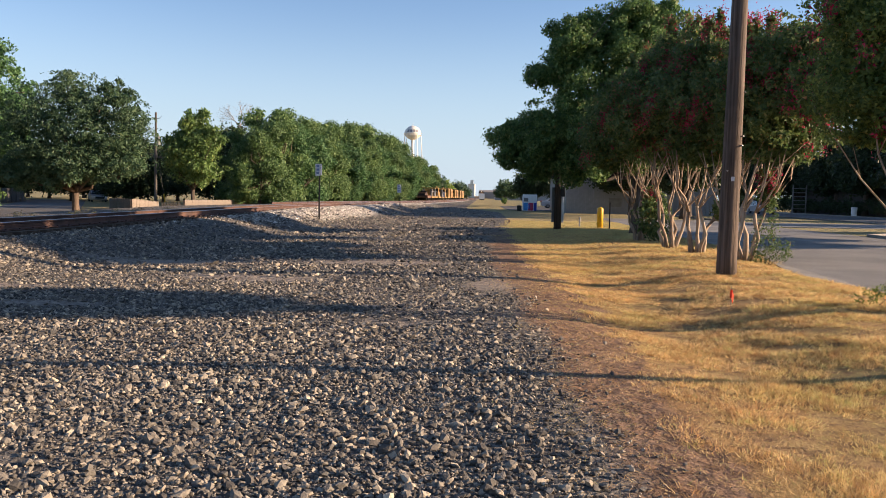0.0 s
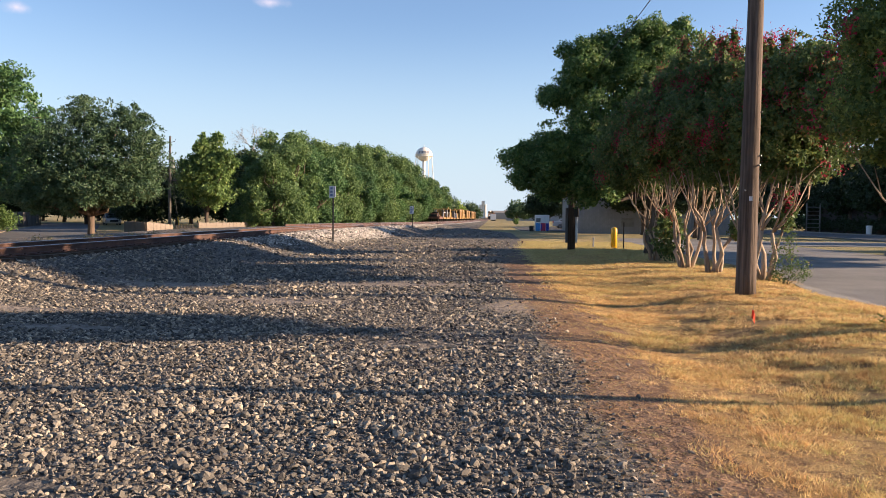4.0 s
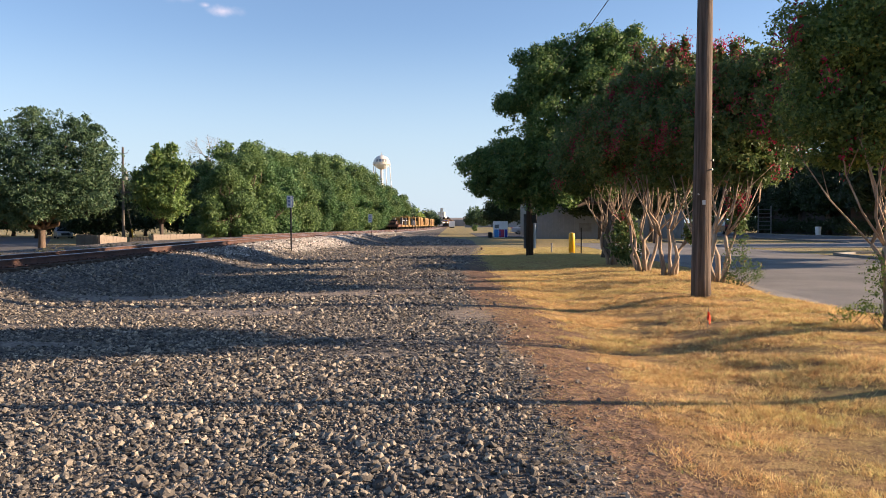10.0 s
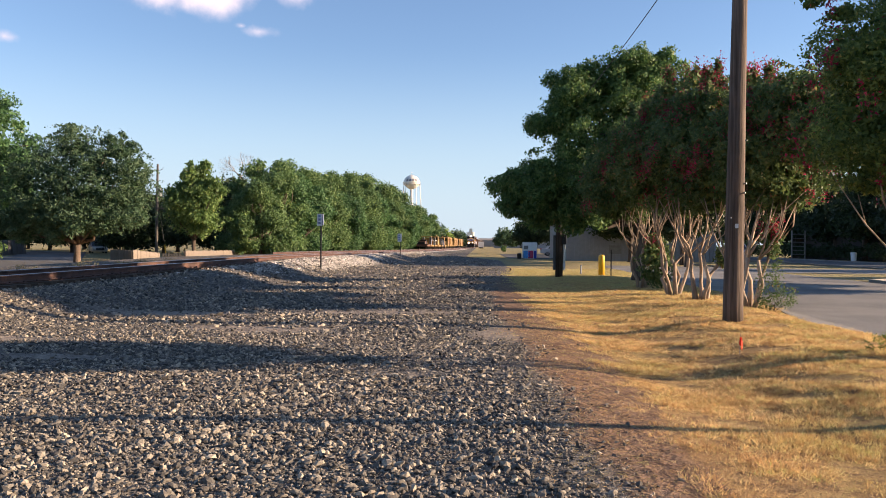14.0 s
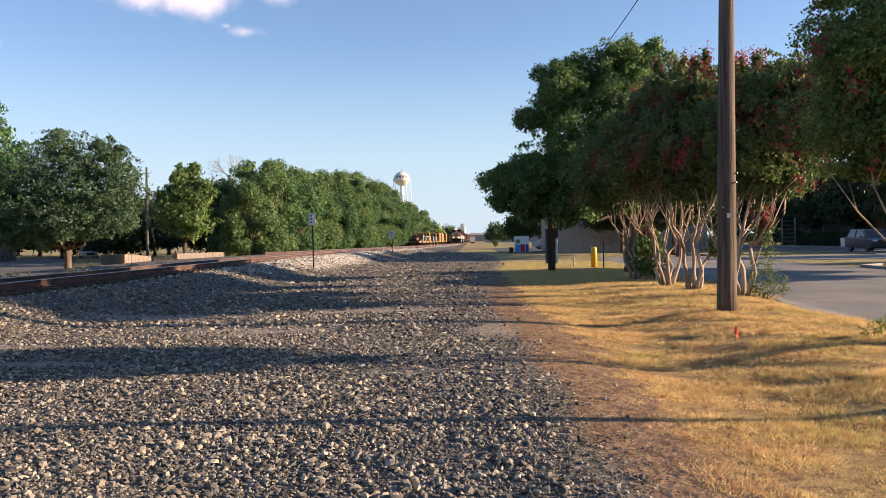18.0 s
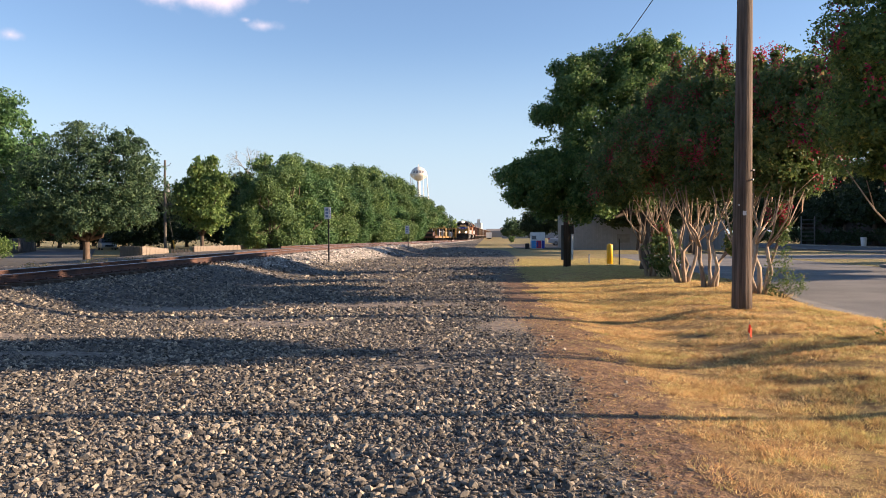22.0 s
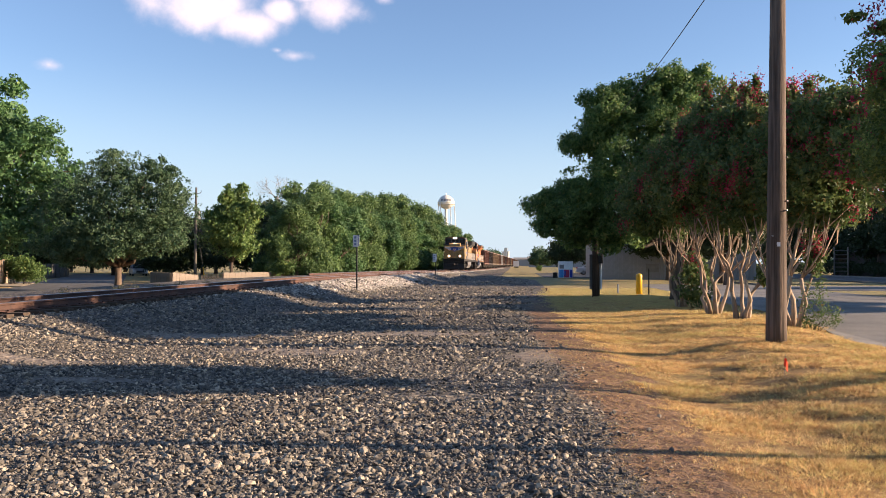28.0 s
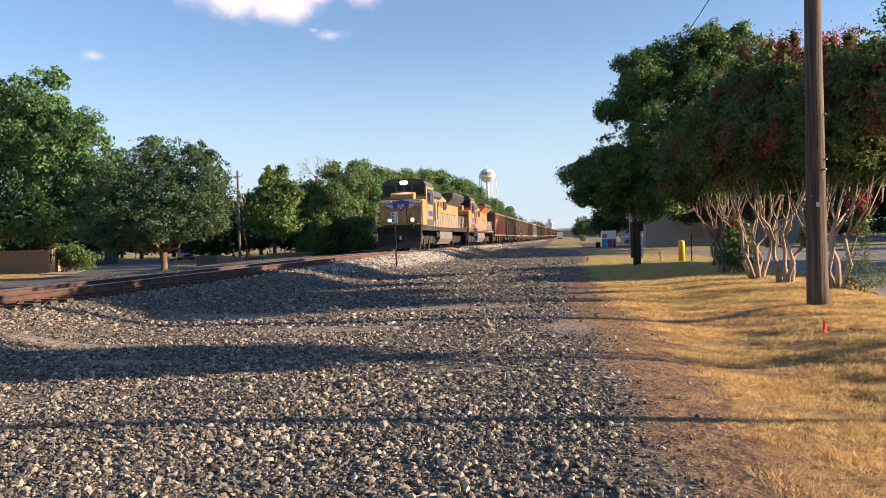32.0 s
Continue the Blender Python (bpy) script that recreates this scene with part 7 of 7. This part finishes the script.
parked(-48.3, 102.0, 32, "white sedan parked on the side street", "car", P_WHITE, "sedan")
for k, (px_, pt) in enumerate(((12.8, P_SILVER), (17.8, P_DARK), (22.8, P_WHITE), (27.0, P_DARK))):
    parked(px_, 112 + k * 0.4, 90, "car parked on the apron behind the kiosk", "car", pt, "suv" if k % 2 else "sedan")

TRAIN_V, TRAIN_0 = 15.8, 54.4 + 15.8 * 32 - 1.2
lead_loco, lead_wheels = locomotive("lead freight locomotive in yellow and grey with lit headlights", M_UY, True)
rear_loco, rear_wheels = locomotive("second freight locomotive in faded orange yellow", M_UO, False)
cars = []
protos = [hopper(m, l) for m, l in zip(M_HOP, ("brown steel hopper car", "red-oxide steel hopper car", "dark brown steel hopper car", "tan steel hopper car", "silver grey steel hopper car"))]
ORDER = (1, 2, 3, 3, 0, 4, 0, 2, 1, 3, 0, 2, 3, 1, 0, 3, 2, 0, 1, 3, 2, 0, 3, 1, 2, 0)
used = set()
for k in ORDER:
    cars.append(copy_thing(protos[k], Matrix.Identity(4)) if k in used else protos[k])
    used.add(k)

MOVERS = [
    # thing, lane x, time at which the nose passes y = 80, speed along +y
    (road_car("white sedan driving along the street", "car", P_WHITE, "sedan"), 32.0, 0.74, -17.5),
    (road_car("silver minivan driving along the street", "car", P_SILVER, "van", 5.0, 1.95), 30.0, 6.62, -16.0),
    (road_car("black sport utility vehicle driving away", "car", P_DARK, "suv", 4.8, 1.95), 34.4, 8.5, 17.0),
    (road_car("white sport utility vehicle driving along the street", "car", P_WHITE, "suv", 5.0, 1.98), 31.0, 15.1, -17.0),
    (road_car("dark grey crossover driving along the street", "car", P_BLUE, "suv", 4.6, 1.88), 31.5, 17.06, -17.0),
]


def motions():
    """Everything that moves: the train on its track, its wheels, the cars on the street."""
    times = [0.0] + [k * 1.0 for k in range(1, 33)]
    front = [(lead_loco, 22.7, 0.0), (rear_loco, 22.7, 23.2)] + [(c, 16.2, 46.4 + 16.8 * k) for k, c in enumerate(cars)]
    for ob, length, behind in front:
        walk(ob, [(t, along(TRAIN_0 - TRAIN_V * t + behind, length)) for t in times])
    for w in lead_wheels + rear_wheels:
        y, r = w.location.y, w.location.z
        step = 1 / FPS
        walk(w, [(k * step, Matrix.Translation((0, y, r)) @ Matrix.Rotation(k * step * TRAIN_V / r, 4, "X")) for k in range(32 * FPS + 1)])
    for ob, x, t80, v in MOVERS:
        rows = []
        for t in times:
            y = 80 + v * (t - t80)
            rows.append((t, pose(x, y, float(ground_z(x, 80)) + 0.03, 0, 0, 0 if v < 0 else 180)))
        walk(ob, rows)


motions()
